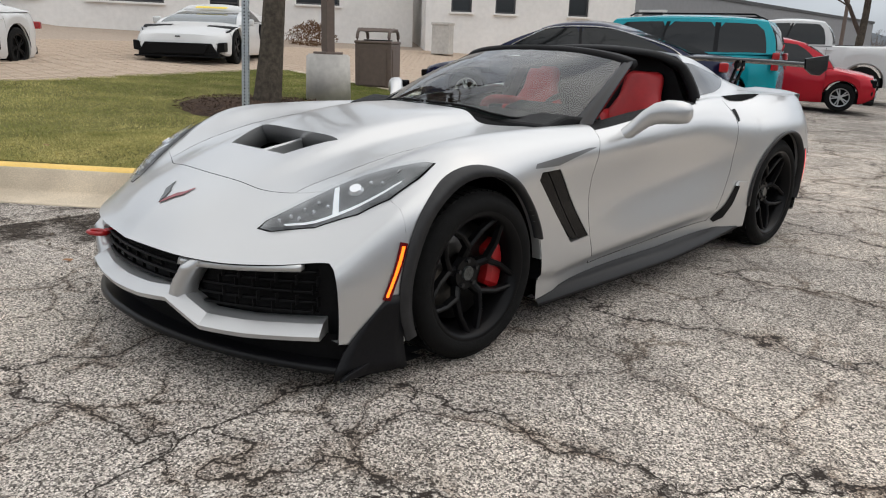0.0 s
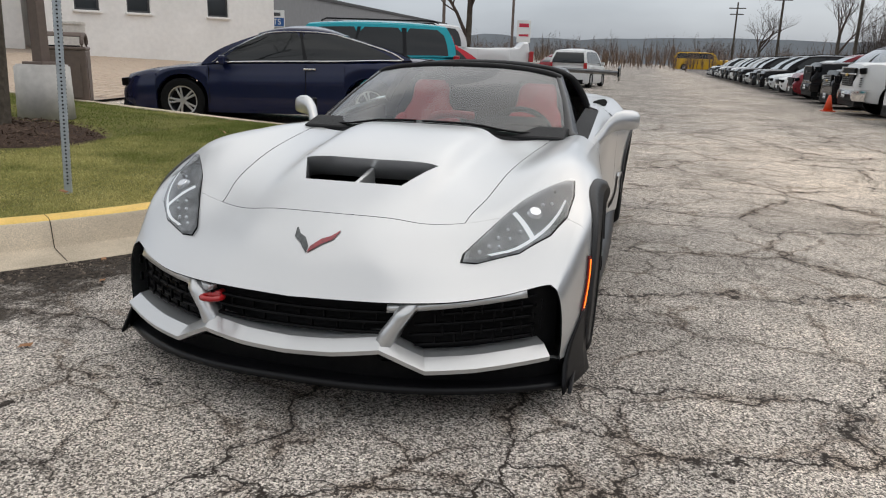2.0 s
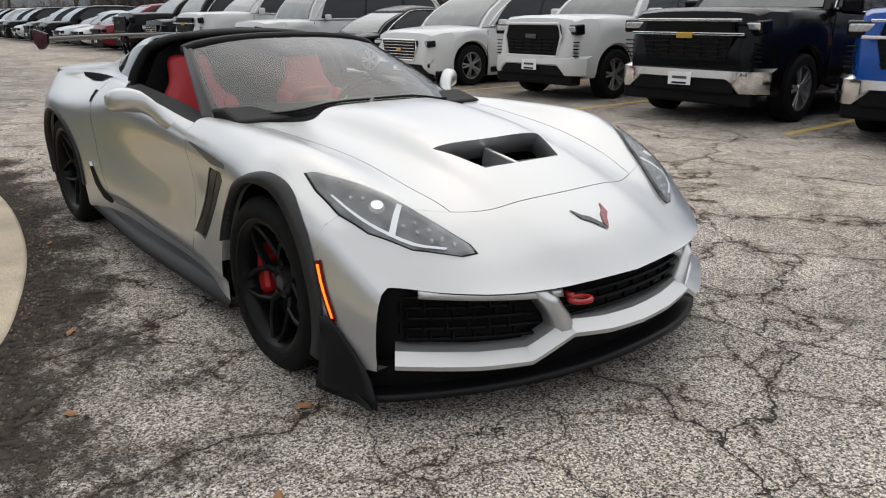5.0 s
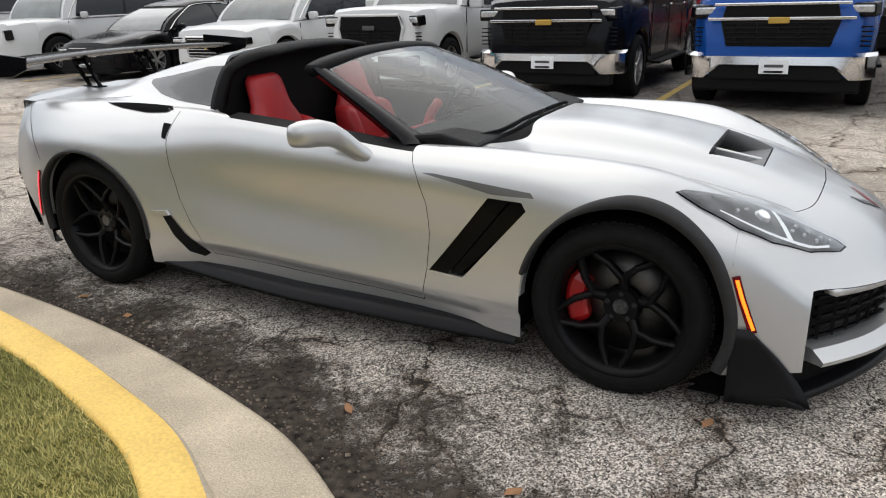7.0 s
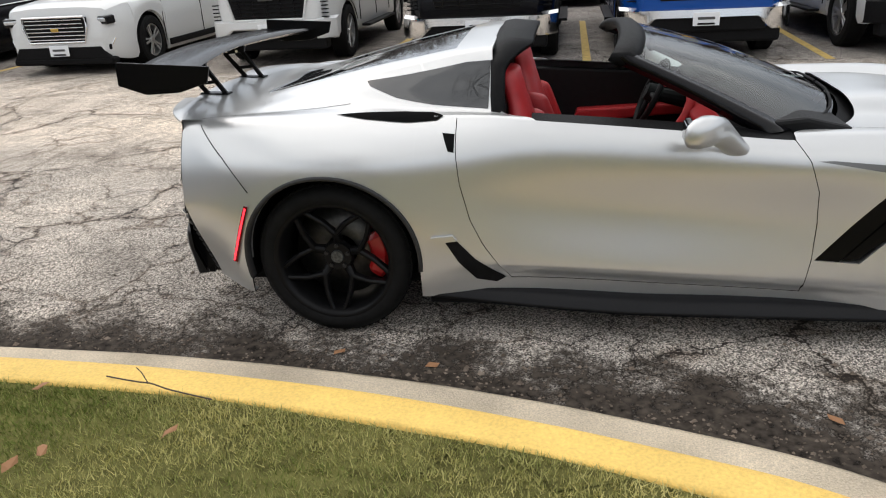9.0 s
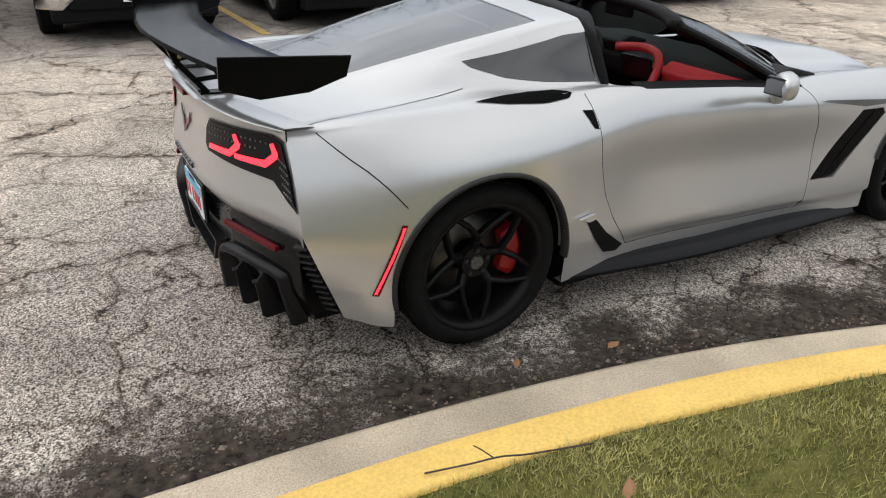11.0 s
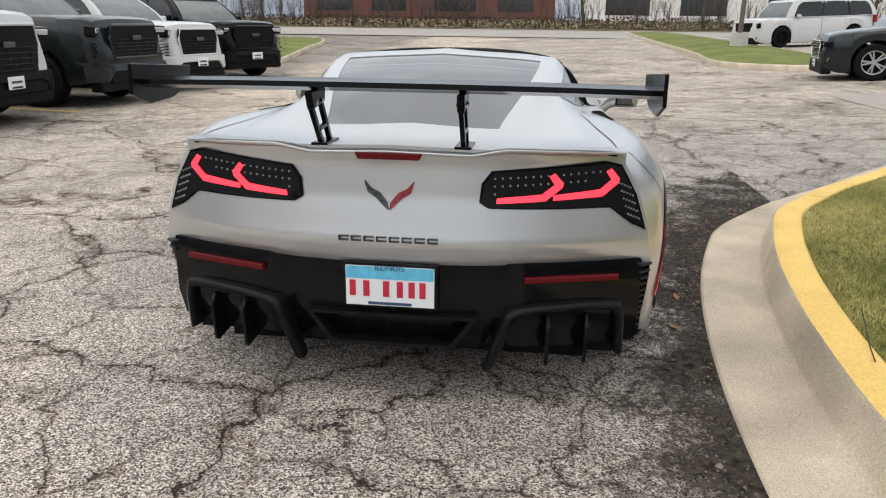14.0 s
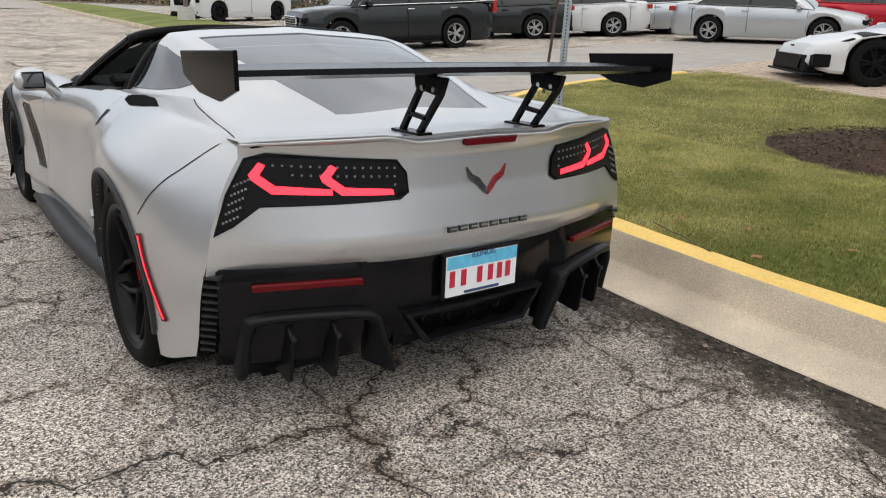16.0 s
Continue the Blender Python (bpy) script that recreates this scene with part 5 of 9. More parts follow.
verts = [p for y in ys for p in wing_section(y)]
faces = [(i * 9 + j, i * 9 + (j + 1) % 9, (i + 1) * 9 + (j + 1) % 9, (i + 1) * 9 + j) for i in range(60) for j in range(9)]
wp = part_mesh("wing_plane", verts, faces, M_WING, wing, "gloss black wing blade")
wp.data.set_sharp_from_angle(angle=radians(35))
for s in (1, -1):
    part("end_plate", prism([(-1.82, 1.155), (-2.235, 1.182), (-2.24, 1.085), (-2.12, 1.045), (-1.965, 1.052), (-1.84, 1.09)], s * .83, s * .842, bevel=.003), M_WING, wing, "gloss black wing end plate")
    y = s * .235

    def strut(nm, x0, z0, x1, z1, wide=.022, lab=""):
        d = Vector((x1 - x0, 0, z1 - z0))
        m = Matrix.Translation(((x0 + x1) / 2, y, (z0 + z1) / 2)) @ Matrix.Rotation(-math.atan2(d.z, d.x), 4, "Y")
        part(nm, box((0, 0, 0), (d.length + .01, .016, wide), m, .003), M_WING, wing, lab)
    strut("front_leg", -2.062, .935, -2.165, 1.085, lab="black cut-out wing support")
    strut("rear_leg", -2.155, .935, -2.255, 1.06)
    strut("cross_bar", -2.105, .990, -2.195, .984, .016)
    part("mount_block", prism([(-2.14, 1.07), (-2.262, 1.055), (-2.285, 1.112), (-2.13, 1.112)], y - .012, y + .012, bevel=.004), M_WING, wing)
    part("foot_plate", box((-2.11, y, .934), (.15, .055, .009), Matrix.Rotation(.03, 4, "Y"), .002), M_WING, wing)
    for xb in (-2.18, -2.24):
        part("bolt", cyl((xb, y - .017, 1.075), (xb, y + .017, 1.075), .008, seg=8), M_CHROME, wing)

# ---------------- ground, lawn, kerb ----------------


def hill(x, y):
    """The plot rises gently beyond the kerb, away from the parking aisle, and again beyond the drive."""
    t = min(34.0, max(0.0, -y - 2.0))
    u = min(95.0, max(0.0, x - 12.0))
    return 0.060 * t * t / (t + 1.2) * max(0.0, 1 - u / 40) + 0.020 * u * u / (u + 6)


def asphalt_material():
    m = bpy.data.materials.new("worn_asphalt")
    m.use_nodes = True
    n, l = m.node_tree.nodes, m.node_tree.links
    b = n["Principled BSDF"]
    b.inputs["Roughness"].default_value = 0.85
    b.inputs["Specular IOR Level"].default_value = 0.2
    tc = n.new("ShaderNodeTexCoord")

    def tex(scale, detail=4.0, rough=.6):
        t = n.new("ShaderNodeTexNoise")
        t.inputs["Scale"].default_value, t.inputs["Detail"].default_value, t.inputs["Roughness"].default_value = scale, detail, rough
        l.new(tc.outputs["Object"], t.inputs["Vector"])
        return t.outputs["Fac"]

    def ramp(fac, stops):
        r = n.new("ShaderNodeValToRGB")
        r.color_ramp.elements[0].position, r.color_ramp.elements[0].color = stops[0][0], (*stops[0][1], 1)
        r.color_ramp.elements[1].position, r.color_ramp.elements[1].color = stops[-1][0], (*stops[-1][1], 1)
        for p, c in stops[1:-1]:
            e_ = r.color_ramp.elements.new(p)
            e_.color = (*c, 1)
        l.new(fac, r.inputs["Fac"])
        return r.outputs["Color"]

    def mul(a, c, fac=1.0):
        x = n.new("ShaderNodeMixRGB")
        x.blend_type = "MULTIPLY"
        x.inputs["Fac"].default_value = fac
        l.new(a, x.inputs["Color1"])
        l.new(c, x.inputs["Color2"])
        return x.outputs["Color"]
    # exposed stones of the aggregate
    vo = n.new("ShaderNodeTexVoronoi")
    vo.inputs["Scale"].default_value = 170.0
    l.new(tc.outputs["Object"], vo.inputs["Vector"])
    stones = ramp(vo.outputs["Color"], [(0.10, (.030, .026, .023)), (.40, (.235, .212, .19)), (.66, (.66, .60, .54)), (1, (1.0, .95, .88))])
    grit = ramp(tex(310, 2), [(.36, (.35, .34, .33)), (.60, (1.25, 1.24, 1.22))])
    stain = ramp(tex(.55, 5), [(.30, (.62, .61, .60)), (.52, (1, 1, 1)), (.75, (1.18, 1.16, 1.12))])
    patch = ramp(tex(2.7, 5), [(.30, (.70, .70, .70)), (.6, (1.05, 1.05, 1.05))])
    col = mul(mul(mul(stones, grit, .8), stain), patch, .8)
    # broad zones: paler in the lane, ahead and behind the car, darker in stalls
    sp = n.new("ShaderNodeSeparateXYZ")
    l.new(tc.outputs["Object"], sp.inputs["Vector"])

    def zone(axis, lo, hi, stops):
        w = n.new("ShaderNodeMath")
        w.operation = "MULTIPLY_ADD"
        w.inputs[1].default_value = 2.6
        l.new(tex(.45, 5), w.inputs[0])
        l.new(sp.outputs[axis], w.inputs[2])
        mr_ = n.new("ShaderNodeMapRange")
        mr_.inputs["From Min"].default_value, mr_.inputs["From Max"].default_value = lo + 1.3, hi + 1.3
        l.new(w.outputs["Value"], mr_.inputs["Value"])
        return ramp(mr_.outputs["Result"], stops)
    col = mul(col, zone("Y", 0.0, 8.0, [(0, (1, 1, 1)), (.15, (1, 1, 1)), (.36, (1.30, 1.26, 1.21)), (.66, (1.22, 1.19, 1.15)), (.82, (.66, .66, .67)), (1, (.60, .60, .61))]))
    col = mul(col, zone("X", 2.0, 9.0, [(0, (1, 1, 1)), (.3, (1, 1, 1)), (.7, (1.22, 1.19, 1.14)), (1, (1.28, 1.24, 1.18))]))
    col = mul(col, zone("X", -14.0, -1.0, [(0, (.92, .92, .92)), (.3, (1, 1, 1)), (.55, (1.24, 1.21, 1.17)), (.8, (1.22, 1.19, 1.15)), (.96, (1, 1, 1)), (1, (1, 1, 1))]))
    # winding cracks of two sizes
    heights, halos = [], []
    for sc, wd, seed in ((.62, .0046, 3.1), (1.9, .0072, 8.7), (4.6, .0095, 5.3)):
        mp = n.new("ShaderNodeMapping")
        mp.inputs["Location"].default_value = (seed, seed * .7, 0)
        l.new(tc.outputs["Object"], mp.inputs["Vector"])
        nz = n.new("ShaderNodeTexNoise")
        nz.inputs["Scale"].default_value, nz.inputs["Detail"].default_value = 3.6, 8.0
        l.new(mp.outputs["Vector"], nz.inputs["Vector"])
        ad = n.new("ShaderNodeMixRGB")
        ad.blend_type = "ADD"
        ad.inputs["Fac"].default_value = .40
        l.new(mp.outputs["Vector"], ad.inputs["Color1"])
        l.new(nz.outputs["Color"], ad.inputs["Color2"])
        nf = n.new("ShaderNodeTexNoise")          # crumbling edges
        nf.inputs["Scale"].default_value, nf.inputs["Detail"].default_value = 30.0, 5.0
        l.new(mp.outputs["Vector"], nf.inputs["Vector"])
        ad2 = n.new("ShaderNodeMixRGB")
        ad2.blend_type = "ADD"
        ad2.inputs["Fac"].default_value = .045
        l.new(ad.outputs["Color"], ad2.inputs["Color1"])
        l.new(nf.outputs["Color"], ad2.inputs["Color2"])
        v = n.new("ShaderNodeTexVoronoi")
        v.feature = "DISTANCE_TO_EDGE"
        v.inputs["Scale"].default_value = sc
        l.new(ad2.outputs["Color"], v.inputs["Vector"])
        mr = n.new("ShaderNodeMapRange")
        mr.inputs["From Min"].default_value, mr.inputs["From Max"].default_value = wd * .35, wd
        l.new(v.outputs["Distance"], mr.inputs["Value"])
        heights.append(mr.outputs["Result"])
        # grime soaked in beside the crack
        hm = n.new("ShaderNodeMapRange")
        hm.inputs["From Min"].default_value, hm.inputs["From Max"].default_value = 0, wd * 7
        hm.inputs["To Min"].default_value = .0
        l.new(v.outputs["Distance"], hm.inputs["Value"])
        halos.append(hm.outputs["Result"])
    br = n.new("ShaderNodeMapRange")       # the finer net breaks off here and there
    br.inputs["From Min"].default_value, br.inputs["From Max"].default_value = .50, .56
    l.new(tex(.8, 2), br.inputs["Value"])
    mx = n.new("ShaderNodeMath")
    mx.operation = "MAXIMUM"
    l.new(heights[1], mx.inputs[0])
    l.new(br.outputs["Result"], mx.inputs[1])
    mn = n.new("ShaderNodeMath")
    mn.operation = "MULTIPLY"
    br2 = n.new("ShaderNodeMapRange")
    br2.inputs["From Min"].default_value, br2.inputs["From Max"].default_value = .40, .46
    l.new(tex(1.3, 3), br2.inputs["Value"])
    mx2 = n.new("ShaderNodeMath")
    mx2.operation = "MAXIMUM"
    l.new(heights[2], mx2.inputs[0])
    l.new(br2.outputs["Result"], mx2.inputs[1])
    mm0 = n.new("ShaderNodeMath")
    mm0.operation = "MULTIPLY"
    l.new(mx.outputs["Value"], mm0.inputs[0])
    l.new(mx2.outputs["Value"], mm0.inputs[1])
    mm = n.new("ShaderNodeMath")              # the driving lane is smoother than the car's bay
    mm.operation = "MAXIMUM"
    l.new(mm0.outputs["Value"], mm.inputs[0])
    l.new(zone("Y", 1.0, 2.6, [(0, (0, 0, 0)), (1, (1, 1, 1))]), mm.inputs[1])
    l.new(heights[0], mn.inputs[0])
    l.new(mm.outputs["Value"], mn.inputs[1])
    soak = ramp(tex(1.7, 4), [(.42, (1, 1, 1)), (.60, (.15, .15, .15))])
    for h_ in halos[:2]:
        hr = ramp(h_, [(0, (.50, .45, .41)), (.5, (.82, .80, .78)), (1, (1, 1, 1))])
        lift_ = n.new("ShaderNodeMixRGB")
        lift_.blend_type = "LIGHTEN"
        lift_.inputs["Fac"].default_value = 1.0
        l.new(hr, lift_.inputs["Color1"])
        l.new(soak, lift_.inputs["Color2"])
        col = mul(col, lift_.outputs["Color"])
    ck = n.new("ShaderNodeMixRGB")
    ck.inputs["Color1"].default_value = (.034, .027, .022, 1)
    l.new(mn.outputs["Value"], ck.inputs["Fac"])
    l.new(col, ck.inputs["Color2"])
    l.new(ck.outputs["Color"], b.inputs["Base Color"])
    hb = n.new("ShaderNodeMath")
    hb.operation = "MULTIPLY_ADD"
    hb.inputs[1].default_value = .35
    l.new(vo.outputs["Distance"], hb.inputs[0])
    l.new(mn.outputs["Value"], hb.inputs[2])
    bp = n.new("ShaderNodeBump")
    bp.inputs["Strength"].default_value, bp.inputs["Distance"].default_value = .7, .012
    l.new(hb.outputs["Value"], bp.inputs["Height"])
    l.new(bp.outputs["Normal"], b.inputs["Normal"])
    return m


M_ASPHALT = asphalt_material()
M_CONCRETE = material("kerb_concrete", (.57, .485, .37), .85, 0, 0, .24, 150.0, .5, 220.0, .2, .24, 2.2)
M_YELLOW = material("yellow_kerb_paint", (.80, .54, .15), .6, 0, 0, .13, 90.0, .3, 200.0, .3, .10, 3.0)
M_SOIL = material("lawn_soil", (.13, .125, .04), .95, 0, 0, .3, 20.0, .5, 90.0, .1, .3, 1.1)
M_LINE = material("faded_yellow_line", (.52, .36, .10), .8, 0, 0, .25, 12.0)
M_WHITE_LINE = material("faded_white_line", (.5, .5, .48), .8, 0, 0, .25, 12.0)

# one sheet to the horizon, finer near the car
def graded(lo, hi, fine_lo, fine_hi, n_fine, n_out):
    a = fine_lo - (fine_lo - lo) * np.linspace(1, 0, n_out, endpoint=False) ** 2.2
    return np.concatenate([a, np.linspace(fine_lo, fine_hi, n_fine), fine_hi + (hi - fine_hi) * (np.linspace(0, 1, n_out + 1)[1:]) ** 2.2])


gx, gy = graded(-420, 420, -14, 60, 130, 18), graded(-420, 420, -16, 16, 66, 18)
verts = [(x, y, hill(x, y)) for x in gx for y in gy]
ground = tagged(new("ground", mesh_of("ground", verts, grid_faces(len(gx), len(gy), flip=True), M_ASPHALT)), "cracked grey asphalt of the parking aisle", "ground", kind="structure")

# edge of the island: asphalt line, from the rear along the car and round its nose end
EDGE = [(-5.25, -9.5), (-5.25, -7.5), (-5.22, -5), (-5.2, -2.4), (-5.05, -1.65), (-4.6, -1.3), (-4.1, -1.22), (-3.6, -1.20), (-2.6, -1.19), (-1.9, -1.21), (-1.2, -1.28), (-.6, -1.38), (0, -1.53), (.5, -1.70), (.95, -1.98), (1.4, -2.32), (1.95, -2.86), (2.7, -3.55), (3.4, -4.35), (3.9, -5.35), (4.15, -6.6), (4.15, -7.8), (4.0, -8.9)]
edge = crs([(x, y, 0) for x, y in EDGE], np.linspace(0, len(EDGE) - 1, 150))


def offset_line(line, d):
    out = []
    for i, p in enumerate(line):
        a, b = line[max(0, i - 1)], line[min(len(line) - 1, i + 1)]
        t = np.array([b[0] - a[0], b[1] - a[1]])
        t /= np.linalg.norm(t)
        out.append((p[0] + t[1] * d, p[1] - t[0] * d))
    return out


def kerb(name, line, label, prof, mats):
    """Sweeps the kerb's profile (inward distance, height) along the line; strips of the profile may differ in paint."""
    k = empty(name, label, "kerb", kind="structure")
    lines = [offset_line(line, d) for d, _ in prof]
    for j0, j1, mat, nm, lb, i0, i1 in mats:
        verts = []
        for i in range(i0, i1):
            base = hill(*lines[0][i])
            for j in range(j0, j1 + 1):
                wob = .004 * noise.noise(Vector((lines[j][i][0] * 2.3, lines[j][i][1] * 2.3, j)))
                verts.append((*lines[j][i], base + prof[j][1] + wob))
        part_mesh(nm, verts, grid_faces(i1 - i0, j1 - j0 + 1), mat, k, lb)
    return k


PROF = [(0, -.02), (0, .004), (.02, .008), (.30, .022), (.315, .04), (.345, .165), (.36, .185), (.385, .195), (.50, .198), (.515, .19), (.52, .12)]
kerb("kerb", edge, "beige concrete kerb and gutter, painted yellow on top", PROF, [(0, 6, M_CONCRETE, "gutter", "bare beige concrete gutter and face", 0, len(edge)), (6, 10, M_YELLOW, "painted_top", "faded yellow painted kerb top", 24, len(edge)), (6, 10, M_CONCRETE, "bare_top", "bare beige kerb top", 0, 25)])
inner = offset_line(edge, .515)
M_JOINT = material("kerb_joint", (.05, .042, .034), .95, spec=.1)
kl = [offset_line(edge, d) for d, _ in PROF]
JOINTS = [min(range(len(edge)), key=lambda i: math.dist(edge[i][:2], p)) for p in ((1.03, -2.05), (4.05, -8.2))]
for i in [k for k in range(30, len(edge) - 8) if k in JOINTS]:
    V, tx, ty = [], edge[i + 1][0] - edge[i - 1][0], edge[i + 1][1] - edge[i - 1][1]
    tl = math.hypot(tx, ty)
    for j in range(2, 10):
        x, y = kl[j][i]
        z = hill(*kl[0][i]) + PROF[j][1] + .004 * noise.noise(Vector((x * 2.3, y * 2.3, j))) + .0022
        up = -.003 if 3 < j < 7 else 0
        V += [(x - .0026 * tx / tl + up * ty / tl, y - .0026 * ty / tl - up * tx / tl, z), (x + .0026 * tx / tl + up * ty / tl, y + .0026 * ty / tl - up * tx / tl, z)]
    tagged(new("kerb_joint", mesh_of("kerb_joint", V, grid_faces(8, 2), M_JOINT)), "dark joint across the kerb", "joint", "kerb joints", "structure")


def lawn_z(x, y, d):
    """Height of the turf d metres in from the kerb."""
    return hill(x, y) + .18 + .05 * min(1, d / .9) * (1 if d < 5 else max(0, 1 - (d - 5) / 4))


BRICK_LINE = lambda x: -8.1 + .31 * min(0, x - .3) - .38 * max(0, x - .3)    # where the turf meets the pavers
ring_l = [p for p in inner if p[1] > BRICK_LINE(p[0]) + .05]


def inside(x, y):
    """Whether a place lies on the turf."""
    if y < BRICK_LINE(x):
        return False
    c, n_ = False, len(ring_l)
    poly = ring_l + [(ring_l[-1][0], -14), (ring_l[0][0], -14)]
    j = len(poly) - 1
    for i in range(len(poly)):
        (x0, y0), (x1, y1) = poly[i], poly[j]
        if (y0 > y) != (y1 > y) and x < (x1 - x0) * (y - y0) / (y1 - y0) + x0:
            c = not c
        j = i
    return c


ring_np = np.array(ring_l)


def rim_dist(x, y):
    return float(np.sqrt(((ring_np - (x, y)) ** 2).sum(axis=1)).min())


def turf_z(x, y):
    return lawn_z(x, y, rim_dist(x, y)) + .015 * noise.noise(Vector((x * 1.3, y * 1.3, 0)))



bm = bmesh.new()
xs_, ys_ = np.arange(-4.8, 3.9, .2), np.arange(-12.5, -1.4, .2)
keep = {}
for x in xs_:
    for y in ys_:
        if inside(x, y) and rim_dist(x, y) > .12:
            keep[(round(float(x), 2), round(float(y), 2))] = bm.verts.new((x, y, turf_z(x, y)))
for (x, y), v0 in keep.items():
    q = [keep.get((round(x + a, 2), round(y + b, 2))) for a, b in ((0, 0), (.2, 0), (.2, .2), (0, .2))]
    if all(q):
        bm.faces.new(q)
rim_in = [bm.verts.new((p[0], p[1], turf_z(p[0], p[1]))) for p in ring_l]
# stitch the rim to the grid's border with a fan to the nearest border vertices
border = [v for v in bm.verts if v.is_boundary and v not in set(rim_in)]
for i in range(len(rim_in) - 1):
    a, b = rim_in[i], rim_in[i + 1]
    mid_pt = (a.co + b.co) / 2
    c = min(border, key=lambda v: (v.co - mid_pt).length)
    try:
        bm.faces.new((a, b, c))
    except ValueError:
        pass
me = bpy.data.meshes.new("lawn")
bmesh.ops.recalc_face_normals(bm, faces=bm.faces)
bm.to_mesh(me)
bm.free()
me.materials.append(M_SOIL)
lawn = tagged(new("lawn", me), "patchy green and straw-coloured turf", "lawn", kind="structure")
strip = [offset_line(edge, d) for d in (.515, .62, .8, 1.0)]
ids = [i for i, p in enumerate(inner) if p[1] > BRICK_LINE(p[0]) + .05]
verts = [(*strip[k][i], turf_z(*strip[k][i]) - .004) for i in ids for k in range(4)]
turf_edge = tagged(new("lawn_edge", mesh_of("lawn_edge", verts, grid_faces(len(ids), 4), M_SOIL)), "turf running up to the kerb", "lawn", kind="structure")

# dirt washed up along the gutter: a thin film whose edge frays out
M_DIRT = bpy.data.materials.new("gutter_dirt")
M_DIRT.use_nodes = True
n, l = M_DIRT.node_tree.nodes, M_DIRT.node_tree.links
b = n["Principled BSDF"]
b.inputs["Roughness"].default_value = .95
b.inputs["Specular IOR Level"].default_value = .1
at_ = n.new("ShaderNodeAttribute")
at_.attribute_name = "fade"
tc = n.new("ShaderNodeTexCoord")
masks = []
for sc, dt in ((3.0, 6.0), (28.0, 4.0)):
    t = n.new("ShaderNodeTexNoise")
    t.inputs["Scale"].default_value, t.inputs["Detail"].default_value = sc, dt
    l.new(tc.outputs["Object"], t.inputs["Vector"])
    masks.append(t.outputs["Fac"])
s1 = n.new("ShaderNodeMath")
s1.operation = "MULTIPLY_ADD"
s1.inputs[1].default_value = 1.3
l.new(masks[0], s1.inputs[0])
l.new(at_.outputs["Fac"], s1.inputs[2])
s2 = n.new("ShaderNodeMath")
s2.operation = "MULTIPLY_ADD"
s2.inputs[1].default_value = .9
l.new(masks[1], s2.inputs[0])
l.new(s1.outputs["Value"], s2.inputs[2])
mr = n.new("ShaderNodeMapRange")
mr.inputs["From Min"].default_value, mr.inputs["From Max"].default_value = 1.33, 1.72
mr.inputs["To Max"].default_value = .93
l.new(s2.outputs["Value"], mr.inputs["Value"])
l.new(mr.outputs["Result"], b.inputs["Alpha"])
cr_ = n.new("ShaderNodeValToRGB")
cr_.color_ramp.elements[0].position, cr_.color_ramp.elements[1].position = .35, .7
cr_.color_ramp.elements[0].color, cr_.color_ramp.elements[1].color = (.016, .013, .011, 1), (.085, .07, .057, 1)
l.new(masks[1], cr_.inputs["Fac"])
l.new(cr_.outputs["Color"], b.inputs["Base Color"])
dist = [.0, .12, .4, .9, 1.5, 2.3]
lines_ = [offset_line(edge, -d) for d in dist]
ids = [i for i in range(len(edge)) if edge[i][1] > -5.5 and edge[i][0] > -4.4]
verts = [(*lines_[k][i], .0045) for i in ids for k in range(6)]
dirt = new("gutter_dirt", mesh_of("gutter_dirt", verts, grid_faces(len(ids), 6, flip=True), M_DIRT))
fa = dirt.data.attributes.new("fade", "FLOAT", "POINT")
vals = []
for i in ids:
    wide = .75 + 1.25 * math.exp(-((edge[i][0] - 1.9) / 1.5) ** 2)
    vals += [max(-.4, .75 - d / wide * 1.05) for d in dist]
fa.data.foreach_set("value", vals)
tagged(dirt, "dark grit and soil washed along the gutter", "dirt", kind="structure")

# crumbs of stone and bark lying in the gutter
rg = random.Random(71)
V, F = [], []
for _ in range(2600):
    i = rg.randrange(ids[0], ids[-1])
    d = abs(rg.gauss(0, .16)) + .005 if rg.random() < .7 else rg.uniform(0, 1.1)
    a_, b_ = offset_line(edge[i:i + 2], -d)
    f_ = rg.random()
    x, y = a_[0] + (b_[0] - a_[0]) * f_, a_[1] + (b_[1] - a_[1]) * f_
    r_ = rg.uniform(.003, .009) if rg.random() < .94 else rg.uniform(.010, .016)
    k0 = len(V)
    ang = rg.uniform(0, 6.28)
    for q in range(4):
        V.append((x + r_ * rg.uniform(.7, 1.3) * math.cos(ang + q * 1.57), y + r_ * rg.uniform(.5, 1.1) * math.sin(ang + q * 1.57), .004))
    V.append((x + rg.gauss(0, r_ * .2), y + rg.gauss(0, r_ * .2), .005 + r_ * rg.uniform(.5, 1.0)))
    F += [(k0 + q, k0 + (q + 1) % 4, k0 + 4) for q in range(4)]
M_CRUMB = material("gutter_crumbs", (.16, .13, .105), .95, 0, 0, .75, 9.0, spec=.1)
tagged(new("gutter_debris", mesh_of("gutter_debris", V, F, M_CRUMB, False)), "dark crumbs of stone and bark along the gutter", "debris", kind="stuff")

SEAM = [(2.5, -.97), (3.0, -.93), (4.2, -.84), (11.2, -.44), (32, .95)]
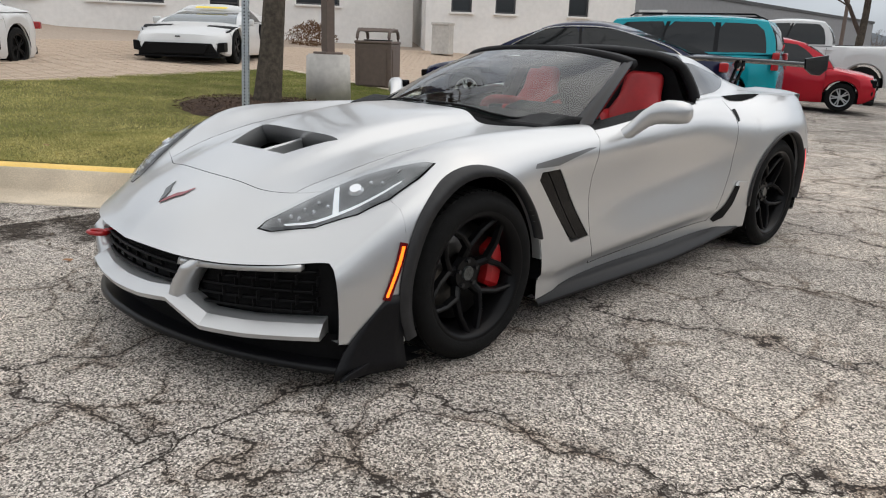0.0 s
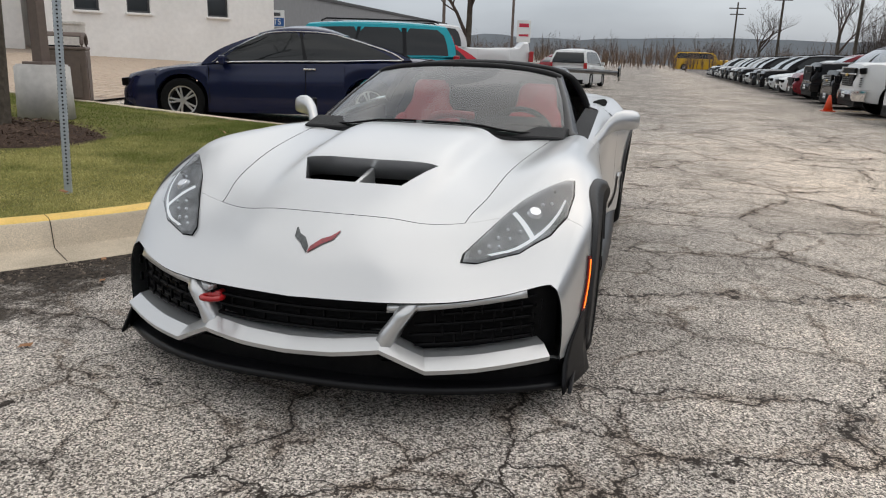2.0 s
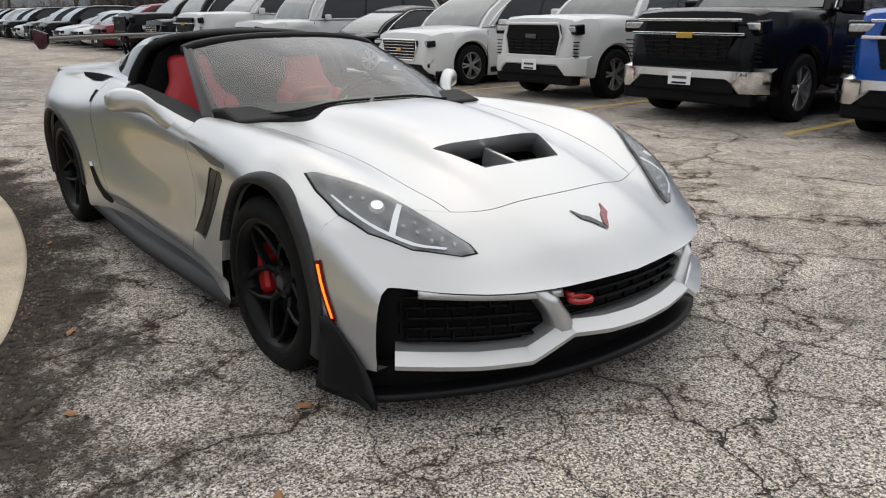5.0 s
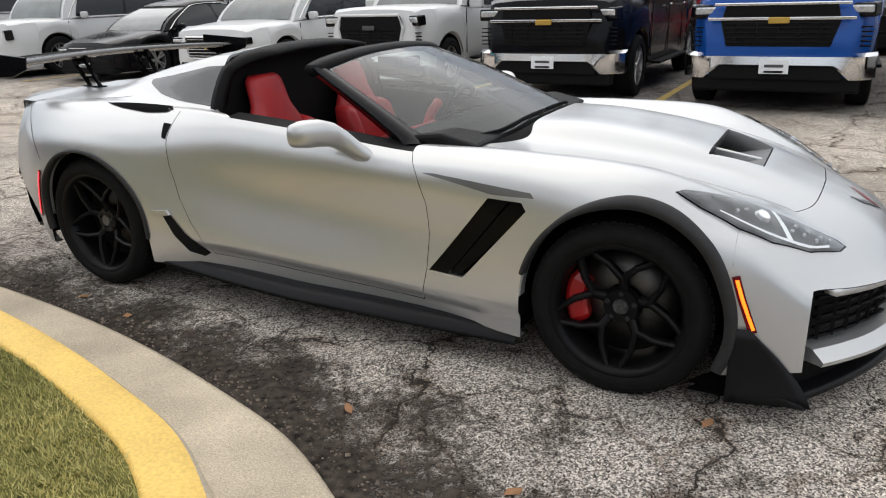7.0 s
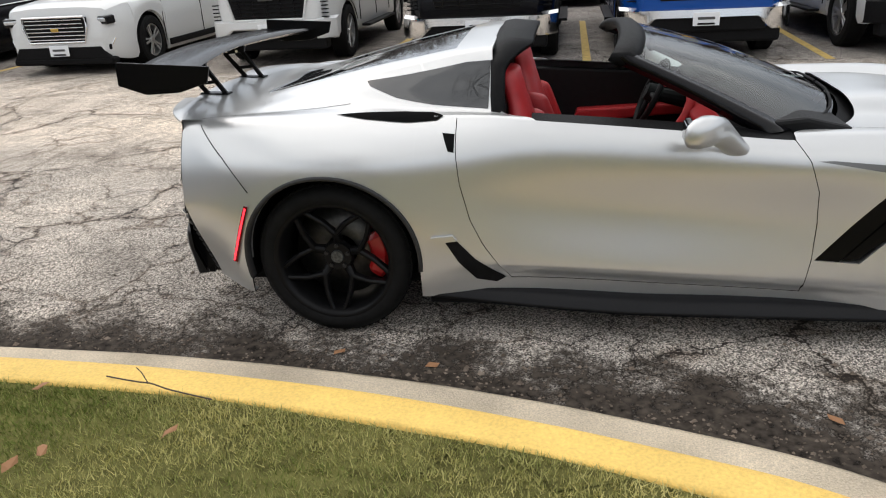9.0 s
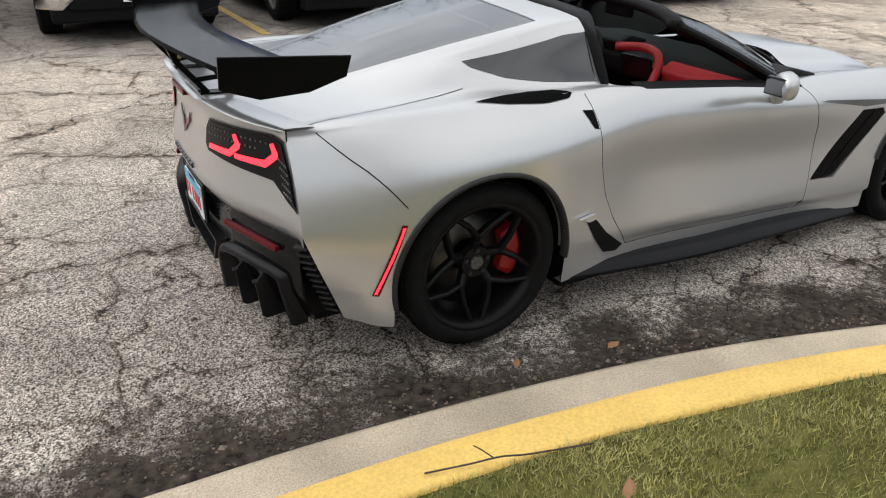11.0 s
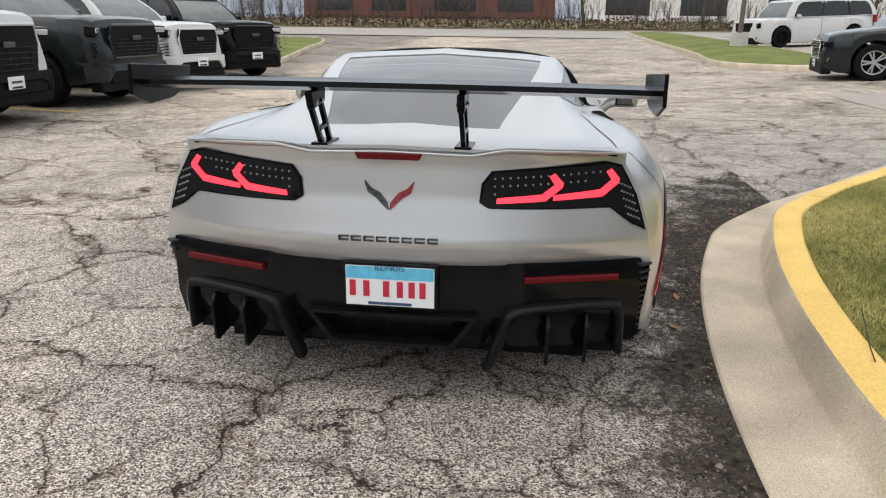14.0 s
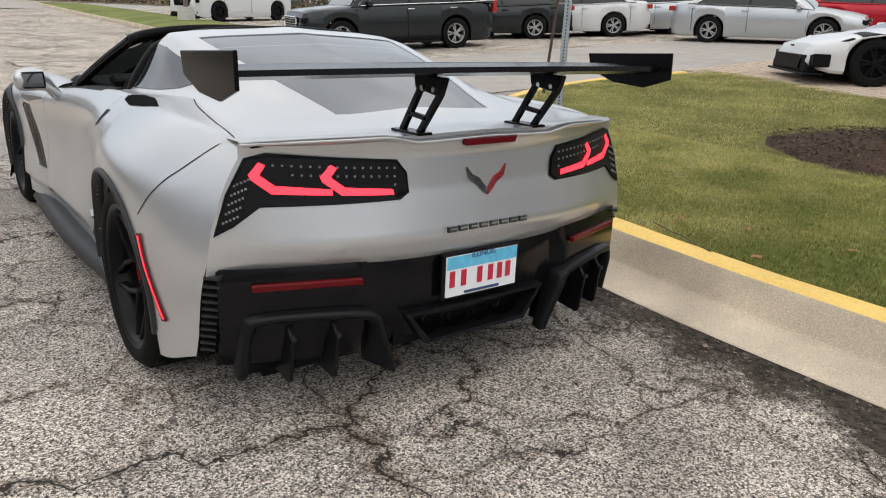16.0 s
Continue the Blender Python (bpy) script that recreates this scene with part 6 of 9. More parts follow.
# a long open seam runs down the aisle past the car
M_SEAM = material("open_seam", (.055, .047, .04), .95, 0, 0, .4, 30.0, spec=.1)
rs = random.Random(14)
V, xs_ = [], np.arange(SEAM[0][0], SEAM[-1][0], .035)
for x in xs_:
    y = float(np.interp(x, [p[0] for p in SEAM], [p[1] for p in SEAM])) + .07 * noise.noise(Vector((x * 1.3, 4, 0))) + .03 * noise.noise(Vector((x * 6, 7, 0))) + .012 * noise.noise(Vector((x * 25, 2, 0)))
    w_ = .013 + .06 * max(0, noise.noise(Vector((x * 1.4, 9, 0))) + .2) * rs.random()
    V += [(x, y - w_, .0035), (x, y + w_ * rs.uniform(.4, 1), .0035)]
tagged(new("pavement_seam", mesh_of("pavement_seam", V, grid_faces(len(xs_), 2), M_SEAM)), "ragged dark open seam in the asphalt", "crack", kind="structure")

# ---------------- other vehicles ----------------
paint_cache = {}


def paint(name, rgb, metal=0.25, rough=.3, coat=.25, spec=.3):
    if name not in paint_cache:
        paint_cache[name] = material(name, rgb, rough, metal, coat, .03, 60.0, spec=spec)
    return paint_cache[name]


M_CARGLASS = material("dark_car_glass", (.008, .010, .011), .05, 0, .0, spec=.45)
# paler, mottled base colour stands in for sky reflected in the windscreens
M_SCREEN = material("sky_sheen_windscreen", (.075, .09, .088), .06, 0, .4, .35, 2.5, spec=.8)
M_HEADLIGHT = material("headlight_glass", (.55, .57, .58), .12, .5, .6, .3, 30.0)
M_TAIL = material("tail_light_red", (.35, .012, .015), .2, 0, .5)
M_ALLOY = material("silver_alloy", (.5, .5, .5), .3, .9)
M_GREYTRIM = material("grey_plastic", (.06, .06, .062), .55, 0, 0, .15, 20.0)
M_GOLD = material("gold_emblem", (.55, .36, .08), .35, .6)
mesh_cache = {}

STYLES = {
    # lower body top line (x/L, z/H); greenhouse base front, roof front, roof rear, base rear (x/L); axles (x/L)
    "sedan": ([(.5, .36), (.49, .44), (.45, .50), (.36, .555), (.22, .615), (.10, .635), (-.20, .665), (-.36, .69), (-.45, .69), (-.485, .655), (-.5, .50)], (.245, .075, -.19, -.405), (.305, -.275)),
    "suv": ([(.5, .34), (.492, .46), (.465, .525), (.38, .56), (.24, .59), (.10, .60), (-.25, .615), (-.44, .62), (-.485, .60), (-.5, .45)], (.265, .080, -.41, -.485), (.315, -.27)),
    "pickup": ([(.5, .45), (.495, .61), (.478, .665), (.40, .69), (.26, .70), (.10, .675), (-.20, .67), (-.42, .675), (-.49, .67), (-.5, .45)], (.235, .135, -.125, -.165), (.325, -.30)),
    "hatch": ([(.5, .34), (.49, .44), (.45, .50), (.34, .56), (.25, .60), (.10, .62), (-.25, .65), (-.44, .65), (-.485, .62), (-.5, .46)], (.27, .10, -.36, -.47), (.325, -.32)),
    "boxy": ([(.5, .40), (.492, .52), (.46, .575), (.36, .60), (.27, .61), (.10, .615), (-.25, .62), (-.45, .625), (-.49, .61), (-.5, .46)], (.27, .19, -.44, -.485), (.305, -.30)),
    "wedge": ([(.5, .28), (.488, .40), (.45, .475), (.37, .555), (.27, .625), (.15, .68), (0, .705), (-.18, .745), (-.34, .775), (-.46, .76), (-.49, .68), (-.5, .45)], (.215, -.02, -.15, -.43), (.305, -.295)),
}


def wheel_meshes(r, w, dark):
    key = (round(r, 3), dark)
    if key in mesh_cache:
        return mesh_cache[key]
    rr = r * .68
    bm = lathe([(-w / 2, rr), (-w / 2, r * .9), (-w * .4, r), (w * .4, r), (w / 2, r * .9), (w / 2, rr), (w * .42, rr * .97)], 28, (0, 0, 0), 1)
    ty = bpy.data.meshes.new("tyre")
    bm.to_mesh(ty)
    bm.free()
    ty.materials.append(M_RUBBER)
    bm = lathe([(w * .42, rr), (w * .40, rr * .90), (0, rr * .86)], 28, (0, 0, 0), 1)
    for k in range(10):
        a = 2 * math.pi * (k // 2) / 5 + (.17 if k % 2 else -.17)
        m = Matrix.Rotation(-a, 4, "Y") @ Matrix.Translation((rr * .52, w * .34, 0))
        bm_box(bm, (0, 0, 0), (rr * .86, w * .10, rr * .13), m, .006)
    cyl((0, w * .30, 0), (0, w * .42, 0), rr * .24, rr * .2, 14, bm)
    ri = bpy.data.meshes.new("rim")
    bm.to_mesh(ri)
    bm.free()
    ri.materials.append(M_RIM if dark else M_ALLOY)
    bm = cyl((0, -w * .1, 0), (0, w * .02, 0), rr * .88, seg=20)
    dk = bpy.data.meshes.new("brake")
    bm.to_mesh(dk)
    bm.free()
    dk.materials.append(M_BLACK_PLASTIC)
    mesh_cache[key] = ty, ri, dk
    return mesh_cache[key]


def child(name, me, parent, m=None, label=""):
    ob = new(name, me)
    ob.parent = parent
    if m is not None:
        ob.matrix_basis = m
    if label:
        tagged(ob, label)
    return ob


def vehicle(name, label, cat, at, heading, style, L, W, H, col, wr=.35, group="", chrome=False, near=True, dark_wheels=False, cladding=False, emblem=True, lift=0.0, bed=True, dark_face=False):
    top, (b0, r0, r1, b1), (ax0, ax1) = STYLES[style]
    if len(at) > 2 or at[0] < 5:                # level stalls
        v = empty(name, label, cat, pose(at[0], at[1], at[2] if len(at) > 2 else hill(at[0], at[1]), 0, 0, heading), group)
    else:                                       # resting on sloping ground
        ca, sa = math.cos(radians(heading)), math.sin(radians(heading))
        fall = lambda dx, dy, d: (hill(at[0] + dx * d, at[1] + dy * d) - hill(at[0] - dx * d, at[1] - dy * d)) / (2 * d)
        pitch, roll = math.atan(fall(ca, sa, L * .3)), math.atan(fall(-sa, ca, W * .4))
        v = empty(name, label, cat, pose(at[0], at[1], hill(at[0], at[1]), math.degrees(roll), math.degrees(-pitch), heading), group)
    tn = np.array([(x * L, 0, z * H) for x, z in top])
    zb = .17 + lift if style not in ("pickup",) else .34
    arch = wr * 1.16
    axles = (ax0 * L, ax1 * L)
    xs = list(np.linspace(-L / 2, L / 2, 44 if near else 26))
    for a in axles:
        xs = [x for x in xs if abs(x - a) > arch + .02]
        xs += [a - arch - .001] + [a - arch * math.cos(t) for t in np.linspace(.04, math.pi - .04, 15)] + [a + arch + .001]
    xs = sorted(xs)
    verts, nsec = [], 0
    for x in xs:
        zt = float(xline([(p[0], 0, p[2]) for p in tn], [x])[0][1])
        f = abs(2 * x / L)
        hw = W / 2 * (1 - .07 * max(0, f - .55) ** 2 / .2 - .03 * f ** 6 - .15 * max(0, (f - .86) / .14) ** 2.2)
        lo = zb + (.08 * max(0, f - .85) / .15)
        for a in axles:
            if abs(x - a) < arch:
                lo = max(lo, wr + math.sqrt(max(arch ** 2 - (x - a) ** 2, 0)))
        flare = sum(.02 * math.exp(-((x - a) / (arch * 1.1)) ** 4) for a in axles)
        hw_ = hw - .015 + flare
        lo = min(lo, zt - .03)
        mid_z = lo + (zt - lo) * .55
        half = [(hw_ - .06, lo), (hw_ - .016, lo + (zt - lo) * .09), (hw_ - .014, lo + (zt - lo) * .32), (hw_, mid_z), (hw_ - .003, lo + (zt - lo) * .66), (hw_ - .026, lo + (zt - lo) * .84), (hw_ - .06, zt - .03), (hw_ - .115, zt - .004), (hw_ * .5, zt + .022), (0, zt + .028)]
        sec = [(x, y, z) for y, z in half] + [(x, -y, z) for y, z in half[::-1][1:]]
        nsec = len(sec)
        verts += sec
    faces = grid_faces(len(xs), nsec)
    faces += [tuple(range(nsec)), tuple((len(xs) - 1) * nsec + k for k in range(nsec))[::-1]]
    bm = bmesh.new()
    bv = [bm.verts.new(p) for p in verts]
    for q in faces:
        bm.faces.new([bv[i] for i in q])
    bmesh.ops.recalc_face_normals(bm, faces=bm.faces)
    body = part("body", bm, col, v, "", True)
    body.data.set_sharp_from_angle(angle=radians(38))
    # dark underside
    part("underbody", box((0, 0, zb + .10), (L * .86, W * .74, .22)), M_BLACK_PLASTIC, v)
    # greenhouse
    belt = lambda x: float(xline([(p[0], 0, p[2]) for p in tn], [x])[0][1])
    zr = H
    wb, wt = W / 2 - .07, W / 2 * (.70 if style in ("sedan", "wedge", "hatch") else .76)
    X = [b0 * L, r0 * L, r1 * L, b1 * L]

    def gpt(s, t, side, out=0.0):
        """A point of the greenhouse side: s from front to rear, t from belt to roof."""
        xb, xr_ = X[0] + (X[3] - X[0]) * s, X[1] + (X[2] - X[1]) * s
        x = xb + (xr_ - xb) * t
        zb_ = belt(xb) - .01
        edge_drop = (.085 if style in ("sedan", "hatch", "wedge") else .045) * abs(2 * s - 1) ** 2.6
        x += (.030 if style in ("sedan", "suv", "hatch", "wedge") else .012) * L * math.sin(math.pi * min(1, t)) * (1 - 2 * s) ** 3
        y = wb + (wt - wb) * t ** 1.25
        return Vector((x, side * (y + out), zb_ + (zr - .05 - edge_drop - zb_) * t))
    bm = bmesh.new()
    rows_ = []
    ss = np.linspace(0, 1, 13)
    for t in np.linspace(0, 1, 5):
        L_ = [gpt(s, t, 1) for s in ss]
        R_ = [gpt(s, t, -1) for s in ss[::-1]]
        rows_.append([bm.verts.new(p) for p in L_ + R_])
    m_ = len(rows_[0])
    for a, b in zip(rows_[:-1], rows_[1:]):
        for k in range(m_):
            bm.faces.new((a[k], a[(k + 1) % m_], b[(k + 1) % m_], b[k]))
    # roof skin
    prev = rows_[-1]
    for sc, up in ((.93, .022), (.75, .036), (.4, .046)):
        cx = (X[1] + X[2]) / 2
        nxt = [bm.verts.new((cx + (q.co.x - cx) * (sc * .25 + .75), q.co.y * sc, q.co.z + up * (1 if sc > .9 else .6))) for q in prev] if sc < .9 else [bm.verts.new((cx + (q.co.x - cx) * .985, q.co.y * .94, q.co.z + .026)) for q in prev]
        for k in range(m_):
            bm.faces.new((prev[k], prev[(k + 1) % m_], nxt[(k + 1) % m_], nxt[k]))
        prev = nxt
    bm.faces.new(prev)
    bmesh.ops.recalc_face_normals(bm, faces=bm.faces)
    cabin = part("cabin", bm, col, v, "", True)
    cabin.data.set_sharp_from_angle(angle=radians(32))

    splits = {"sedan": [(.09, .485), (.505, .93)], "suv": [(.08, .365), (.38, .665), (.69, .955)], "pickup": [(.08, .50), (.52, .93)], "hatch": [(.10, .47), (.49, .86)], "boxy": [(.07, .37), (.385, .68), (.705, .955)], "wedge": [(.14, .56)]}[style]
    for side in (1, -1):
        for a, b in splits:
            bm = bmesh.new()
            tt = np.linspace(.06, .90, 6)
            g_ = [[bm.verts.new(gpt(s_ + (.03 * (1 - 2 * (s_ - a) / (b - a)) if t > .8 else 0), t, side, .007)) for s_ in np.linspace(a, b, 9)] for t in tt]
            for q0, q1 in zip(g_[:-1], g_[1:]):
                for k in range(8):
                    bm.faces.new((q0[k], q0[k + 1], q1[k + 1], q1[k]))
            bmesh.ops.recalc_face_normals(bm, faces=bm.faces)
            part("side_window", bm, M_CARGLASS, v, "", True)
        for (_, b), (a, _) in zip(splits[:-1], splits[1:]):
            bm = bmesh.new()
            g_ = [[bm.verts.new(gpt(s_, t, side, .005)) for s_ in (b - .005, a + .005)] for t in np.linspace(.06, .90, 6)]
            for q0, q1 in zip(g_[:-1], g_[1:]):
                bm.faces.new((q0[0], q0[1], q1[1], q1[0]))
            part("door_pillar", bm, M_BLACK_GLOSS, v, "black pillar between the windows")
        if chrome and near:
            a, b = splits[0][0] - .02, splits[-1][1] + .02
            ln = [gpt(a - .02, .04, side, .010), gpt(a, .45, side, .010), gpt(a + .03, .88, side, .010)] + [gpt(s, .945, side, .010) for s in np.linspace(a + .08, b - .08, 9)] + [gpt(b - .02, .86, side, .010), gpt(b + .02, .4, side, .010), gpt(b + .015, .04, side, .010)]
            part("window_trim", sweep([tuple(p) for p in crs([tuple(q) for q in ln], np.linspace(0, len(ln) - 1, 40))] + [tuple(gpt(s, .03, side, .012)) for s in np.linspace(b, a, 8)], .010, 5), M_CHROME, v, "chrome window surround")
    inset = lambda s, t, side, dx: gpt(s, t, side) + Vector((dx, -side * .09, .004))
    def screen(nm, s_, t0, t1, dx):
        bm = bmesh.new()
        g_ = []
        for t in np.linspace(t0, t1, 7):
            a, b = inset(s_, t, 1, dx), inset(s_, t, -1, dx)
            g_.append([bm.verts.new(a.lerp(b, k / 6) + Vector((math.copysign(.012, dx) * math.sin(math.pi * k / 6), 0, 0))) for k in range(7)])
        for q0, q1 in zip(g_[:-1], g_[1:]):
            for k in range(6):
                bm.faces.new((q0[k], q0[k + 1], q1[k + 1], q1[k]))
        bmesh.ops.recalc_face_normals(bm, faces=bm.faces)
        part(nm, bm, M_SCREEN if nm == "windscreen" else M_CARGLASS, v, "", True)
    screen("windscreen", 0, .05, .94, .016)
    screen("rear_window", 1, .12, .90, -.016)
    if style == "pickup" and bed:
        part("bed_cover", box((-L * .325, 0, .665 * H + .015), (L * .30, W * .78, .03), None, .008), M_BLACK_PLASTIC, v, "dark bed interior")
    # wheels
    ww = .25 if style == "pickup" else .22
    ty, ri, dk = wheel_meshes(wr, ww, dark_wheels)
    for a in axles:
        for s in (1, -1):
            w = new("wheel")
            w.parent = v
            w.matrix_basis = pose(a, s * (W / 2 - ww / 2 - .02), wr, 0, 0, 0 if s > 0 else 180)
            child("tyre", ty, w)
            child("rim", ri, w)
            child("brake", dk, w)
        if near:
            for s in (1, -1):
                bm = bmesh.new()
                verts_ = []
                n_ = 18
                for k in range(n_ + 1):
                    t = math.pi * k / n_
                    for rad, y in ((arch + .03, W / 2 - .60), (arch + .01, W / 2 - .03)):
                        verts_.append(bm.verts.new((a + rad * math.cos(t), s * y, wr + rad * math.sin(t))))
                for k in range(n_):
                    bm.faces.new((verts_[2 * k], verts_[2 * k + 1], verts_[2 * k + 3], verts_[2 * k + 2]))
                part("wheel_well", bm, M_BLACK_PLASTIC, v)
    # front: grille, lamps, bumper, plate; rear: lamps, plate
    hx, hz = L / 2, top[1][1] * H
    gw = W * (.60 if style == "pickup" else .50 if style in ("suv", "boxy") else .44)
    gh = (.60 if dark_face else .46) if style == "pickup" else (.34 if style in ("suv", "boxy") else .18)
    fx = lambda y: hx - .02 - W * .085 * abs(2 * y / W) ** 3
    gz = hz - gh * (.50 if dark_face else .42) if style == "pickup" else hz - gh * .50 if style != "wedge" else .32
    if style != "wedge":
        k = .5 if style != "pickup" else .46
        part("grille", prism([(-gw * k, gz + gh * .5), (gw * k, gz + gh * .5), (gw * .5, gz + gh * .1), (gw * .44, gz - gh * .5), (-gw * .44, gz - gh * .5), (-gw * .5, gz + gh * .1)], hx - .06, hx + .012, "x", .012), M_BLACK_PLASTIC, v, "black front grille")
    if style == "pickup":
        bar_m = M_CHROME if chrome else M_BLACK_GLOSS
        if chrome:
            part("grille_bar", box((hx + .006, 0, gz + gh * .50), (.04, W * .68, .032), None, .010), bar_m, v, "chrome bar along the hood's edge")
            part("grille_bar", box((hx + .014, 0, gz + gh * .16), (.04, W * .74, .036), None, .010), bar_m, v, "chrome bar across the grille")
        else:
            part("grille_surround", sweep([(hx + .004, q * gw * kk, gz + gh * zz) for q, kk, zz in ((-1, .46, .52), (1, .46, .52), (1, .52, .1), (1, .45, -.52), (-1, .45, -.52), (-1, .52, .1))], .022, 8, None, True), col, v)
        for k in range(5 if near else 1):
            part("grille_slat", box((hx + .012, 0, gz + gh * (.06 - .115 * k)), (.024, gw * .90, .016), None, .004), M_BLACK_GLOSS, v)
        if near:
            for k in range(5):
                part("grille_slat", box((hx + .010, gw * (-.36 + .18 * k), gz - gh * .19), (.02, .014, gh * .5)), M_BLACK_GLOSS, v)
            for s in (1, -1):
                for k in range(5):
                    part("side_vent", box((fx(W * .40) - .005, s * W * .405, gz - gh * (.05 + .11 * k)), (.05, W * .10, .014), Matrix.Rotation(s * -.30, 4, "Z")), M_BLACK_PLASTIC, v)
    elif style != "wedge":
        bars = 6 if near and gh > .3 else 4 if near else 2
        for k in range(bars):
            z = gz + gh * (.40 - .80 * k / max(1, bars - 1))
            part("grille_bar", box((hx + .014, 0, z), (.02, gw * .93, .014), None, .004), M_CHROME if chrome else M_BLACK_GLOSS, v)
    if emblem and style != "wedge":
        part("emblem", box((hx + .045 if style == "pickup" else hx + .028, 0, gz + gh * (.12 if style == "pickup" else .0)), (.02, .22 if style == "pickup" else .12, .07 if style == "pickup" else .05), None, .012), M_GOLD if chrome and col is not GREYP else M_GREYTRIM, v)
    for s in (1, -1):
        ly = gw / 2 + W * (.09 if style == "pickup" else .11)
        lh = {"pickup": .12, "suv": .085, "boxy": .17, "sedan": .09, "hatch": .13, "wedge": .05}[style]
        lz = gz + gh * (.34 if style in ("pickup", "suv") else .18)
        lm = Matrix.Translation((fx(ly) - .055, s * ly, lz)) @ Matrix.Rotation(s * -.42, 4, "Z") @ Matrix.Rotation(.10, 4, "Y")
        if style != "wedge":
            part("headlight_housing", box((0, 0, 0), (.16, W * .165, lh + .03), lm, .02), M_BLACK_GLOSS, v)
            part("headlight", box((.012, 0, lh * .12), (.16, W * .15, lh * .72), lm, .02), M_HEADLIGHT, v, "clear headlight")
        rx = -L / 2 + .02
        tall = style in ("pickup", "suv", "boxy")
        part("tail_light", box((rx + .035, s * (W / 2 - (.13 if tall else .24)), (.56 if tall else .60) * H), (.12, .13 if tall else .34, .30 if tall else .13), Matrix.Rotation(s * .2, 4, "Z"), .02), M_TAIL, v, "red tail light")
        if style != "wedge":
            part("fog_light", box((fx(W * .36) - .015, s * W * .36, zb + .22), (.05, .16, .09), Matrix.Rotation(s * -.35, 4, "Z"), .02), M_BLACK_PLASTIC, v)
    if style == "pickup":
        bump = bmesh.new()
        ring = []
        for q in np.linspace(-1, 1, 25):
            y_ = q * (W / 2 - .01)
            x_ = hx + .055 - .05 * abs(q) ** 2 - .22 * max(0, abs(q) - .80) ** 1.5 / .09
            low = .05 if abs(q) > .72 else .19 if abs(q) < .62 else .19 - .14 * (abs(q) - .62) / .10
            ring.append([bump.verts.new((x_ + dx, y_, zb + dz)) for dx, dz in ((-.12, low - .01), (-.01, low), (.012, low + .04 if low < .15 else low + .02), (.0, .30), (-.12, .335))])
        for r0_, r1_ in zip(ring[:-1], ring[1:]):
            for k in range(4):
                bump.faces.new((r0_[k], r0_[k + 1], r1_[k + 1], r1_[k]))
        bmesh.ops.recalc_face_normals(bump, faces=bump.faces)
        fb = part("front_bumper", bump, M_CHROME if chrome else M_BLACK_PLASTIC if dark_face else col, v, "chrome front bumper" if chrome else "black front bumper" if dark_face else "painted front bumper", True)
        fb.data.set_sharp_from_angle(angle=radians(40))
        part("bumper_intake", box((hx - .01, 0, zb + .12), (.07, W * .68, .17), None, .02), M_BLACK_PLASTIC, v)
        part("air_dam", box((hx - .13, 0, zb + .0), (.22, W * .86, .20), None, .03), M_BLACK_PLASTIC, v)
        part("rear_bumper", box((-hx + .0, 0, zb + .18), (.16, W * .94, .18), None, .02), M_CHROME if chrome else M_BLACK_PLASTIC, v)
    else:
        part("lower_grille", prism([(-W * .34, zb + .24), (W * .34, zb + .24), (W * .40, zb + .06), (-W * .40, zb + .06)], hx - .08, hx + .006, "x", .015), M_BLACK_PLASTIC, v, "black lower bumper intake")
        part("chin", box((hx - .10, 0, zb + .03), (.20, W * .82, .10), None, .03), M_BLACK_PLASTIC, v)
        part("rear_valance", box((-hx + .005, 0, zb + .12), (.05, W * .80, .14), None, .02), M_BLACK_PLASTIC, v)
    if style != "wedge":
        part("front_plate", box((hx + .065 if style == "pickup" else hx + .03, 0, zb + .19), (.012, .31, .155), None, .003), M_PLATE_WHITE, v, "white dealer plate")
        part("plate_bar", box((hx + .073 if style == "pickup" else hx + .038, 0, zb + .20), (.006, .2, .03)), M_GREYTRIM, v)
        part("plate_bar", box((hx + .073 if style == "pickup" else hx + .038, 0, zb + .135), (.006, .2, .022)), M_BLACK_PLASTIC, v)
    for s in (1, -1):
        big = 1.35 if style == "pickup" else 1.0
        mp = gpt(.10, .10, s, .12 * big)
        part("door_mirror", box(mp, (.11, .18 * big, .14 * big), None, .035), col, v)
        part("mirror_arm", cyl(gpt(.10, .02, s), mp, .025, seg=8), M_BLACK_PLASTIC, v)
        if near:
            doors_n = 2 if style != "wedge" else 1
            for k in range(doors_n):
                hxp = X[0] + (X[3] - X[0]) * splits[min(k, len(splits) - 1)][1] - .10
                zz = belt(hxp) - .11
                part("door_handle", box((hxp, s * (W / 2 - .0), zz), (.19, .035, .028), None, .01), M_CHROME if chrome else col, v)
            for k, sx in enumerate([splits[0][0] - .05] + [(splits[i][1] + splits[i + 1][0]) / 2 for i in range(min(1, len(splits) - 1))] + [splits[min(1, len(splits) - 1)][1] + .02]):
                xk = X[0] + (X[3] - X[0]) * sx
                part("door_gap", box((xk, s * (W / 2 - .016), (belt(xk) + zb) / 2 + .05), (.008, .012, belt(xk) - zb - .2)), M_BLACK_PLASTIC, v)
    if style in ("suv", "boxy"):
        for s in (1, -1):
            part("roof_rail", sweep([(X[1] - .25, s * wt * .86, zr - .02), (X[1] - .35, s * wt * .86, zr + .03), (X[2] + .25, s * wt * .86, zr + .03), (X[2] + .15, s * wt * .86, zr - .02)], .016, 6), M_BLACK_PLASTIC if not chrome else M_CHROME, v)
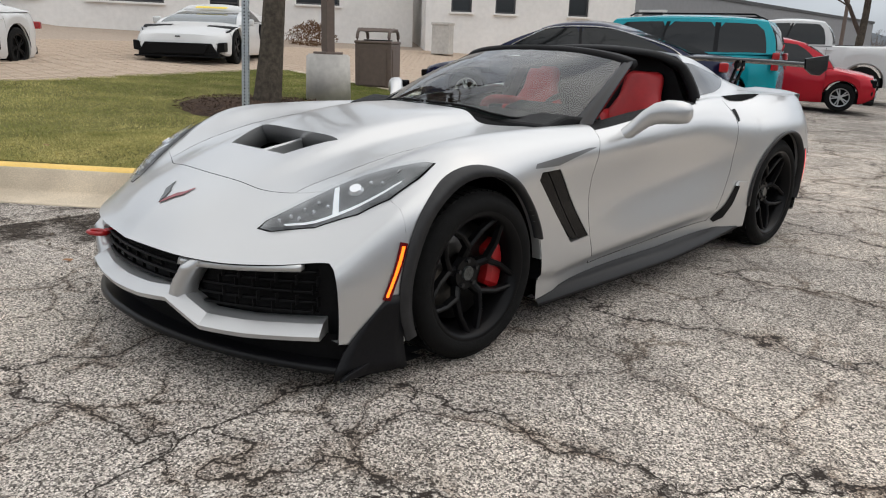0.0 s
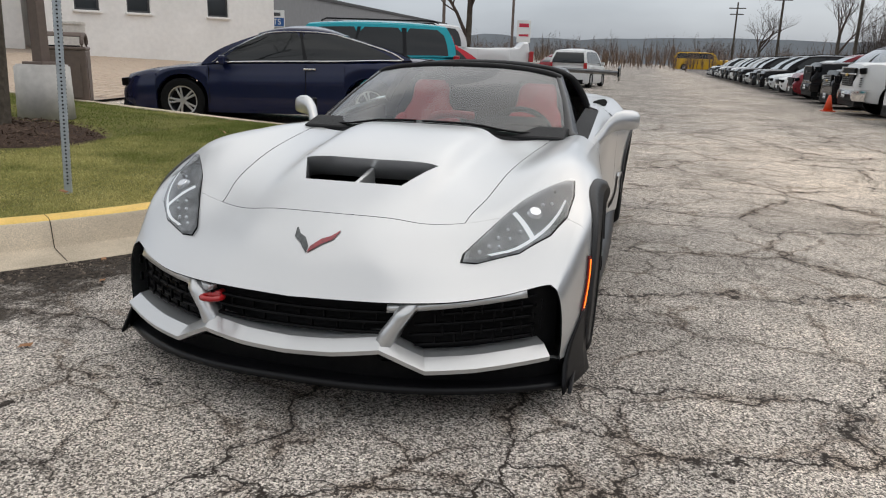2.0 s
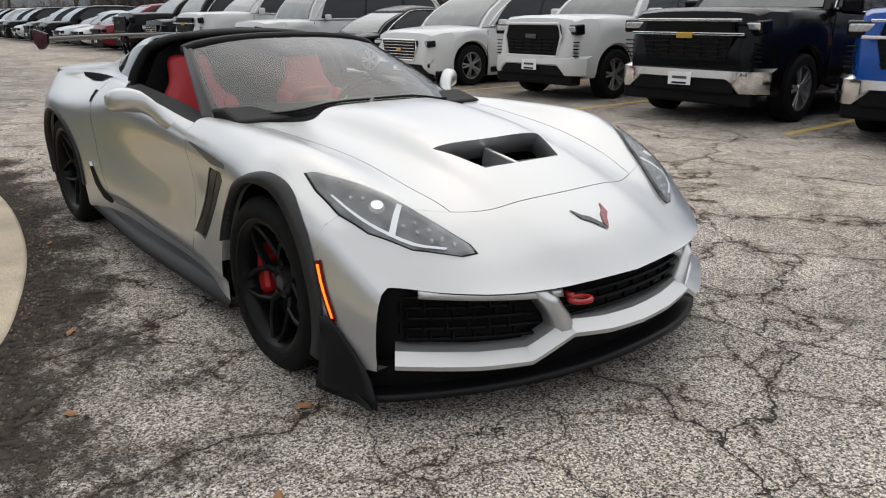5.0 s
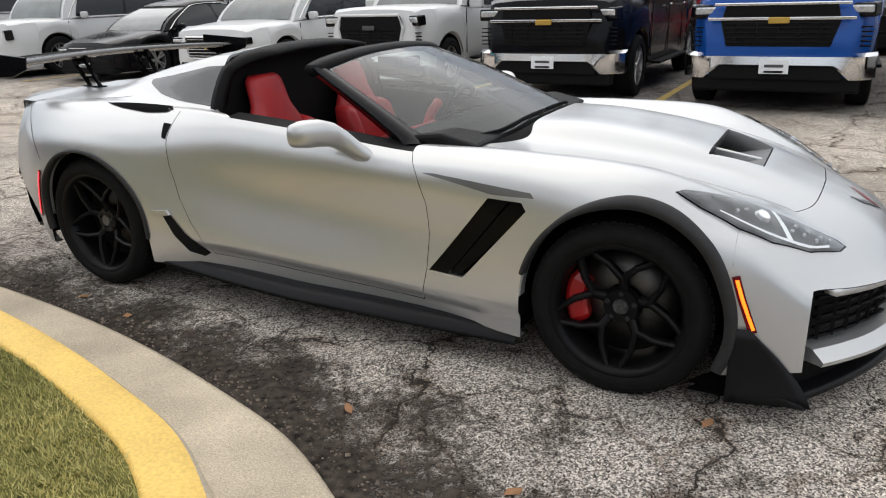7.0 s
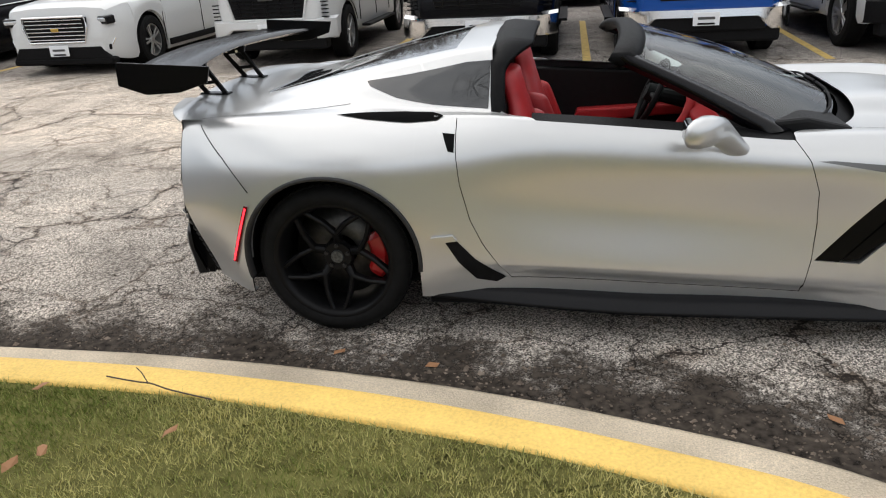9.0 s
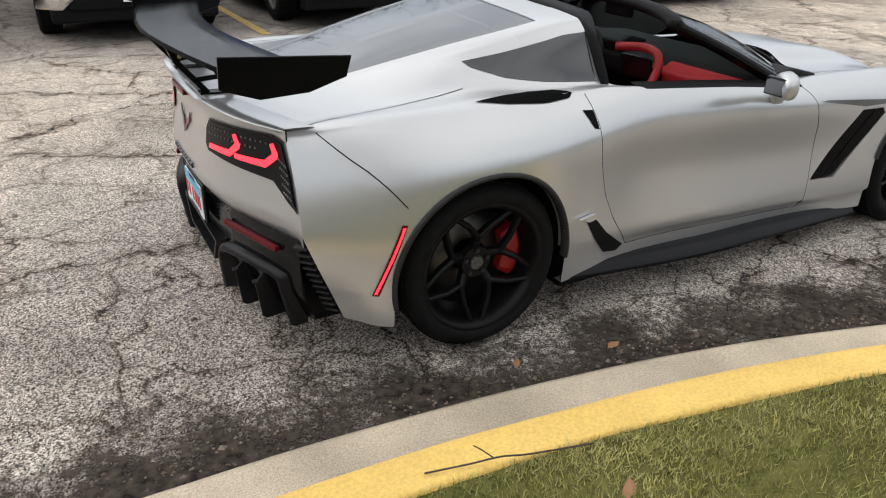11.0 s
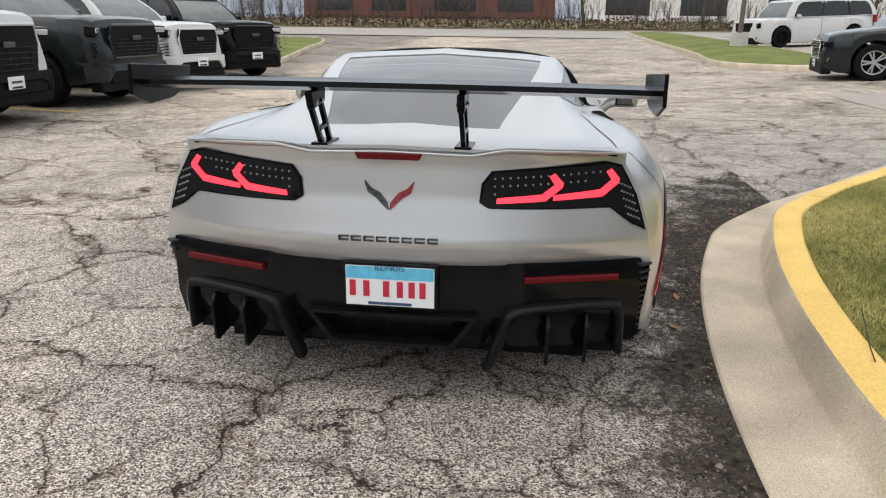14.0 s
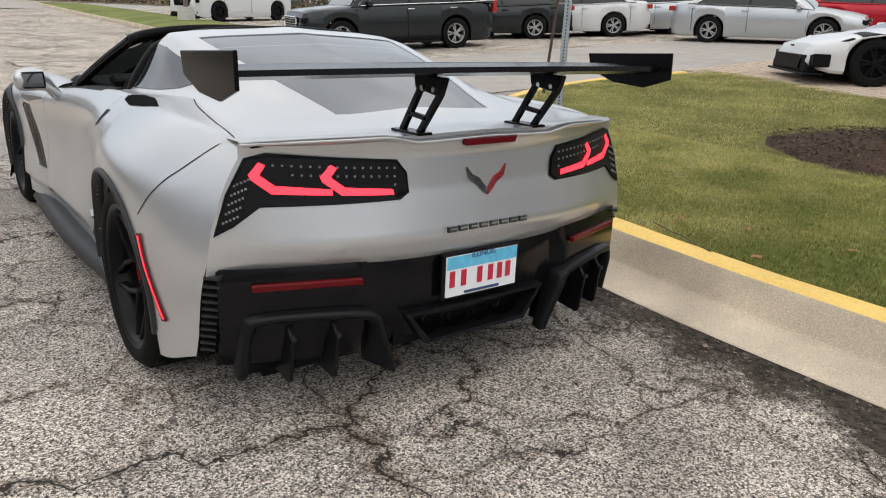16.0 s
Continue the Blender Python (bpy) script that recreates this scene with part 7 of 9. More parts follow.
    if cladding:
        for s in (1, -1):
            part("sill_cladding", box((0, s * (W / 2 - .015), zb + .08), (axles[0] - axles[1] - 2 * arch, .06, .16), None, .02), M_BLACK_PLASTIC, v)
    if style == "pickup" and near:
        for s in (1, -1):
            part("side_step", box((L * .03, s * (W / 2 + .03), zb + .05), (L * .34, .14, .04), None, .012), M_BLACK_PLASTIC, v)
    if style == "suv" and near and chrome:
        part("grille_surround", sweep([(hx + .012, q * gw * kk, gz + gh * zz) for q, kk, zz in ((-1, .50, .52), (1, .50, .52), (1, .52, .1), (1, .45, -.52), (-1, .45, -.52), (-1, .52, .1))], .016, 8, None, True), M_CHROME, v, "chrome grille surround")
        for s in (1, -1):
            part("fog_trim", sweep([(fx(W * .44) + .0, s * W * .425, zb + .34), (fx(W * .42) + .02, s * W * .40, zb + .25), (fx(W * .36) + .02, s * W * .34, zb + .22)], .012, 6), M_CHROME, v, "chrome fog lamp trim")
            part("sill_moulding", box((.02 * L, s * (W / 2 - .012), zb + .11), ((axles[0] - axles[1]) - 2 * arch - .04, .035, .10), None, .015), M_BLACK_PLASTIC, v)
    return v


M_STICKER = material("sticker_yellow", (.80, .62, .03), .5)


def sports_coupe(label, x, y, heading):
    """A low mid-engined coupe: wedge body, wide black intakes, slim lamps and scooped flanks."""
    L, W, H = 4.63, 1.93, 1.235
    v = vehicle("sports_car", label, "car", (x, y), heading, "wedge", L, W, H, WHITE, wr=.345, dark_wheels=True, near=True)
    part("lower_intake", prism([(-.52, .20), (.52, .20), (.60, .36), (.46, .41), (-.46, .41), (-.60, .36)], L / 2 - .08, L / 2 + .03, "x", .01), M_BLACK_PLASTIC, v, "black centre intake")
    part("front_lip", box((L / 2 - .10, 0, .15), (.30, 1.72, .03), None, .01), M_BLACK_PLASTIC, v)
    part("emblem_bar", box((L / 2 - .02, 0, .53), (.03, .10, .03), None, .008), M_GREYTRIM, v)
    part("price_sticker", box((.30, 0, 1.052), (.15, .70, .006), Matrix.Translation((.30, 0, 1.052)) @ Matrix.Rotation(.27, 4, "Y") @ Matrix.Translation((-.30, 0, -1.052)), .002), M_STICKER, v, "yellow sale sticker on the windscreen")
    for s in (1, -1):
        part("side_intake", prism([(s * .64, .40), (s * .90, .44), (s * .90, .26), (s * .76, .23)], L / 2 - .30, L / 2 - .055, "x", .01), M_BLACK_PLASTIC, v, "black corner intake")
        m = Matrix.Translation((L / 2 - .40, s * .77, .595)) @ Matrix.Rotation(s * -.45, 4, "Z") @ Matrix.Rotation(.36, 4, "Y")
        part("headlight_rim", box((0, 0, -.004), (.46, .125, .04), m, .018), M_BLACK_GLOSS, v)
        part("slim_headlight", box((0, 0, .004), (.41, .085, .04), m, .018), M_LAMP_GREY, v, "slim grey headlight")
        part("intake_bar", box((L / 2 - .085, s * .735, .335), (.06, .035, .19), Matrix.Rotation(s * -.35, 4, "X"), .008), WHITE, v, "white bar between the intakes")
        part("flank_scoop", prism([(-.42, .52), (-.66, .84), (-.50, .86), (-.36, .66)], s * (W / 2 - .04), s * (W / 2 + .004), bevel=.01), M_BLACK_PLASTIC, v, "black scoop behind the door")
    return v


WHITE = paint("white_paint", (.60, .605, .60), 0, .25)
BLACKP = paint("black_paint", (.004, .004, .005), 0, .18, .06, .14)
BLUE = paint("bright_blue_paint", (.006, .065, .30), .15, .22)
NAVY = paint("navy_paint", (.006, .010, .040), .1, .2)
TEAL = paint("teal_paint", (.004, .30, .36), .2, .25)
REDP = paint("red_paint", (.42, .010, .022), .25, .22)
DKRED = paint("dark_red_paint", (.17, .012, .02), .3, .25)
GREYP = paint("charcoal_paint", (.014, .018, .019), .2, .2, .4, .25)
SILV = paint("pale_silver_paint", (.48, .50, .51), .6, .3)

front_y = lambda x: 6.3


def parked(name, label, cat, x, style, L, W, H, col, y=None, turn=0.0, **kw):
    a = radians(-90 + turn)
    d = Vector((math.cos(a), math.sin(a), 0))
    c = Vector((x, front_y(x) if y is None else y, 0)) - d * (L / 2)
    return vehicle(name, label, cat, (c.x, c.y, 0.0), math.degrees(a), style, L, W, H, col, group="row of parked cars", **kw)


parked("pickup_truck", "bright blue crew-cab pickup with chrome grille and bumper", "pickup", 1.25, "pickup", 5.89, 2.06, 1.92, BLUE, 6.05, wr=.41, chrome=True)
parked("pickup_truck", "glossy black crew-cab pickup with chrome grille and bumper", "pickup", -1.55, "pickup", 5.89, 2.06, 1.92, BLACKP, 6.12, wr=.41, chrome=True)
parked("pickup_truck", "white mid-size pickup with black grille", "pickup", -4.58, "pickup", 5.39, 1.89, 1.79, WHITE, 6.62, wr=.38)
parked("suv", "white three-row SUV with chrome grille bars", "SUV", -7.8, "suv", 5.19, 1.99, 1.79, WHITE, 6.42, wr=.37, chrome=True)
parked("sedan", "black mid-size sedan with chrome trim", "sedan", -11.0, "sedan", 4.93, 1.85, 1.46, BLACKP, 6.36, wr=.34, chrome=True)
parked("suv", "large white square-nosed SUV", "SUV", -14.1, "boxy", 5.7, 2.05, 1.89, WHITE, 6.3, wr=.40, chrome=True)
parked("pickup_truck", "white crew-cab pickup parked in the row", "pickup", -17.5, "pickup", 5.89, 2.06, 1.92, WHITE, 6.1, wr=.41, chrome=True)
parked("suv", "black SUV with chrome grille parked in the row", "SUV", -20.8, "boxy", 5.3, 2.05, 1.89, BLACKP, wr=.40, chrome=True)
parked("pickup_truck", "black crew-cab pickup parked in the row", "pickup", -23.9, "pickup", 5.89, 2.06, 1.92, BLACKP, wr=.41, near=False)
parked("suv", "dark red SUV parked in the row", "SUV", -27.0, "suv", 4.7, 1.9, 1.7, DKRED, wr=.36, near=False)
far_kinds = [("sedan", WHITE, "white sedan far along the row"), ("suv", BLACKP, "black SUV far along the row"), ("suv", WHITE, "white SUV far along the row"), ("sedan", SILV, "silver sedan far along the row"), ("suv", GREYP, "charcoal SUV far along the row")]
protos = {}
for k in range(15):
    st, col, lab = far_kinds[(k * 3 + k // 4) % 5]
    x = -30.0 - 2.95 * k
    if lab not in protos:
        protos[lab] = parked("suv" if st == "suv" else "sedan", lab, "SUV" if st == "suv" else "sedan", x, st, 4.8, 1.88, 1.72 if st == "suv" else 1.46, col, wr=.35, near=False)
    else:
        copy_thing(protos[lab], pose(x, front_y(x) + 2.4, 0, 0, 0, -90))
parked("pickup_truck", "white heavy-duty pickup with black grille", "pickup", 4.15, "pickup", 6.1, 2.07, 2.0, WHITE, 6.1, 2, wr=.42, dark_face=True)
parked("pickup_truck", "charcoal pickup with black grille", "pickup", 6.9, "pickup", 5.9, 2.06, 1.92, GREYP, 5.95, -4, wr=.41)
parked("pickup_truck", "white pickup with dark grille between darker trucks", "pickup", 9.5, "pickup", 5.4, 1.9, 1.8, WHITE, 6.1, -12, wr=.39)
parked("pickup_truck", "black mid-size pickup at the row's end", "pickup", 12.4, "pickup", 5.4, 1.94, 1.85, BLACKP, 6.1, -25, wr=.42, dark_wheels=True)
# second row behind
vehicle("suv", "red SUV in the row behind the trucks", "SUV", (-.4, 16.5, 0), -90, "suv", 4.7, 1.9, 1.7, REDP, wr=.36, near=False)
vehicle("suv", "black SUV in the row behind the trucks", "SUV", (2.8, 16.5, 0), -90, "suv", 4.7, 1.9, 1.7, BLACKP, wr=.36, near=False)
vehicle("suv", "blue SUV in the row behind the trucks", "SUV", (-6.3, 16.5, 0), -90, "suv", 4.7, 1.9, 1.7, NAVY, wr=.36, near=False)

# beside the island
H2 = -73.5
vehicle("sedan", "navy blue sedan with chrome window trim", "sedan", (-6.82, -4.54), H2, "sedan", 4.89, 1.85, 1.47, NAVY, wr=.335, chrome=True)
vehicle("suv", "teal boxy compact SUV with black roof", "SUV", (-10.0, -4.75), H2, "boxy", 4.23, 1.81, 1.70, TEAL, wr=.35, cladding=True)
vehicle("hatchback", "bright red small hatchback", "hatchback", (-14.1, -4.0), H2 + 180, "hatch", 3.65, 1.6, 1.48, REDP, wr=.29)
vehicle("pickup_truck", "white crew-cab pickup seen from its tailgate", "pickup", (-17.8, -5.3), H2, "pickup", 5.8, 2.03, 1.96, WHITE, wr=.41)
vehicle("suv", "white compact SUV standing in the aisle", "SUV", (-31.0, -2.1, 0), 172, "suv", 4.3, 1.78, 1.65, WHITE, wr=.34, near=False)
vehicle("sedan", "dark red sedan far down the aisle", "sedan", (-38, -3.6, 0), 172, "sedan", 4.7, 1.8, 1.46, DKRED, wr=.33, near=False)
vehicle("sedan", "white sedan far down the aisle", "sedan", (-41, -3.9, 0), 172, "sedan", 4.7, 1.8, 1.46, WHITE, wr=.33, near=False)
# white sports cars on the pavers
for x, y, hd, lab in ((-5.15, -13.3, 45, "white mid-engined sports car on the brick pavers"), (.85, -11.6, 47, "white mid-engined sports car with black wheels on the brick pavers")):
    sports_coupe(lab, x, y, hd)
# across the drive
vehicle("suv", "charcoal three-row SUV with chrome window line", "SUV", (12.75, -9.05), 80, "suv", 5.19, 1.99, 1.79, GREYP, wr=.37, chrome=True)
vehicle("suv", "large white SUV beyond the far island", "SUV", (29.5, -11.3), 112, "boxy", 5.7, 2.05, 1.89, WHITE, wr=.40, dark_wheels=True)
for x, y, st, col, lab in ((14.3, -13.6, "sedan", GREYP, "dark grey sedan across the drive"), (13.4, -16.0, "sedan", WHITE, "white sedan with red tail lights across the drive"), (12.6, -18.4, "sedan", SILV, "silver sedan across the drive"), (11.8, -20.8, "sedan", BLACKP, "black sedan across the drive")):
    vehicle("sedan", lab, "sedan", (x, y), 50, st, 4.9, 1.86, 1.46, col, wr=.34)
vehicle("sedan", "pale silver sedan parked side-on across the drive", "sedan", (7.7, -17.9), 202, "sedan", 4.87, 1.85, 1.48, SILV, wr=.34, chrome=True)
for x, y, col, lab in ((12.5, -25, DKRED, "dark red sedan in the far rows"), (6.6, -22.0, REDP, "red sedan in the far rows"), (2.6, -22.6, WHITE, "white sedan in the far rows"), (16.5, -25, REDP, "red sedan beyond the drive"), (-1.5, -24.0, WHITE, "white sedan in the rearmost row"), (19.0, -22, SILV, "silver sedan in the far rows"), (21, -17, BLACKP, "black sedan in the far rows")):
    vehicle("sedan", lab, "sedan", (x, y), 205, "sedan", 4.8, 1.85, 1.47, col, wr=.34, near=False)

# ---------------- island furniture ----------------
M_GALV = material("galvanised_steel", (.40, .44, .47), .45, .45, 0, .12, 30.0, .1, 120.0)
M_HOLE = material("dark_hole", (.01, .01, .01), .9)
M_BARK = material("grey_brown_bark", (.085, .072, .058), .95, 0, 0, .35, 18.0, .8, 45.0, .1, .2, 2.0)
M_TWIG = material("twig_bark", (.075, .055, .045), .95, 0, 0, .2, 6.0)
M_MULCH = material("dark_mulch", (.06, .040, .030), .95, 0, 0, .6, 60.0, .9, 110.0, .1, .3, 3.0)
M_CHIP = material("mulch_chip", (.10, .07, .052), .95, 0, 0, .6, 25.0, spec=.1)
M_BIN = material("brown_bin_plastic", (.13, .095, .078), .6, 0, 0, .10, 14.0, .1, 90.0)
M_PALE_CONC = material("pale_concrete", (.50, .48, .45), .85, 0, 0, .10, 12.0, .35, 120.0, .2, .12, 2.0)
M_STUCCO = material("white_stucco", (.80, .78, .75), .9, 0, 0, .04, 6.0, .35, 70.0, .2, .05, .7)
M_GREY_METAL = material("grey_wall_panels", (.22, .22, .225), .7, .1, 0, .06, 3.0)
M_ROOF = material("dark_roof_edge", (.06, .06, .062), .7)
M_BLIND = material("window_glass_dark", (.03, .034, .037), .08, 0, .3, spec=.8)
M_BRICK_RED = material("red_brick_wall", (.15, .065, .052), .9, 0, 0, .2, 6.0)
M_SIGN_WHITE = material("sign_white", (.75, .75, .73), .5)
M_SIGN_BLUE = material("sign_blue", (.02, .10, .30), .5)
M_RUST = material("dry_shrub", (.14, .075, .035), .95, 0, 0, .35, 9.0)
M_JUNIPER = material("juniper_green", (.028, .045, .018), .95, 0, 0, .4, 9.0)


def perforated_post(name, x, y, label, height, w=.05, lean=(0, 0), mat=None, base=None):
    z0 = turf_z(x, y) - .05 if base is None else base
    p = empty(name, label, "post", Matrix.Translation((x, y, z0)) @ pose(0, 0, 0, lean[0], lean[1], 40))
    bm = bmesh.new()
    h = w / 2
    sec = [(-h, -h), (h, -h), (h, h), (-h, h)]
    bm_box(bm, (0, 0, height / 2), (w, w, height), None, .006)
    part("tube", bm, mat or M_GALV, p, "square perforated steel tube")
    me = bpy.data.meshes.new("hole")
    b2 = cyl((0, 0, -.001), (0, 0, .0018), .0065, seg=10)
    b2.to_mesh(me)
    b2.free()
    me.materials.append(M_HOLE)
    n = int(height / .0254) - 1
    if mat is None:
        for k in range(min(n, 72)):
            for ang in (0, 90, 180, 270):
                m = Matrix.Rotation(radians(ang), 4, "Z") @ Matrix.Translation((h, 0, .12 + k * .0254)) @ Matrix.Rotation(radians(90), 4, "Y")
                child("hole", me, p, m)
    return p


perforated_post("sign_post", .216, -2.725, "grey perforated steel sign post in the turf", 2.6, .05, (-1.9, -.5))
perforated_post("marker_post", 3.08, -5.3, "thin rusty steel post near the kerb", 2.3, .035, (-3.0, -4.5), M_TWIG)


def bare_tree_mesh(seed, height, trunk_r, spread=.55, levels=5, leaves=0):
    rnd = random.Random(seed)
    verts, faces = [], []

    def limb(p, d, length, r0, depth):
        seg = 4 if depth < 2 else 3
        sides = 8 if depth == 0 else (6 if depth < 2 else 3)
        pts, rads = [p.copy()], [r0]
        q, v_ = p.copy(), d.normalized()
        taper = .62 if depth else .60
        for k in range(seg):
            v_ = (v_ + Vector((rnd.gauss(0, .10), rnd.gauss(0, .10), rnd.gauss(.04, .07)))).normalized()
            q = q + v_ * (length / seg)
            pts.append(q.copy())
            rads.append(r0 * (1 - (1 - taper) * (k + 1) / seg))
        base = len(verts)
        for i, (c, r) in enumerate(zip(pts, rads)):
            t = (pts[min(i + 1, seg)] - pts[max(i - 1, 0)]).normalized().to_track_quat("Z", "Y")
            fl = 1.35 if (depth == 0 and i == 0) else 1
            for k in range(sides):
                a = 2 * math.pi * k / sides
                verts.append(tuple(c + t @ Vector((r * fl * math.cos(a), r * fl * math.sin(a), 0))))
        for i in range(seg):
            for k in range(sides):
                faces.append((base + i * sides + k, base + i * sides + (k + 1) % sides, base + (i + 1) * sides + (k + 1) % sides, base + (i + 1) * sides + k))
        if depth >= levels:
            return
        n = (5, 4, 4, 3, 3, 2, 2)[depth]
        for k in range(n):
            f = rnd.uniform(.45, 1.0) if depth else rnd.uniform(.55, 1.0)
            i = min(seg - 1, int(f * seg))
            start = pts[i].lerp(pts[i + 1], f * seg - i)
            axis = Vector((rnd.gauss(0, 1), rnd.gauss(0, 1), rnd.gauss(.15, .4))).normalized()
            nd = (v_ * (1 - spread) + axis * spread + Vector((0, 0, .16))).normalized()
            limb(start, nd, length * rnd.uniform(.55, .78), rads[i] * rnd.uniform(.45, .62), depth + 1)
    limb(Vector((0, 0, -.15)), Vector((0, 0, 1)), height * .38, trunk_r, 0)
    return verts, faces


def bare_tree(name, label, x, y, z, seed, height, r, levels=5, turn=0, scale=1.0):
    key = ("tree", seed)
    if key not in mesh_cache:
        v_, f_ = bare_tree_mesh(seed, height, r, levels=levels)
        # the first limb is the trunk; all that grows from it is the crown
        nt, nf = 5 * 8, 4 * 8
        mesh_cache[key] = mesh_of("trunk", v_[:nt], f_[:nf], M_BARK), mesh_of("crown", v_[nt:], [tuple(i - nt for i in q) for q in f_[nf:]], M_TWIG)
    t = empty(name, label, "tree", pose(x, y, z, 0, 0, turn) @ Matrix.Diagonal((scale, scale, scale, 1)))
    child("trunk", mesh_cache[key][0], t)
    child("crown", mesh_cache[key][1], t, None, "bare twiggy winter crown")
    return t


TX, TY = -1.4, -5.05
bare_tree("tree", "bare deciduous tree in a ring of mulch", TX, TY, turf_z(TX, TY), 11, 9.0, .15, 6)
# mulch ring: low mound of dark chips
bm = bmesh.new()
cen = bm.verts.new((TX, TY, turf_z(TX, TY) + .10))
rings = []
for rr_, hh in ((.32, .09), (.65, .05), (.9, .02), (1.08, -.02)):
    rings.append([])
    for k in range(40):
        a = 2 * math.pi * k / 40
        r_ = rr_ * (1 + .10 * noise.noise(Vector((math.cos(a) * 1.5, math.sin(a) * 1.5, 2.0))))
        x, y = TX + r_ * math.cos(a), TY + r_ * math.sin(a)
        rings[-1].append(bm.verts.new((x, y, turf_z(x, y) + hh + .012 * noise.noise(Vector((x * 9, y * 9, 0))))))
for k in range(40):
    bm.faces.new((cen, rings[0][k], rings[0][(k + 1) % 40]))
    for a, b in zip(rings[:-1], rings[1:]):
        bm.faces.new((a[k], b[k], b[(k + 1) % 40], a[(k + 1) % 40]))
mulch = new("mulch_ring")
tagged(mulch, "round bed of dark brown mulch round the tree", "mulch bed")
part("mound", bm, M_MULCH, mulch, "", True)
rnd = random.Random(5)
verts, faces = [], []
for k in range(1500):
    a, r_ = rnd.uniform(0, 2 * math.pi), 1.04 * math.sqrt(rnd.random())
    x, y = TX + r_ * math.cos(a), TY + r_ * math.sin(a)
    z = turf_z(x, y) + .10 * max(0, 1 - (r_ / 1.2) ** 1.5) + .006
    d = Vector((rnd.gauss(0, 1), rnd.gauss(0, 1), rnd.gauss(0, .5))).normalized() * rnd.uniform(.006, .024)
    s_ = d.cross(Vector((0, 0, 1))).normalized() * rnd.uniform(.002, .006)
    b = len(verts)
    c = Vector((x, y, z))
    verts += [tuple(c - d - s_), tuple(c + d - s_), tuple(c + d + s_ + Vector((0, 0, .006))), tuple(c - d + s_ + Vector((0, 0, .006)))]
    faces.append((b, b + 1, b + 2, b + 3))
chips = part_mesh("mulch_litter", verts, faces, M_CHIP, mulch)
tagged(chips, kind="stuff")

# grass: blades over the turf, denser near the kerb


def blades(name, label, count, spots, mat, hmin, hmax, seed, width=.0035):
    r = random.Random(seed)
    V, F = [], []
    for _ in range(count):
        x, y, z = spots(r)
        if x is None:
            continue
        h = r.uniform(hmin, hmax)
        a = r.uniform(0, 2 * math.pi)
        wv = (math.cos(a) * width, math.sin(a) * width)
        lx, ly = r.gauss(0, .5) * h, r.gauss(0, .5) * h
        b = len(V)
        V.append((x - wv[0], y - wv[1], z))
        V.append((x + wv[0], y + wv[1], z))
        V.append((x + lx, y + ly, z + h))
        F.append((b, b + 1, b + 2))
    ob = new(name, mesh_of(name, V, F, mat, False))
    return tagged(ob, label, "grass", kind="stuff")


def grass_material(name, a, b_):
    m = material(name, a, .8, 0, 0, .0, spec=.2)
    n, l = m.node_tree.nodes, m.node_tree.links
    g_ = n.new("ShaderNodeNewGeometry")
    tc = n.new("ShaderNodeTexCoord")
    t = n.new("ShaderNodeTexNoise")
    t.inputs["Scale"].default_value = 1.6
    t.inputs["Detail"].default_value = 4
    l.new(tc.outputs["Object"], t.inputs["Vector"])
    ad = n.new("ShaderNodeMath")
    ad.operation = "MULTIPLY_ADD"
    ad.inputs[1].default_value = .55
    l.new(g_.outputs["Random Per Island"], ad.inputs[0])
    mr = n.new("ShaderNodeMapRange")
    mr.inputs["From Min"].default_value, mr.inputs["From Max"].default_value = .35, .7
    mr.inputs["To Min"].default_value, mr.inputs["To Max"].default_value = -.1, .5
    l.new(t.outputs["Fac"], mr.inputs["Value"])
    l.new(mr.outputs["Result"], ad.inputs[2])
    r = n.new("ShaderNodeValToRGB")
    r.color_ramp.elements[0].color, r.color_ramp.elements[1].color = (*a, 1), (*b_, 1)
    sx_ = n.new("ShaderNodeSeparateXYZ")        # the turf is greener away from the sign post
    l.new(tc.outputs["Object"], sx_.inputs["Vector"])
    gr_ = n.new("ShaderNodeMapRange")
    gr_.inputs["From Min"].default_value, gr_.inputs["From Max"].default_value = -3.0, -.4
    gr_.inputs["To Min"].default_value, gr_.inputs["To Max"].default_value = -.34, .10
    l.new(sx_.outputs["X"], gr_.inputs["Value"])
    su_ = n.new("ShaderNodeMath")
    su_.operation = "ADD"
    su_.use_clamp = True
    l.new(ad.outputs["Value"], su_.inputs[0])
    l.new(gr_.outputs["Result"], su_.inputs[1])
    l.new(su_.outputs["Value"], r.inputs["Fac"])
    l.new(r.outputs["Color"], n["Principled BSDF"].inputs["Base Color"])
    return m


M_GRASS = grass_material("turf_blades", (.125, .165, .030), (.70, .61, .26))
zone = [(-4.9, 4.0, -12.0, -1.5)]


def near_spot(r):
    for _ in range(30):
        x, y = r.uniform(-4.9, 4.0), -1.5 - 2.6 * r.random() ** 1.3
        if inside(x, y):
            return x, y, turf_z(x, y)
    return None, 0, 0


def far_spot(r):
    for _ in range(30):
        x, y = r.uniform(-4.9, 4.1), r.uniform(-12.0, -3.2)
        if inside(x, y) and math.hypot(x - TX, y - TY) > 1.1:
            return x, y, turf_z(x, y)
    return None, 0, 0


def turf_grid():
    """Heights of the turf on a fine lattice, for quick look-up."""
    xs_, ys_ = np.arange(-5.2, 4.4, .1), np.arange(-12.8, -1.2, .1)
    return xs_, ys_, {(i, j): turf_z(float(x), float(y)) for i, x in enumerate(xs_) for j, y in enumerate(ys_)}


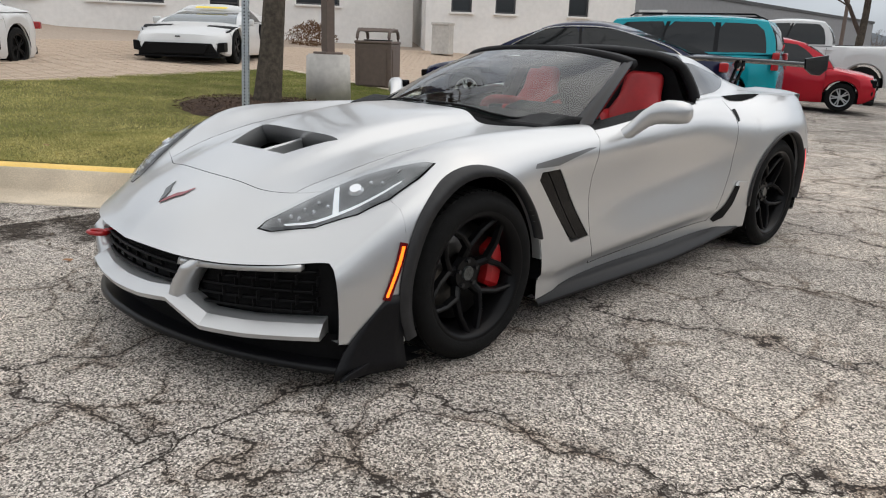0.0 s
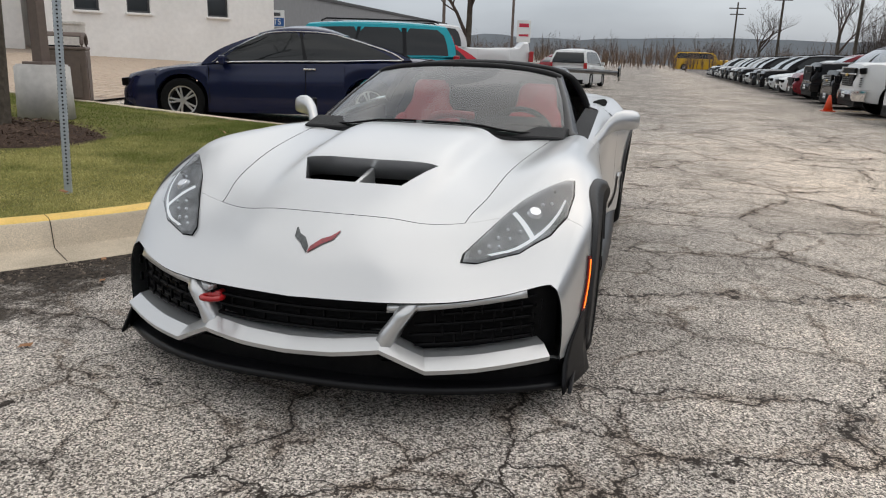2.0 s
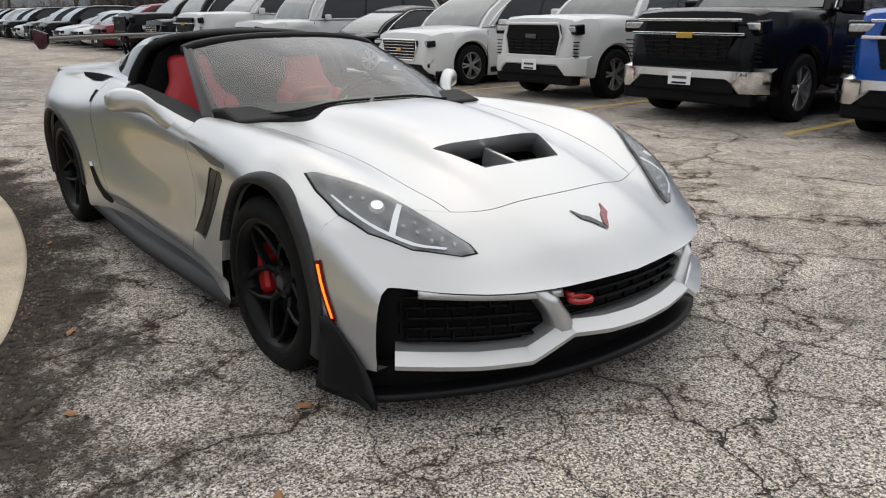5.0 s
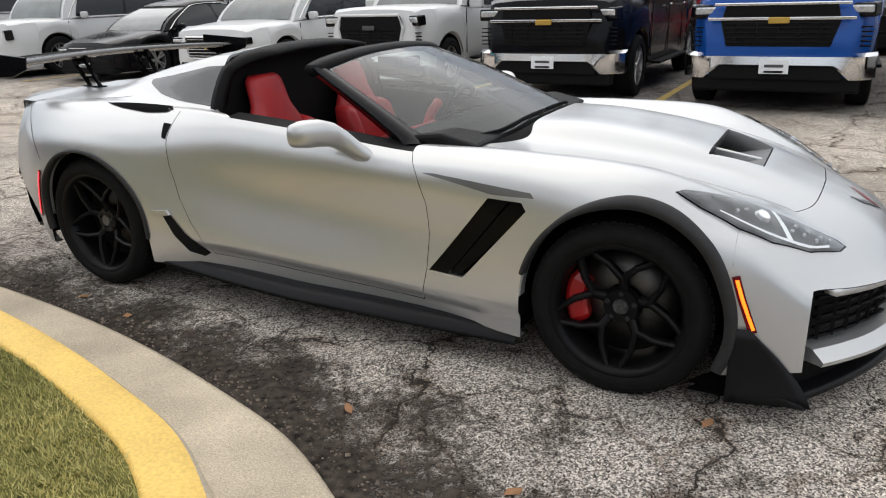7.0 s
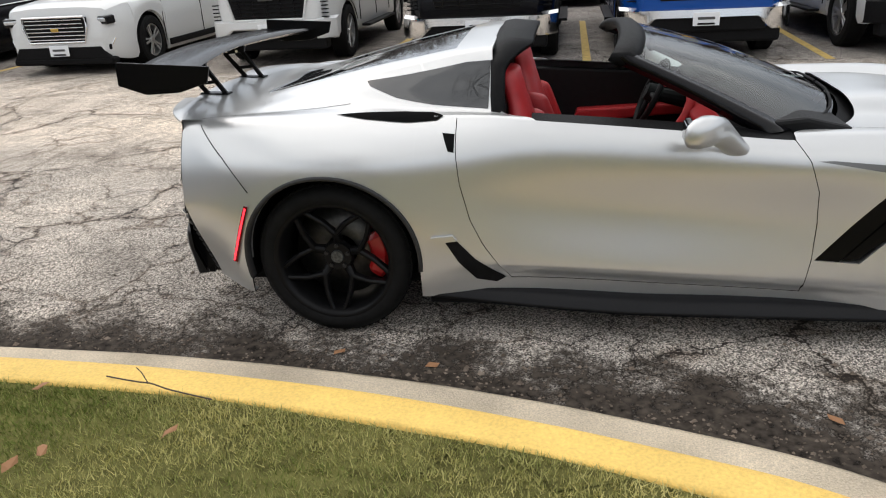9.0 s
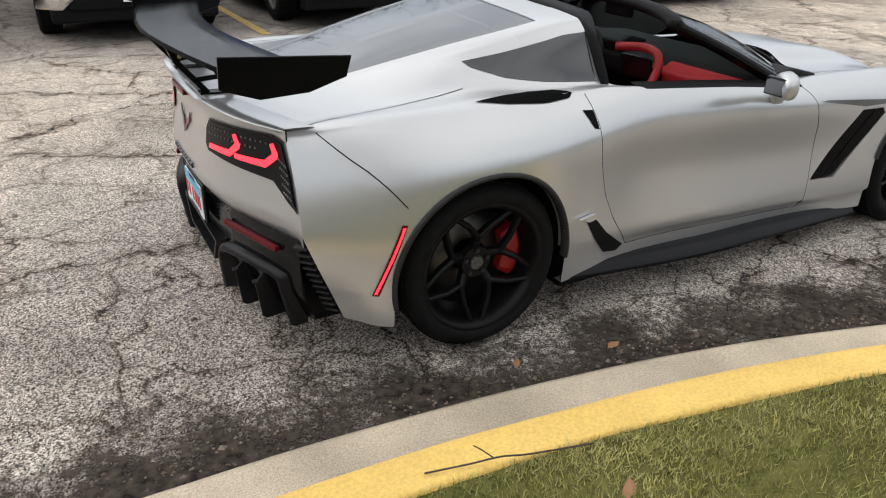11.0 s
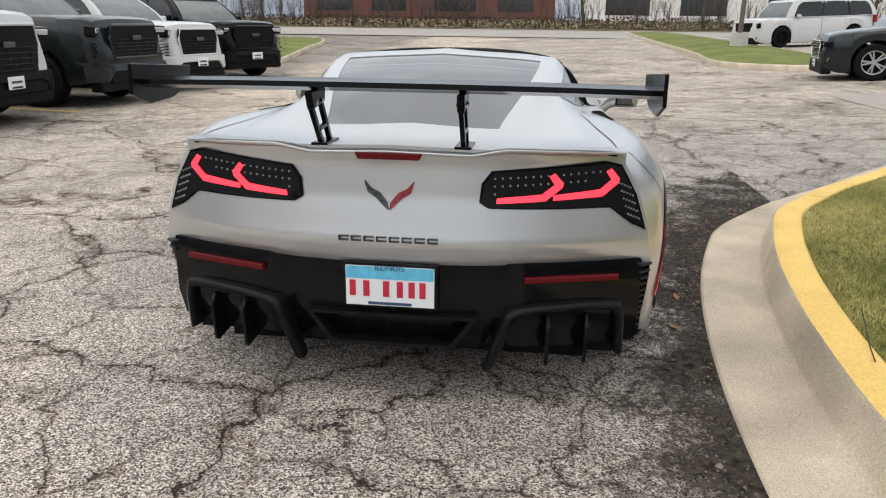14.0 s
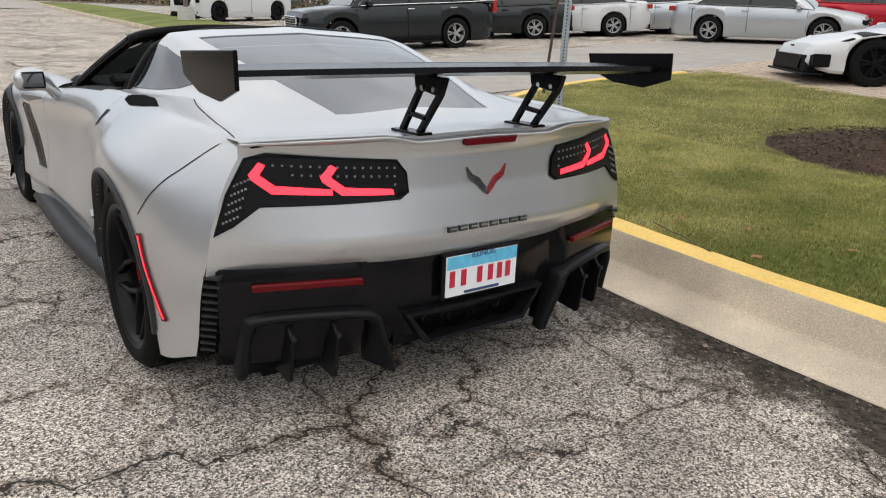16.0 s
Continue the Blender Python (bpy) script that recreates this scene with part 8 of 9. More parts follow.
_gx, _gy, _gz = turf_grid()
slow_turf = turf_z
turf_z = lambda x, y: _gz[(min(len(_gx) - 1, max(0, round((x + 5.2) / .1))), min(len(_gy) - 1, max(0, round((y + 12.8) / .1))))] - .004
blades("turf_near", "short green and straw grass blades beside the kerb", 210000, near_spot, M_GRASS, .009, .029, 21, .0021)
blades("turf_far", "short green and straw grass blades of the island", 120000, far_spot, M_GRASS, .010, .028, 22, .0034)

# concrete block and bin
CX, CY = -2.68, -5.55
blk = empty("concrete_block", "pale round-edged concrete bollard block on the turf", "bollard", Matrix.Translation((CX, CY, slow_turf(CX, CY) - .02)))
bm = cyl((0, 0, 0), (0, 0, .62), .30, .285, 28)
bmesh.ops.bevel(bm, geom=[e_ for e_ in bm.edges if len(e_.link_faces) == 2 and e_.calc_face_angle() > 1], offset=.02, segments=2, affect="EDGES")
part("base", bm, M_PALE_CONC, blk, "", True)
lamp = empty("lamp_pole", "dark square lamp pole on the concrete base", "lamp pole", Matrix.Translation((CX, CY, slow_turf(CX, CY) + .60)))
part("pole", box((0, 0, 3.0), (.13, .13, 6.0), None, .01), M_BIN, lamp)
part("base_plate", box((0, 0, .015), (.28, .28, .03), None, .006), M_BIN, lamp)
BX, BY = -4.95, -7.25
bz = hill(BX, BY) + .10
bn = empty("litter_bin", "square brown litter bin with arched handles", "litter bin", pose(BX, BY, bz, 0, 0, 35))
part("shell", prism([(-.31, 0), (.31, 0), (.33, .78), (-.33, .78)], -.31, .31, bevel=.02), M_BIN, bn)
for s in (1, -1):
    part("side_panel", box((s * .325, 0, .40), (.012, .46, .60), None, .01), M_BIN, bn)
    part("front_panel", box((0, s * .313, .40), (.46, .012, .60), None, .01), M_BIN, bn)
    part("handle", sweep([tuple(p) for p in crs([(-.31, s * .27, .76), (-.30, s * .27, .93), (-.15, s * .27, 1.0), (.15, s * .27, 1.0), (.30, s * .27, .93), (.31, s * .27, .76)], np.linspace(0, 5, 18))], .028, 8), M_BIN, bn)
part("lid", box((0, 0, .80), (.68, .64, .05), None, .02), M_BIN, bn)
part("lid_arch", prism([(-.30, .97), (.30, .97), (.24, 1.03), (-.24, 1.03)], -.29, .29, bevel=.02), M_BIN, bn)
part("opening", box((0, 0, .835), (.40, .40, .02), None, .01), M_HOLE, bn)

# ---------------- brick pavers ----------------
M_PAVER = material("tan_paver", (.52, .42, .33), .9, 0, 0, .10, 20.0, .3, 90.0, .2)
_n = M_PAVER.node_tree.nodes
_oi = _n.new("ShaderNodeObjectInfo")
M_SAND = material("paver_joint_sand", (.36, .29, .23), .95, 0, 0, .2, 15.0)
paving = empty("paver_apron", "tan brick paver apron before the showroom", "paving", kind="structure")
PX = np.arange(-19, 4.3, .6)
gp = [(x, y, hill(x, y) + .085) for x in np.arange(-26, 4.31, 1.01) for y in np.linspace(0, 1, 10)]
verts = []
xs_ = np.arange(-26, 4.31, .5)
for x in xs_:
    y0 = BRICK_LINE(x) + .02 if x > -5.1 else -7.6 - .12 * (-5.1 - x)
    for k in range(14):
        y = y0 + (-27 - y0) * (k / 13)
        verts.append((x, y, hill(x, y) + (.10 if x > -5.1 else .05)))
part_mesh("bed", verts, grid_faces(len(xs_), 14, flip=True), M_SAND, paving, "sand joints of the apron")
pv = bmesh.new()
bm_box(pv, (0, 0, 0), (.285, .185, .03), None, .008)
paver_me = bpy.data.meshes.new("paver")
pv.to_mesh(paver_me)
pv.free()
paver_me.materials.append(M_PAVER)
V, F = [], []
count = 0
src_v = [tuple(q.co) for q in paver_me.vertices]
src_f = [tuple(q.vertices) for q in paver_me.polygons]
for i, x in enumerate(np.arange(-25, 4.1, .30)):
    for j, y in enumerate(np.arange(-26.5, -7.4, .20)):
        yy = y + (.10 if i % 2 else 0)
        lim = BRICK_LINE(x) - .12 if x > -5.1 else -7.75 - .12 * (-5.1 - x)
        if yy > lim:
            continue
        z = hill(x, yy) + (.098 if x > -5.1 else .048)
        if yy > -11.2 and -6.5 < x < 3.6 and count < 300:
            child("paver", paver_me, paving, Matrix.Translation((x, yy, z)))
            count += 1
        elif yy > -17.5:
            b = len(V)
            dz = random.uniform(-.003, .003)
            V += [(p[0] + x, p[1] + yy, p[2] + z + dz) for p in src_v[:]]
            F += [tuple(k + b for k in q) for q in src_f]
rest = part_mesh("paver_field", V, F, M_PAVER, paving, "tan pavers in running bond", False)
tagged(rest, kind="stuff")

# ---------------- showroom and sheds ----------------


def wall_block(name, label, cat, p0, p1, depth, z0, h, mat, openings=(), trim=None, away=1):
    """A building whose front runs from p0 to p1 (plan), with windows as real openings: (start, width, sill, height)."""
    p0, p1 = Vector((*p0, 0)), Vector((*p1, 0))
    d = p1 - p0
    L_ = d.length
    b = empty(name, label, cat, Matrix.Translation((p0.x, p0.y, z0)) @ Matrix.Rotation(math.atan2(d.y, d.x), 4, "Z"))
    cuts = sorted(openings)
    x, th = 0.0, .25
    for o, w, sill, hh in cuts:
        if o > x:
            part("wall_section", box(((x + o) / 2, away * th / 2, h / 2 - .5), (o - x, th, h + 1)), mat, b)
        part("wall_below_window", box((o + w / 2, away * th / 2, sill / 2 - .5), (w, th, sill + 1)), mat, b)
        part("wall_above_window", box((o + w / 2, away * th / 2, (sill + hh + h) / 2), (w, th, h - sill - hh)), mat, b)
        x = o + w
    part("wall_section", box(((x + L_) / 2, away * th / 2, h / 2 - .5), (L_ - x, th, h + 1)), mat, b)
    for cx_ in (.12, L_ - .12):
        part("side_wall", box((cx_, away * (depth / 2 + .13), h / 2 - .5), (.24, depth - .26, h + 1)), mat, b)
    part("back_wall", box((L_ / 2, away * depth, h / 2 - .5), (L_, .24, h + 1)), mat, b)
    part("roof", box((L_ / 2, away * depth / 2, h + .06), (L_ + .1, depth + .2, .12)), M_ROOF, b)
    if trim:
        part("parapet", box((L_ / 2, away * .10, h + .18), (L_ + .16, .36, .14), None, .02), trim, b, "capping along the roof edge")
    part("floor_slab", box((L_ / 2, away * depth / 2, -.3), (L_ - .5, depth - .5, .2)), M_PALE_CONC, b)
    for o, w, sill, hh in cuts:
        win = new("window")
        win.parent = b
        part("pane", box((o + w / 2, away * .14, sill + hh / 2), (w - .06, .012, hh - .06)), M_BLIND, win)
        bm = bmesh.new()
        for cx, cz, sx_, sz_ in ((o + .03, sill + hh / 2, .06, hh), (o + w - .03, sill + hh / 2, .06, hh), (o + w / 2, sill + .03, w - .12, .06), (o + w / 2, sill + hh - .03, w - .12, .06), (o + w / 2, sill + hh * .5, w - .12, .04)):
            bm_box(bm, (cx, away * .13, cz), (sx_, .06, sz_))
        part("window_frame", bm, M_ROOF, win)
        part("window_sill", box((o + w / 2, away * -.03, sill - .04), (w + .12, .16, .07), None, .01), mat, win)
    return b


# the white showroom: a projecting block at the right and a longer recessed front beside it
BZ = 1.05
wall_block("showroom", "white stucco showroom block with narrow dark windows", "building", (-15.6, -17.4), (-21.6, -12.6), 14, BZ, 5.2, M_STUCCO, [(.9, .75, 1.25, 1.9), (2.5, .75, 1.25, 1.9), (5.2, .75, 1.25, 1.9)], M_STUCCO)
wall_block("showroom_annex", "long white showroom front with door and dark windows", "building", (6.0, -29.5), (-16.6, -19.2), 12, BZ + .15, 4.6, M_STUCCO, [(1.5, 2.6, 1.0, 1.5), (5.5, 2.6, 1.0, 1.5), (9.5, 2.6, 1.0, 1.5), (13.5, 2.4, 1.0, 1.5), (17.4, 1.0, .02, 2.2), (20.4, 1.6, 1.2, 1.5)], M_STUCCO)
cz_ = hill(-14.6, -15.4) + .1
ash = empty("stone_planter", "tall grey-brown stone waste receptacle by the wall", "waste bin", pose(-14.7, -15.6, cz_, 0, 0, 30))
part("body", prism([(-.33, 0), (.33, 0), (.30, .95), (-.30, .95)], -.3, .3, bevel=.03), M_PALE_CONC, ash)
part("rim", box((0, 0, .98), (.68, .64, .09), None, .02), M_PALE_CONC, ash)
wall_block("parts_building", "long grey metal-clad shed with a parts sign", "building", (-22.5, -23.0), (-92, -25.0), 20, .9, 4.1, M_GREY_METAL, [], M_ROOF)
sg = empty("parts_sign", "white and blue sign board reading parts on a post", "sign", pose(-39, -22.0, .2, 0, 0, 8))
part("board", box((0, 0, 2.92), (.06, 1.8, 1.0), None, .02), M_SIGN_WHITE, sg)
part("panel", box((.035, 0, 2.72), (.012, 1.74, .5)), M_SIGN_BLUE, sg)
part("bar", box((.035, 0, 3.18), (.012, 1.3, .2)), M_GREYTRIM, sg)
part("post", cyl((0, 0, 0), (0, 0, 3.0), .08, seg=10), M_GALV, sg)
text("word", "PARTS", .48, Matrix.Translation((.045, 0, 2.72)) @ pose(0, 0, 0, 90, 0, 90), M_SIGN_WHITE, sg, .004)
ps = empty("parking_sign", "white parking sign with red lettering bars on a steel post", "sign", pose(-25.8, -3.9, hill(0, -3.9), 0, 0, 12))
part("post", box((0, 0, 1.25), (.06, .06, 2.5)), M_GALV, ps)
part("board", box((.04, 0, 2.15), (.012, .55, .85), None, .004), M_SIGN_WHITE, ps)
part("bar", box((.05, 0, 2.38), (.006, .38, .14)), M_PLATE_RED, ps)
part("bar", box((.05, 0, 2.0), (.006, .38, .08)), M_PLATE_RED, ps)


def shrub(name, label, x, y, z, r, h, mat, seed, n=900, stems=True):
    rn = random.Random(seed)
    V, F = [], []
    for _ in range(n):
        a, t, q = rn.uniform(0, 2 * math.pi), rn.random() ** .6, rn.random()
        rr_ = r * (.35 + .65 * math.sin(math.pi * min(1, .15 + q * .8))) * t
        c = Vector((rr_ * math.cos(a), rr_ * math.sin(a), h * q * (1 - .25 * t)))
        d = Vector((rn.gauss(0, 1), rn.gauss(0, 1), rn.gauss(.5, 1))).normalized() * rn.uniform(.04, .11)
        s_ = d.cross(Vector((rn.gauss(0, 1), rn.gauss(0, 1), .3))).normalized() * rn.uniform(.01, .03)
        b = len(V)
        V += [tuple(c - s_), tuple(c + s_), tuple(c + d)]
        F.append((b, b + 1, b + 2))
    o = empty(name, label, "shrub", Matrix.Translation((x, y, z)))
    part_mesh("foliage", V, F, mat, o, "", False)
    return o


for k, (x, y, r, h, m, lab) in enumerate(((-1.5, -19.5, 1.3, .8, M_RUST, "low russet winter shrub by the wall"), (-9.2, -19.4, 1.1, 1.1, M_RUST, "tan dry shrub by the wall"), (-11.5, -18.6, .9, .9, M_RUST, "tan dry shrub by the showroom"), (18.2, 9.6, 2.2, 1.5, M_JUNIPER, "dark green juniper at the end of the truck row"), (21.0, 10.6, 2.2, 1.4, M_JUNIPER, "dark green juniper beyond the truck row"))):
    shrub("shrub", lab, x, y, hill(x, y), r, h, m, 40 + k, 1800)

# ---------------- far side: islands, street, trees, horizon ----------------


def kerbed_island(name, label, pts, top_mat, seed):
    n = len(pts)
    loop = crs([(*p, 0) for p in pts + pts[:1]], np.linspace(0, n, n * 8 + 1))[:-1]
    isl = empty(name, label, "island", kind="structure")
    cx, cy = sum(p[0] for p in pts) / n, sum(p[1] for p in pts) / n
    V = []
    for k, (f_, z) in enumerate(((1.0, -.05), (1.0, .12), (.995, .15), (.965, .15))):
        for p in loop:
            V.append((cx + (p[0] - cx) * f_, cy + (p[1] - cy) * f_, hill(p[0], p[1]) + z))
    m_ = len(loop)
    F = [(r_ * m_ + k, r_ * m_ + (k + 1) % m_, (r_ + 1) * m_ + (k + 1) % m_, (r_ + 1) * m_ + k) for r_ in range(3) for k in range(m_)]
    part_mesh("island_kerb", V, F, M_CONCRETE, isl, "beige concrete kerb")
    V = []
    for f_, up in ((.965, .145), (.7, .20), (.35, .24), (.02, .26)):
        for p in loop:
            x, y = cx + (p[0] - cx) * f_, cy + (p[1] - cy) * f_
            V.append((x, y, hill(x, y) + up))
    part_mesh("turf", V, F, top_mat, isl)
    return isl


M_FARTURF = material("far_turf", (.17, .19, .06), .95, 0, 0, .25, 25.0, .4, 60.0, .1, .25, .8)
kerbed_island("far_island", "grassy kerbed island across the drive", [(50, -6.2), (36, -5.9), (24, -5.8), (18.3, -5.5), (15.6, -6.6), (15.2, -7.6), (17, -8.6), (24, -9.0), (36, -9.2), (50, -9.0)], M_FARTURF, 1)
kerbed_island("row_end_island", "planted kerbed island at the end of the truck row", [(14.6, 6.9), (17.8, 7.4), (24, 8.6), (33, 10.6), (33, 15), (22, 15), (15.6, 11)], M_FARTURF, 2)
lp = empty("lamp_pole", "dark lamp pole on a concrete base on the far island", "lamp pole", Matrix.Translation((25.0, -7.7, hill(25, -7.7) + .2)))
part("base", cyl((0, 0, 0), (0, 0, .5), .32, .3, 20), M_PALE_CONC, lp)
part("pole", box((0, 0, 3.5), (.14, .14, 6.2)), M_BIN, lp)

M_STRAW = material("straw_verge", (.20, .155, .09), .95, 0, 0, .3, 3.0, spec=.1, var2=.2, scale2=.3)
M_ROAD = material("pale_street", (.37, .34, .305), .9, 0, 0, .08, 3.0, .2, 80.0, .2, .08, .3)
verts = [(x, y, hill(x, 0) + .05) for x in (41, 43, 45, 47.5, 50, 53, 56) for y in np.linspace(-160, 160, 30)]
tagged(new("road", mesh_of("road", verts, grid_faces(7, 30, flip=True), M_ROAD)), "pale grey street beyond the car park", "road", kind="structure")
verts = [(x, y, hill(x, 0) + .06) for x in (57, 62, 66, 73, 80, 90, 103) for y in np.linspace(-160, 160, 30)]
tagged(new("verge", mesh_of("verge", verts, grid_faces(7, 30, flip=True), M_STRAW)), "grass verge along the street", "lawn", kind="structure")
verts = [(x, y, hill(x, y) + .008) for x in np.linspace(4.6, 9.6, 4) for y in np.linspace(-34, -5.5, 26)]
tagged(new("cross_drive", mesh_of("cross_drive", verts, grid_faces(4, 26, flip=True), M_ROAD)), "pale worn concrete of the cross drive", "pavement", kind="structure")

# stall lines between the parked cars
for x, dx in ((2.75, -.2), (-.15, 0), (-3.15, 0), (-6.2, 0), (-9.4, 0), (-12.6, 0), (-15.8, 0), (-19.2, 0), (5.55, -1.0), (8.3, -1.6)):
    y0 = front_y(x) - .25
    tagged(new("stall_line", mesh_of("stall_line", [(x - .055, y0, .006), (x + .055, y0, .006), (x + .055 - dx, y0 + 5.2, .006), (x - .055 - dx, y0 + 5.2, .006)], [(0, 1, 2, 3)], M_LINE)), "faded yellow stall line on the asphalt", "line", "stall lines", "structure")


wall_block("brick_store", "red brick store across the street", "building", (104, 34), (104, -2), 14, 1.75, 5.5, M_BRICK_RED, [(2, 5, 1.0, 2.6), (10, 5, 1.0, 2.6), (19, 6, 1.0, 2.6), (28, 5, 1.0, 2.6)], M_STUCCO, away=1)
wall_block("pale_store", "pale store across the street", "building", (106, -6), (100, -44), 14, 1.7, 5.0, M_STUCCO, [(3, 6, .8, 2.6), (13, 6, .8, 2.6), (24, 8, .8, 2.6)], M_ROOF, away=1)
wall_block("pale_store", "pale low building beyond the far rows", "building", (52, -52), (2, -70), 14, 1.9, 4.6, M_STUCCO, [(5, 7, .8, 2.4), (18, 8, .8, 2.4), (34, 8, .8, 2.4)], M_ROOF, away=1)
wall_block("grey_store", "low grey and white commercial building beyond the far rows", "building", (97, -47), (55, -58), 12, 1.6, 4.4, M_PALE_CONC, [(3, 6, .8, 2.2), (13, 6, .8, 2.2), (24, 7, .8, 2.2), (35, 5, .8, 2.2)], M_ROOF, away=1)
wall_block("brown_building", "brown brick building behind the truck row", "building", (-34, 41), (14, 44), 14, 0, 5.5, material("brown_brick", (.10, .07, .055), .9, 0, 0, .2, 4.0), [(4, 4, 1, 2), (14, 4, 1, 2), (26, 4, 1, 2), (37, 5, 1, 2)], M_ROOF, away=1)

hr = random.Random(19)
M_HEDGE = material("dark_winter_hedge", (.050, .042, .026), .95, 0, 0, .4, 3.0)
V, F = [], []
for k in range(26000):
    y = hr.uniform(-75, 60)
    q = hr.random()
    x = 59.5 + hr.gauss(0, .55)
    z = hill(x, 0) + (.95 + .25 * noise.noise(Vector((y * .5, 3, 0)))) * q
    d = Vector((hr.gauss(0, 1), hr.gauss(0, 1), hr.gauss(.4, .8))).normalized() * hr.uniform(.12, .30)
    e_ = d.cross(Vector((hr.gauss(0, 1), hr.gauss(0, 1), .3))).normalized() * .045
    b = len(V)
    V += [(x - e_.x, y - e_.y, z - e_.z), (x + e_.x, y + e_.y, z + e_.z), (x + d.x, y + d.y, z + d.z)]
    F.append((b, b + 1, b + 2))
tagged(new("street_hedge", mesh_of("street_hedge", V, F, M_HEDGE, False)), "low dark winter hedge along the far side of the street", "hedge", kind="stuff")

rnd = random.Random(77)
spots = [(-27, -6.5, 9, 0), (-30, 24, 8, 1), (-20, 27, 10, 2), (-40, 26, 11, 0), (-9, 28, 9, 1), (2, 29, 8, 2), (-52, 27, 11, 1), (-66, 24, 12, 2), (62, 6, 8, 0), (64, -4, 9, 1), (61, 16, 8, 2), (66, 26, 9, 0), (63, -14, 8, 2), (60, -26, 9, 1), (40, -38, 8, 0), (30, -46, 9, 2), (20, -52, 8, 1), (66, -36, 9, 0), (-75, 18, 12, 0), (-82, 12, 10, 1), (11, 30, 8, 0)]
for k, (x, y, h, s_) in enumerate(spots):
    bare_tree("tree", "bare winter tree in the distance", x, y, hill(x, y), 100 + s_, 8.0, .16, 4, rnd.uniform(0, 360), h / 8.0)
hb = random.Random(9)
for k in range(12):
    x = -48 + 5.2 * k
    shrub("hedge_shrub", "dark evergreen shrub behind the parked row" if k % 3 else "brown winter shrub behind the parked row", x, 20.5 + hb.uniform(-.8, .8), 0, 2.6, hb.uniform(1.3, 2.2), M_JUNIPER if k % 3 else M_RUST, 60 + k, 1300)


def far_woods(name, label, n, place, hmin, hmax, seed, mat, twigs=16, thick=.030):
    """Leafless growth: leaning stems with many fine twigs that thicken into a soft crown."""
    r = random.Random(seed)
    V, F = [], []
    for _ in range(n):
        x, y, z = place(r)
        h = r.uniform(hmin, hmax)
        for _s in range(7):
            a, lean = r.uniform(0, 6.283), r.uniform(.05, .38)
            top_ = Vector((x + math.cos(a) * h * lean, y + math.sin(a) * h * lean, z + h * r.uniform(.5, .95)))
            s_ = Vector((-math.sin(a), math.cos(a), 0)) * thick * h / 5
            b = len(V)
            base = Vector((x, y, z + h * r.uniform(0, .3)))
            V += [tuple(base - s_), tuple(base + s_), tuple(top_)]
            F.append((b, b + 1, b + 2))
            for _t in range(twigs):
                q = base.lerp(top_, r.uniform(.25, 1))
                d = Vector((r.gauss(0, 1), r.gauss(0, 1), r.gauss(.35, .7))).normalized() * h * r.uniform(.06, .17)
                b = len(V)
                V += [tuple(q - s_ * .55), tuple(q + s_ * .55), tuple(q + d)]
                F.append((b, b + 1, b + 2))
    return tagged(new(name, mesh_of(name, V, F, mat, False)), label, "woods", kind="stuff")


M_HAZE = material("far_wood_brown", (.115, .088, .074), .95, 0, 0, .3, .4)
M_THICKET = material("thicket_dark_brown", (.070, .054, .045), .95, 0, 0, .3, .4)
M_BRUSH = material("dry_brush_brown", (.15, .095, .060), .95, 0, 0, .35, .5)
far_woods("far_woods", "brown leafless woods along the horizon", 420, lambda r: (r.uniform(-190, -135), r.uniform(-60, 110), 0), 3.5, 7.5, 3, M_HAZE, 14, .05)
far_woods("far_brush", "low brown brush at the end of the lot", 700, lambda r: (r.uniform(-150, -98), r.uniform(-40, 70), 0), 1.8, 4.2, 13, M_BRUSH, 14, .05)
far_woods("far_woods", "brown leafless thicket behind the parked row", 760, lambda r: (r.uniform(-100, 34), 25 + 18 * r.random() ** 1.6, 0), 5.0, 11.0, 4, M_THICKET, 18, .022)
far_woods("far_brush", "low brown brush behind the parked row", 320, lambda r: (r.uniform(-105, 20), r.uniform(19, 26), 0), 1.2, 2.9, 15, M_BRUSH, 18, .026)
far_woods("far_woods", "brown leafless shrubs and trees along the street", 620, lambda r: (q_ := r.uniform(58, 98), r.uniform(-70, 70), hill(q_, 0)), 1.4, 5.0, 8, M_THICKET)
# low ridge on the horizon
V = []
for x0, x1, hh in ((-330, -330, 0),):
    for y in np.linspace(-260, 260, 60):
        hgt = 11 + 5 * noise.noise(Vector((y * .012, 3, 0))) + 2 * noise.noise(Vector((y * .05, 7, 0)))
        V += [(-320, y, -2), (-345, y, max(4, hgt))]
tagged(new("ridge", mesh_of("ridge", V, [(2 * k, 2 * k + 1, 2 * k + 3, 2 * k + 2) for k in range(59)], material("ridge_blue_grey", (.13, .145, .16), 1.0, 0, 0, .12, .05))), "low blue-grey ridge on the horizon", "backdrop", kind="structure")
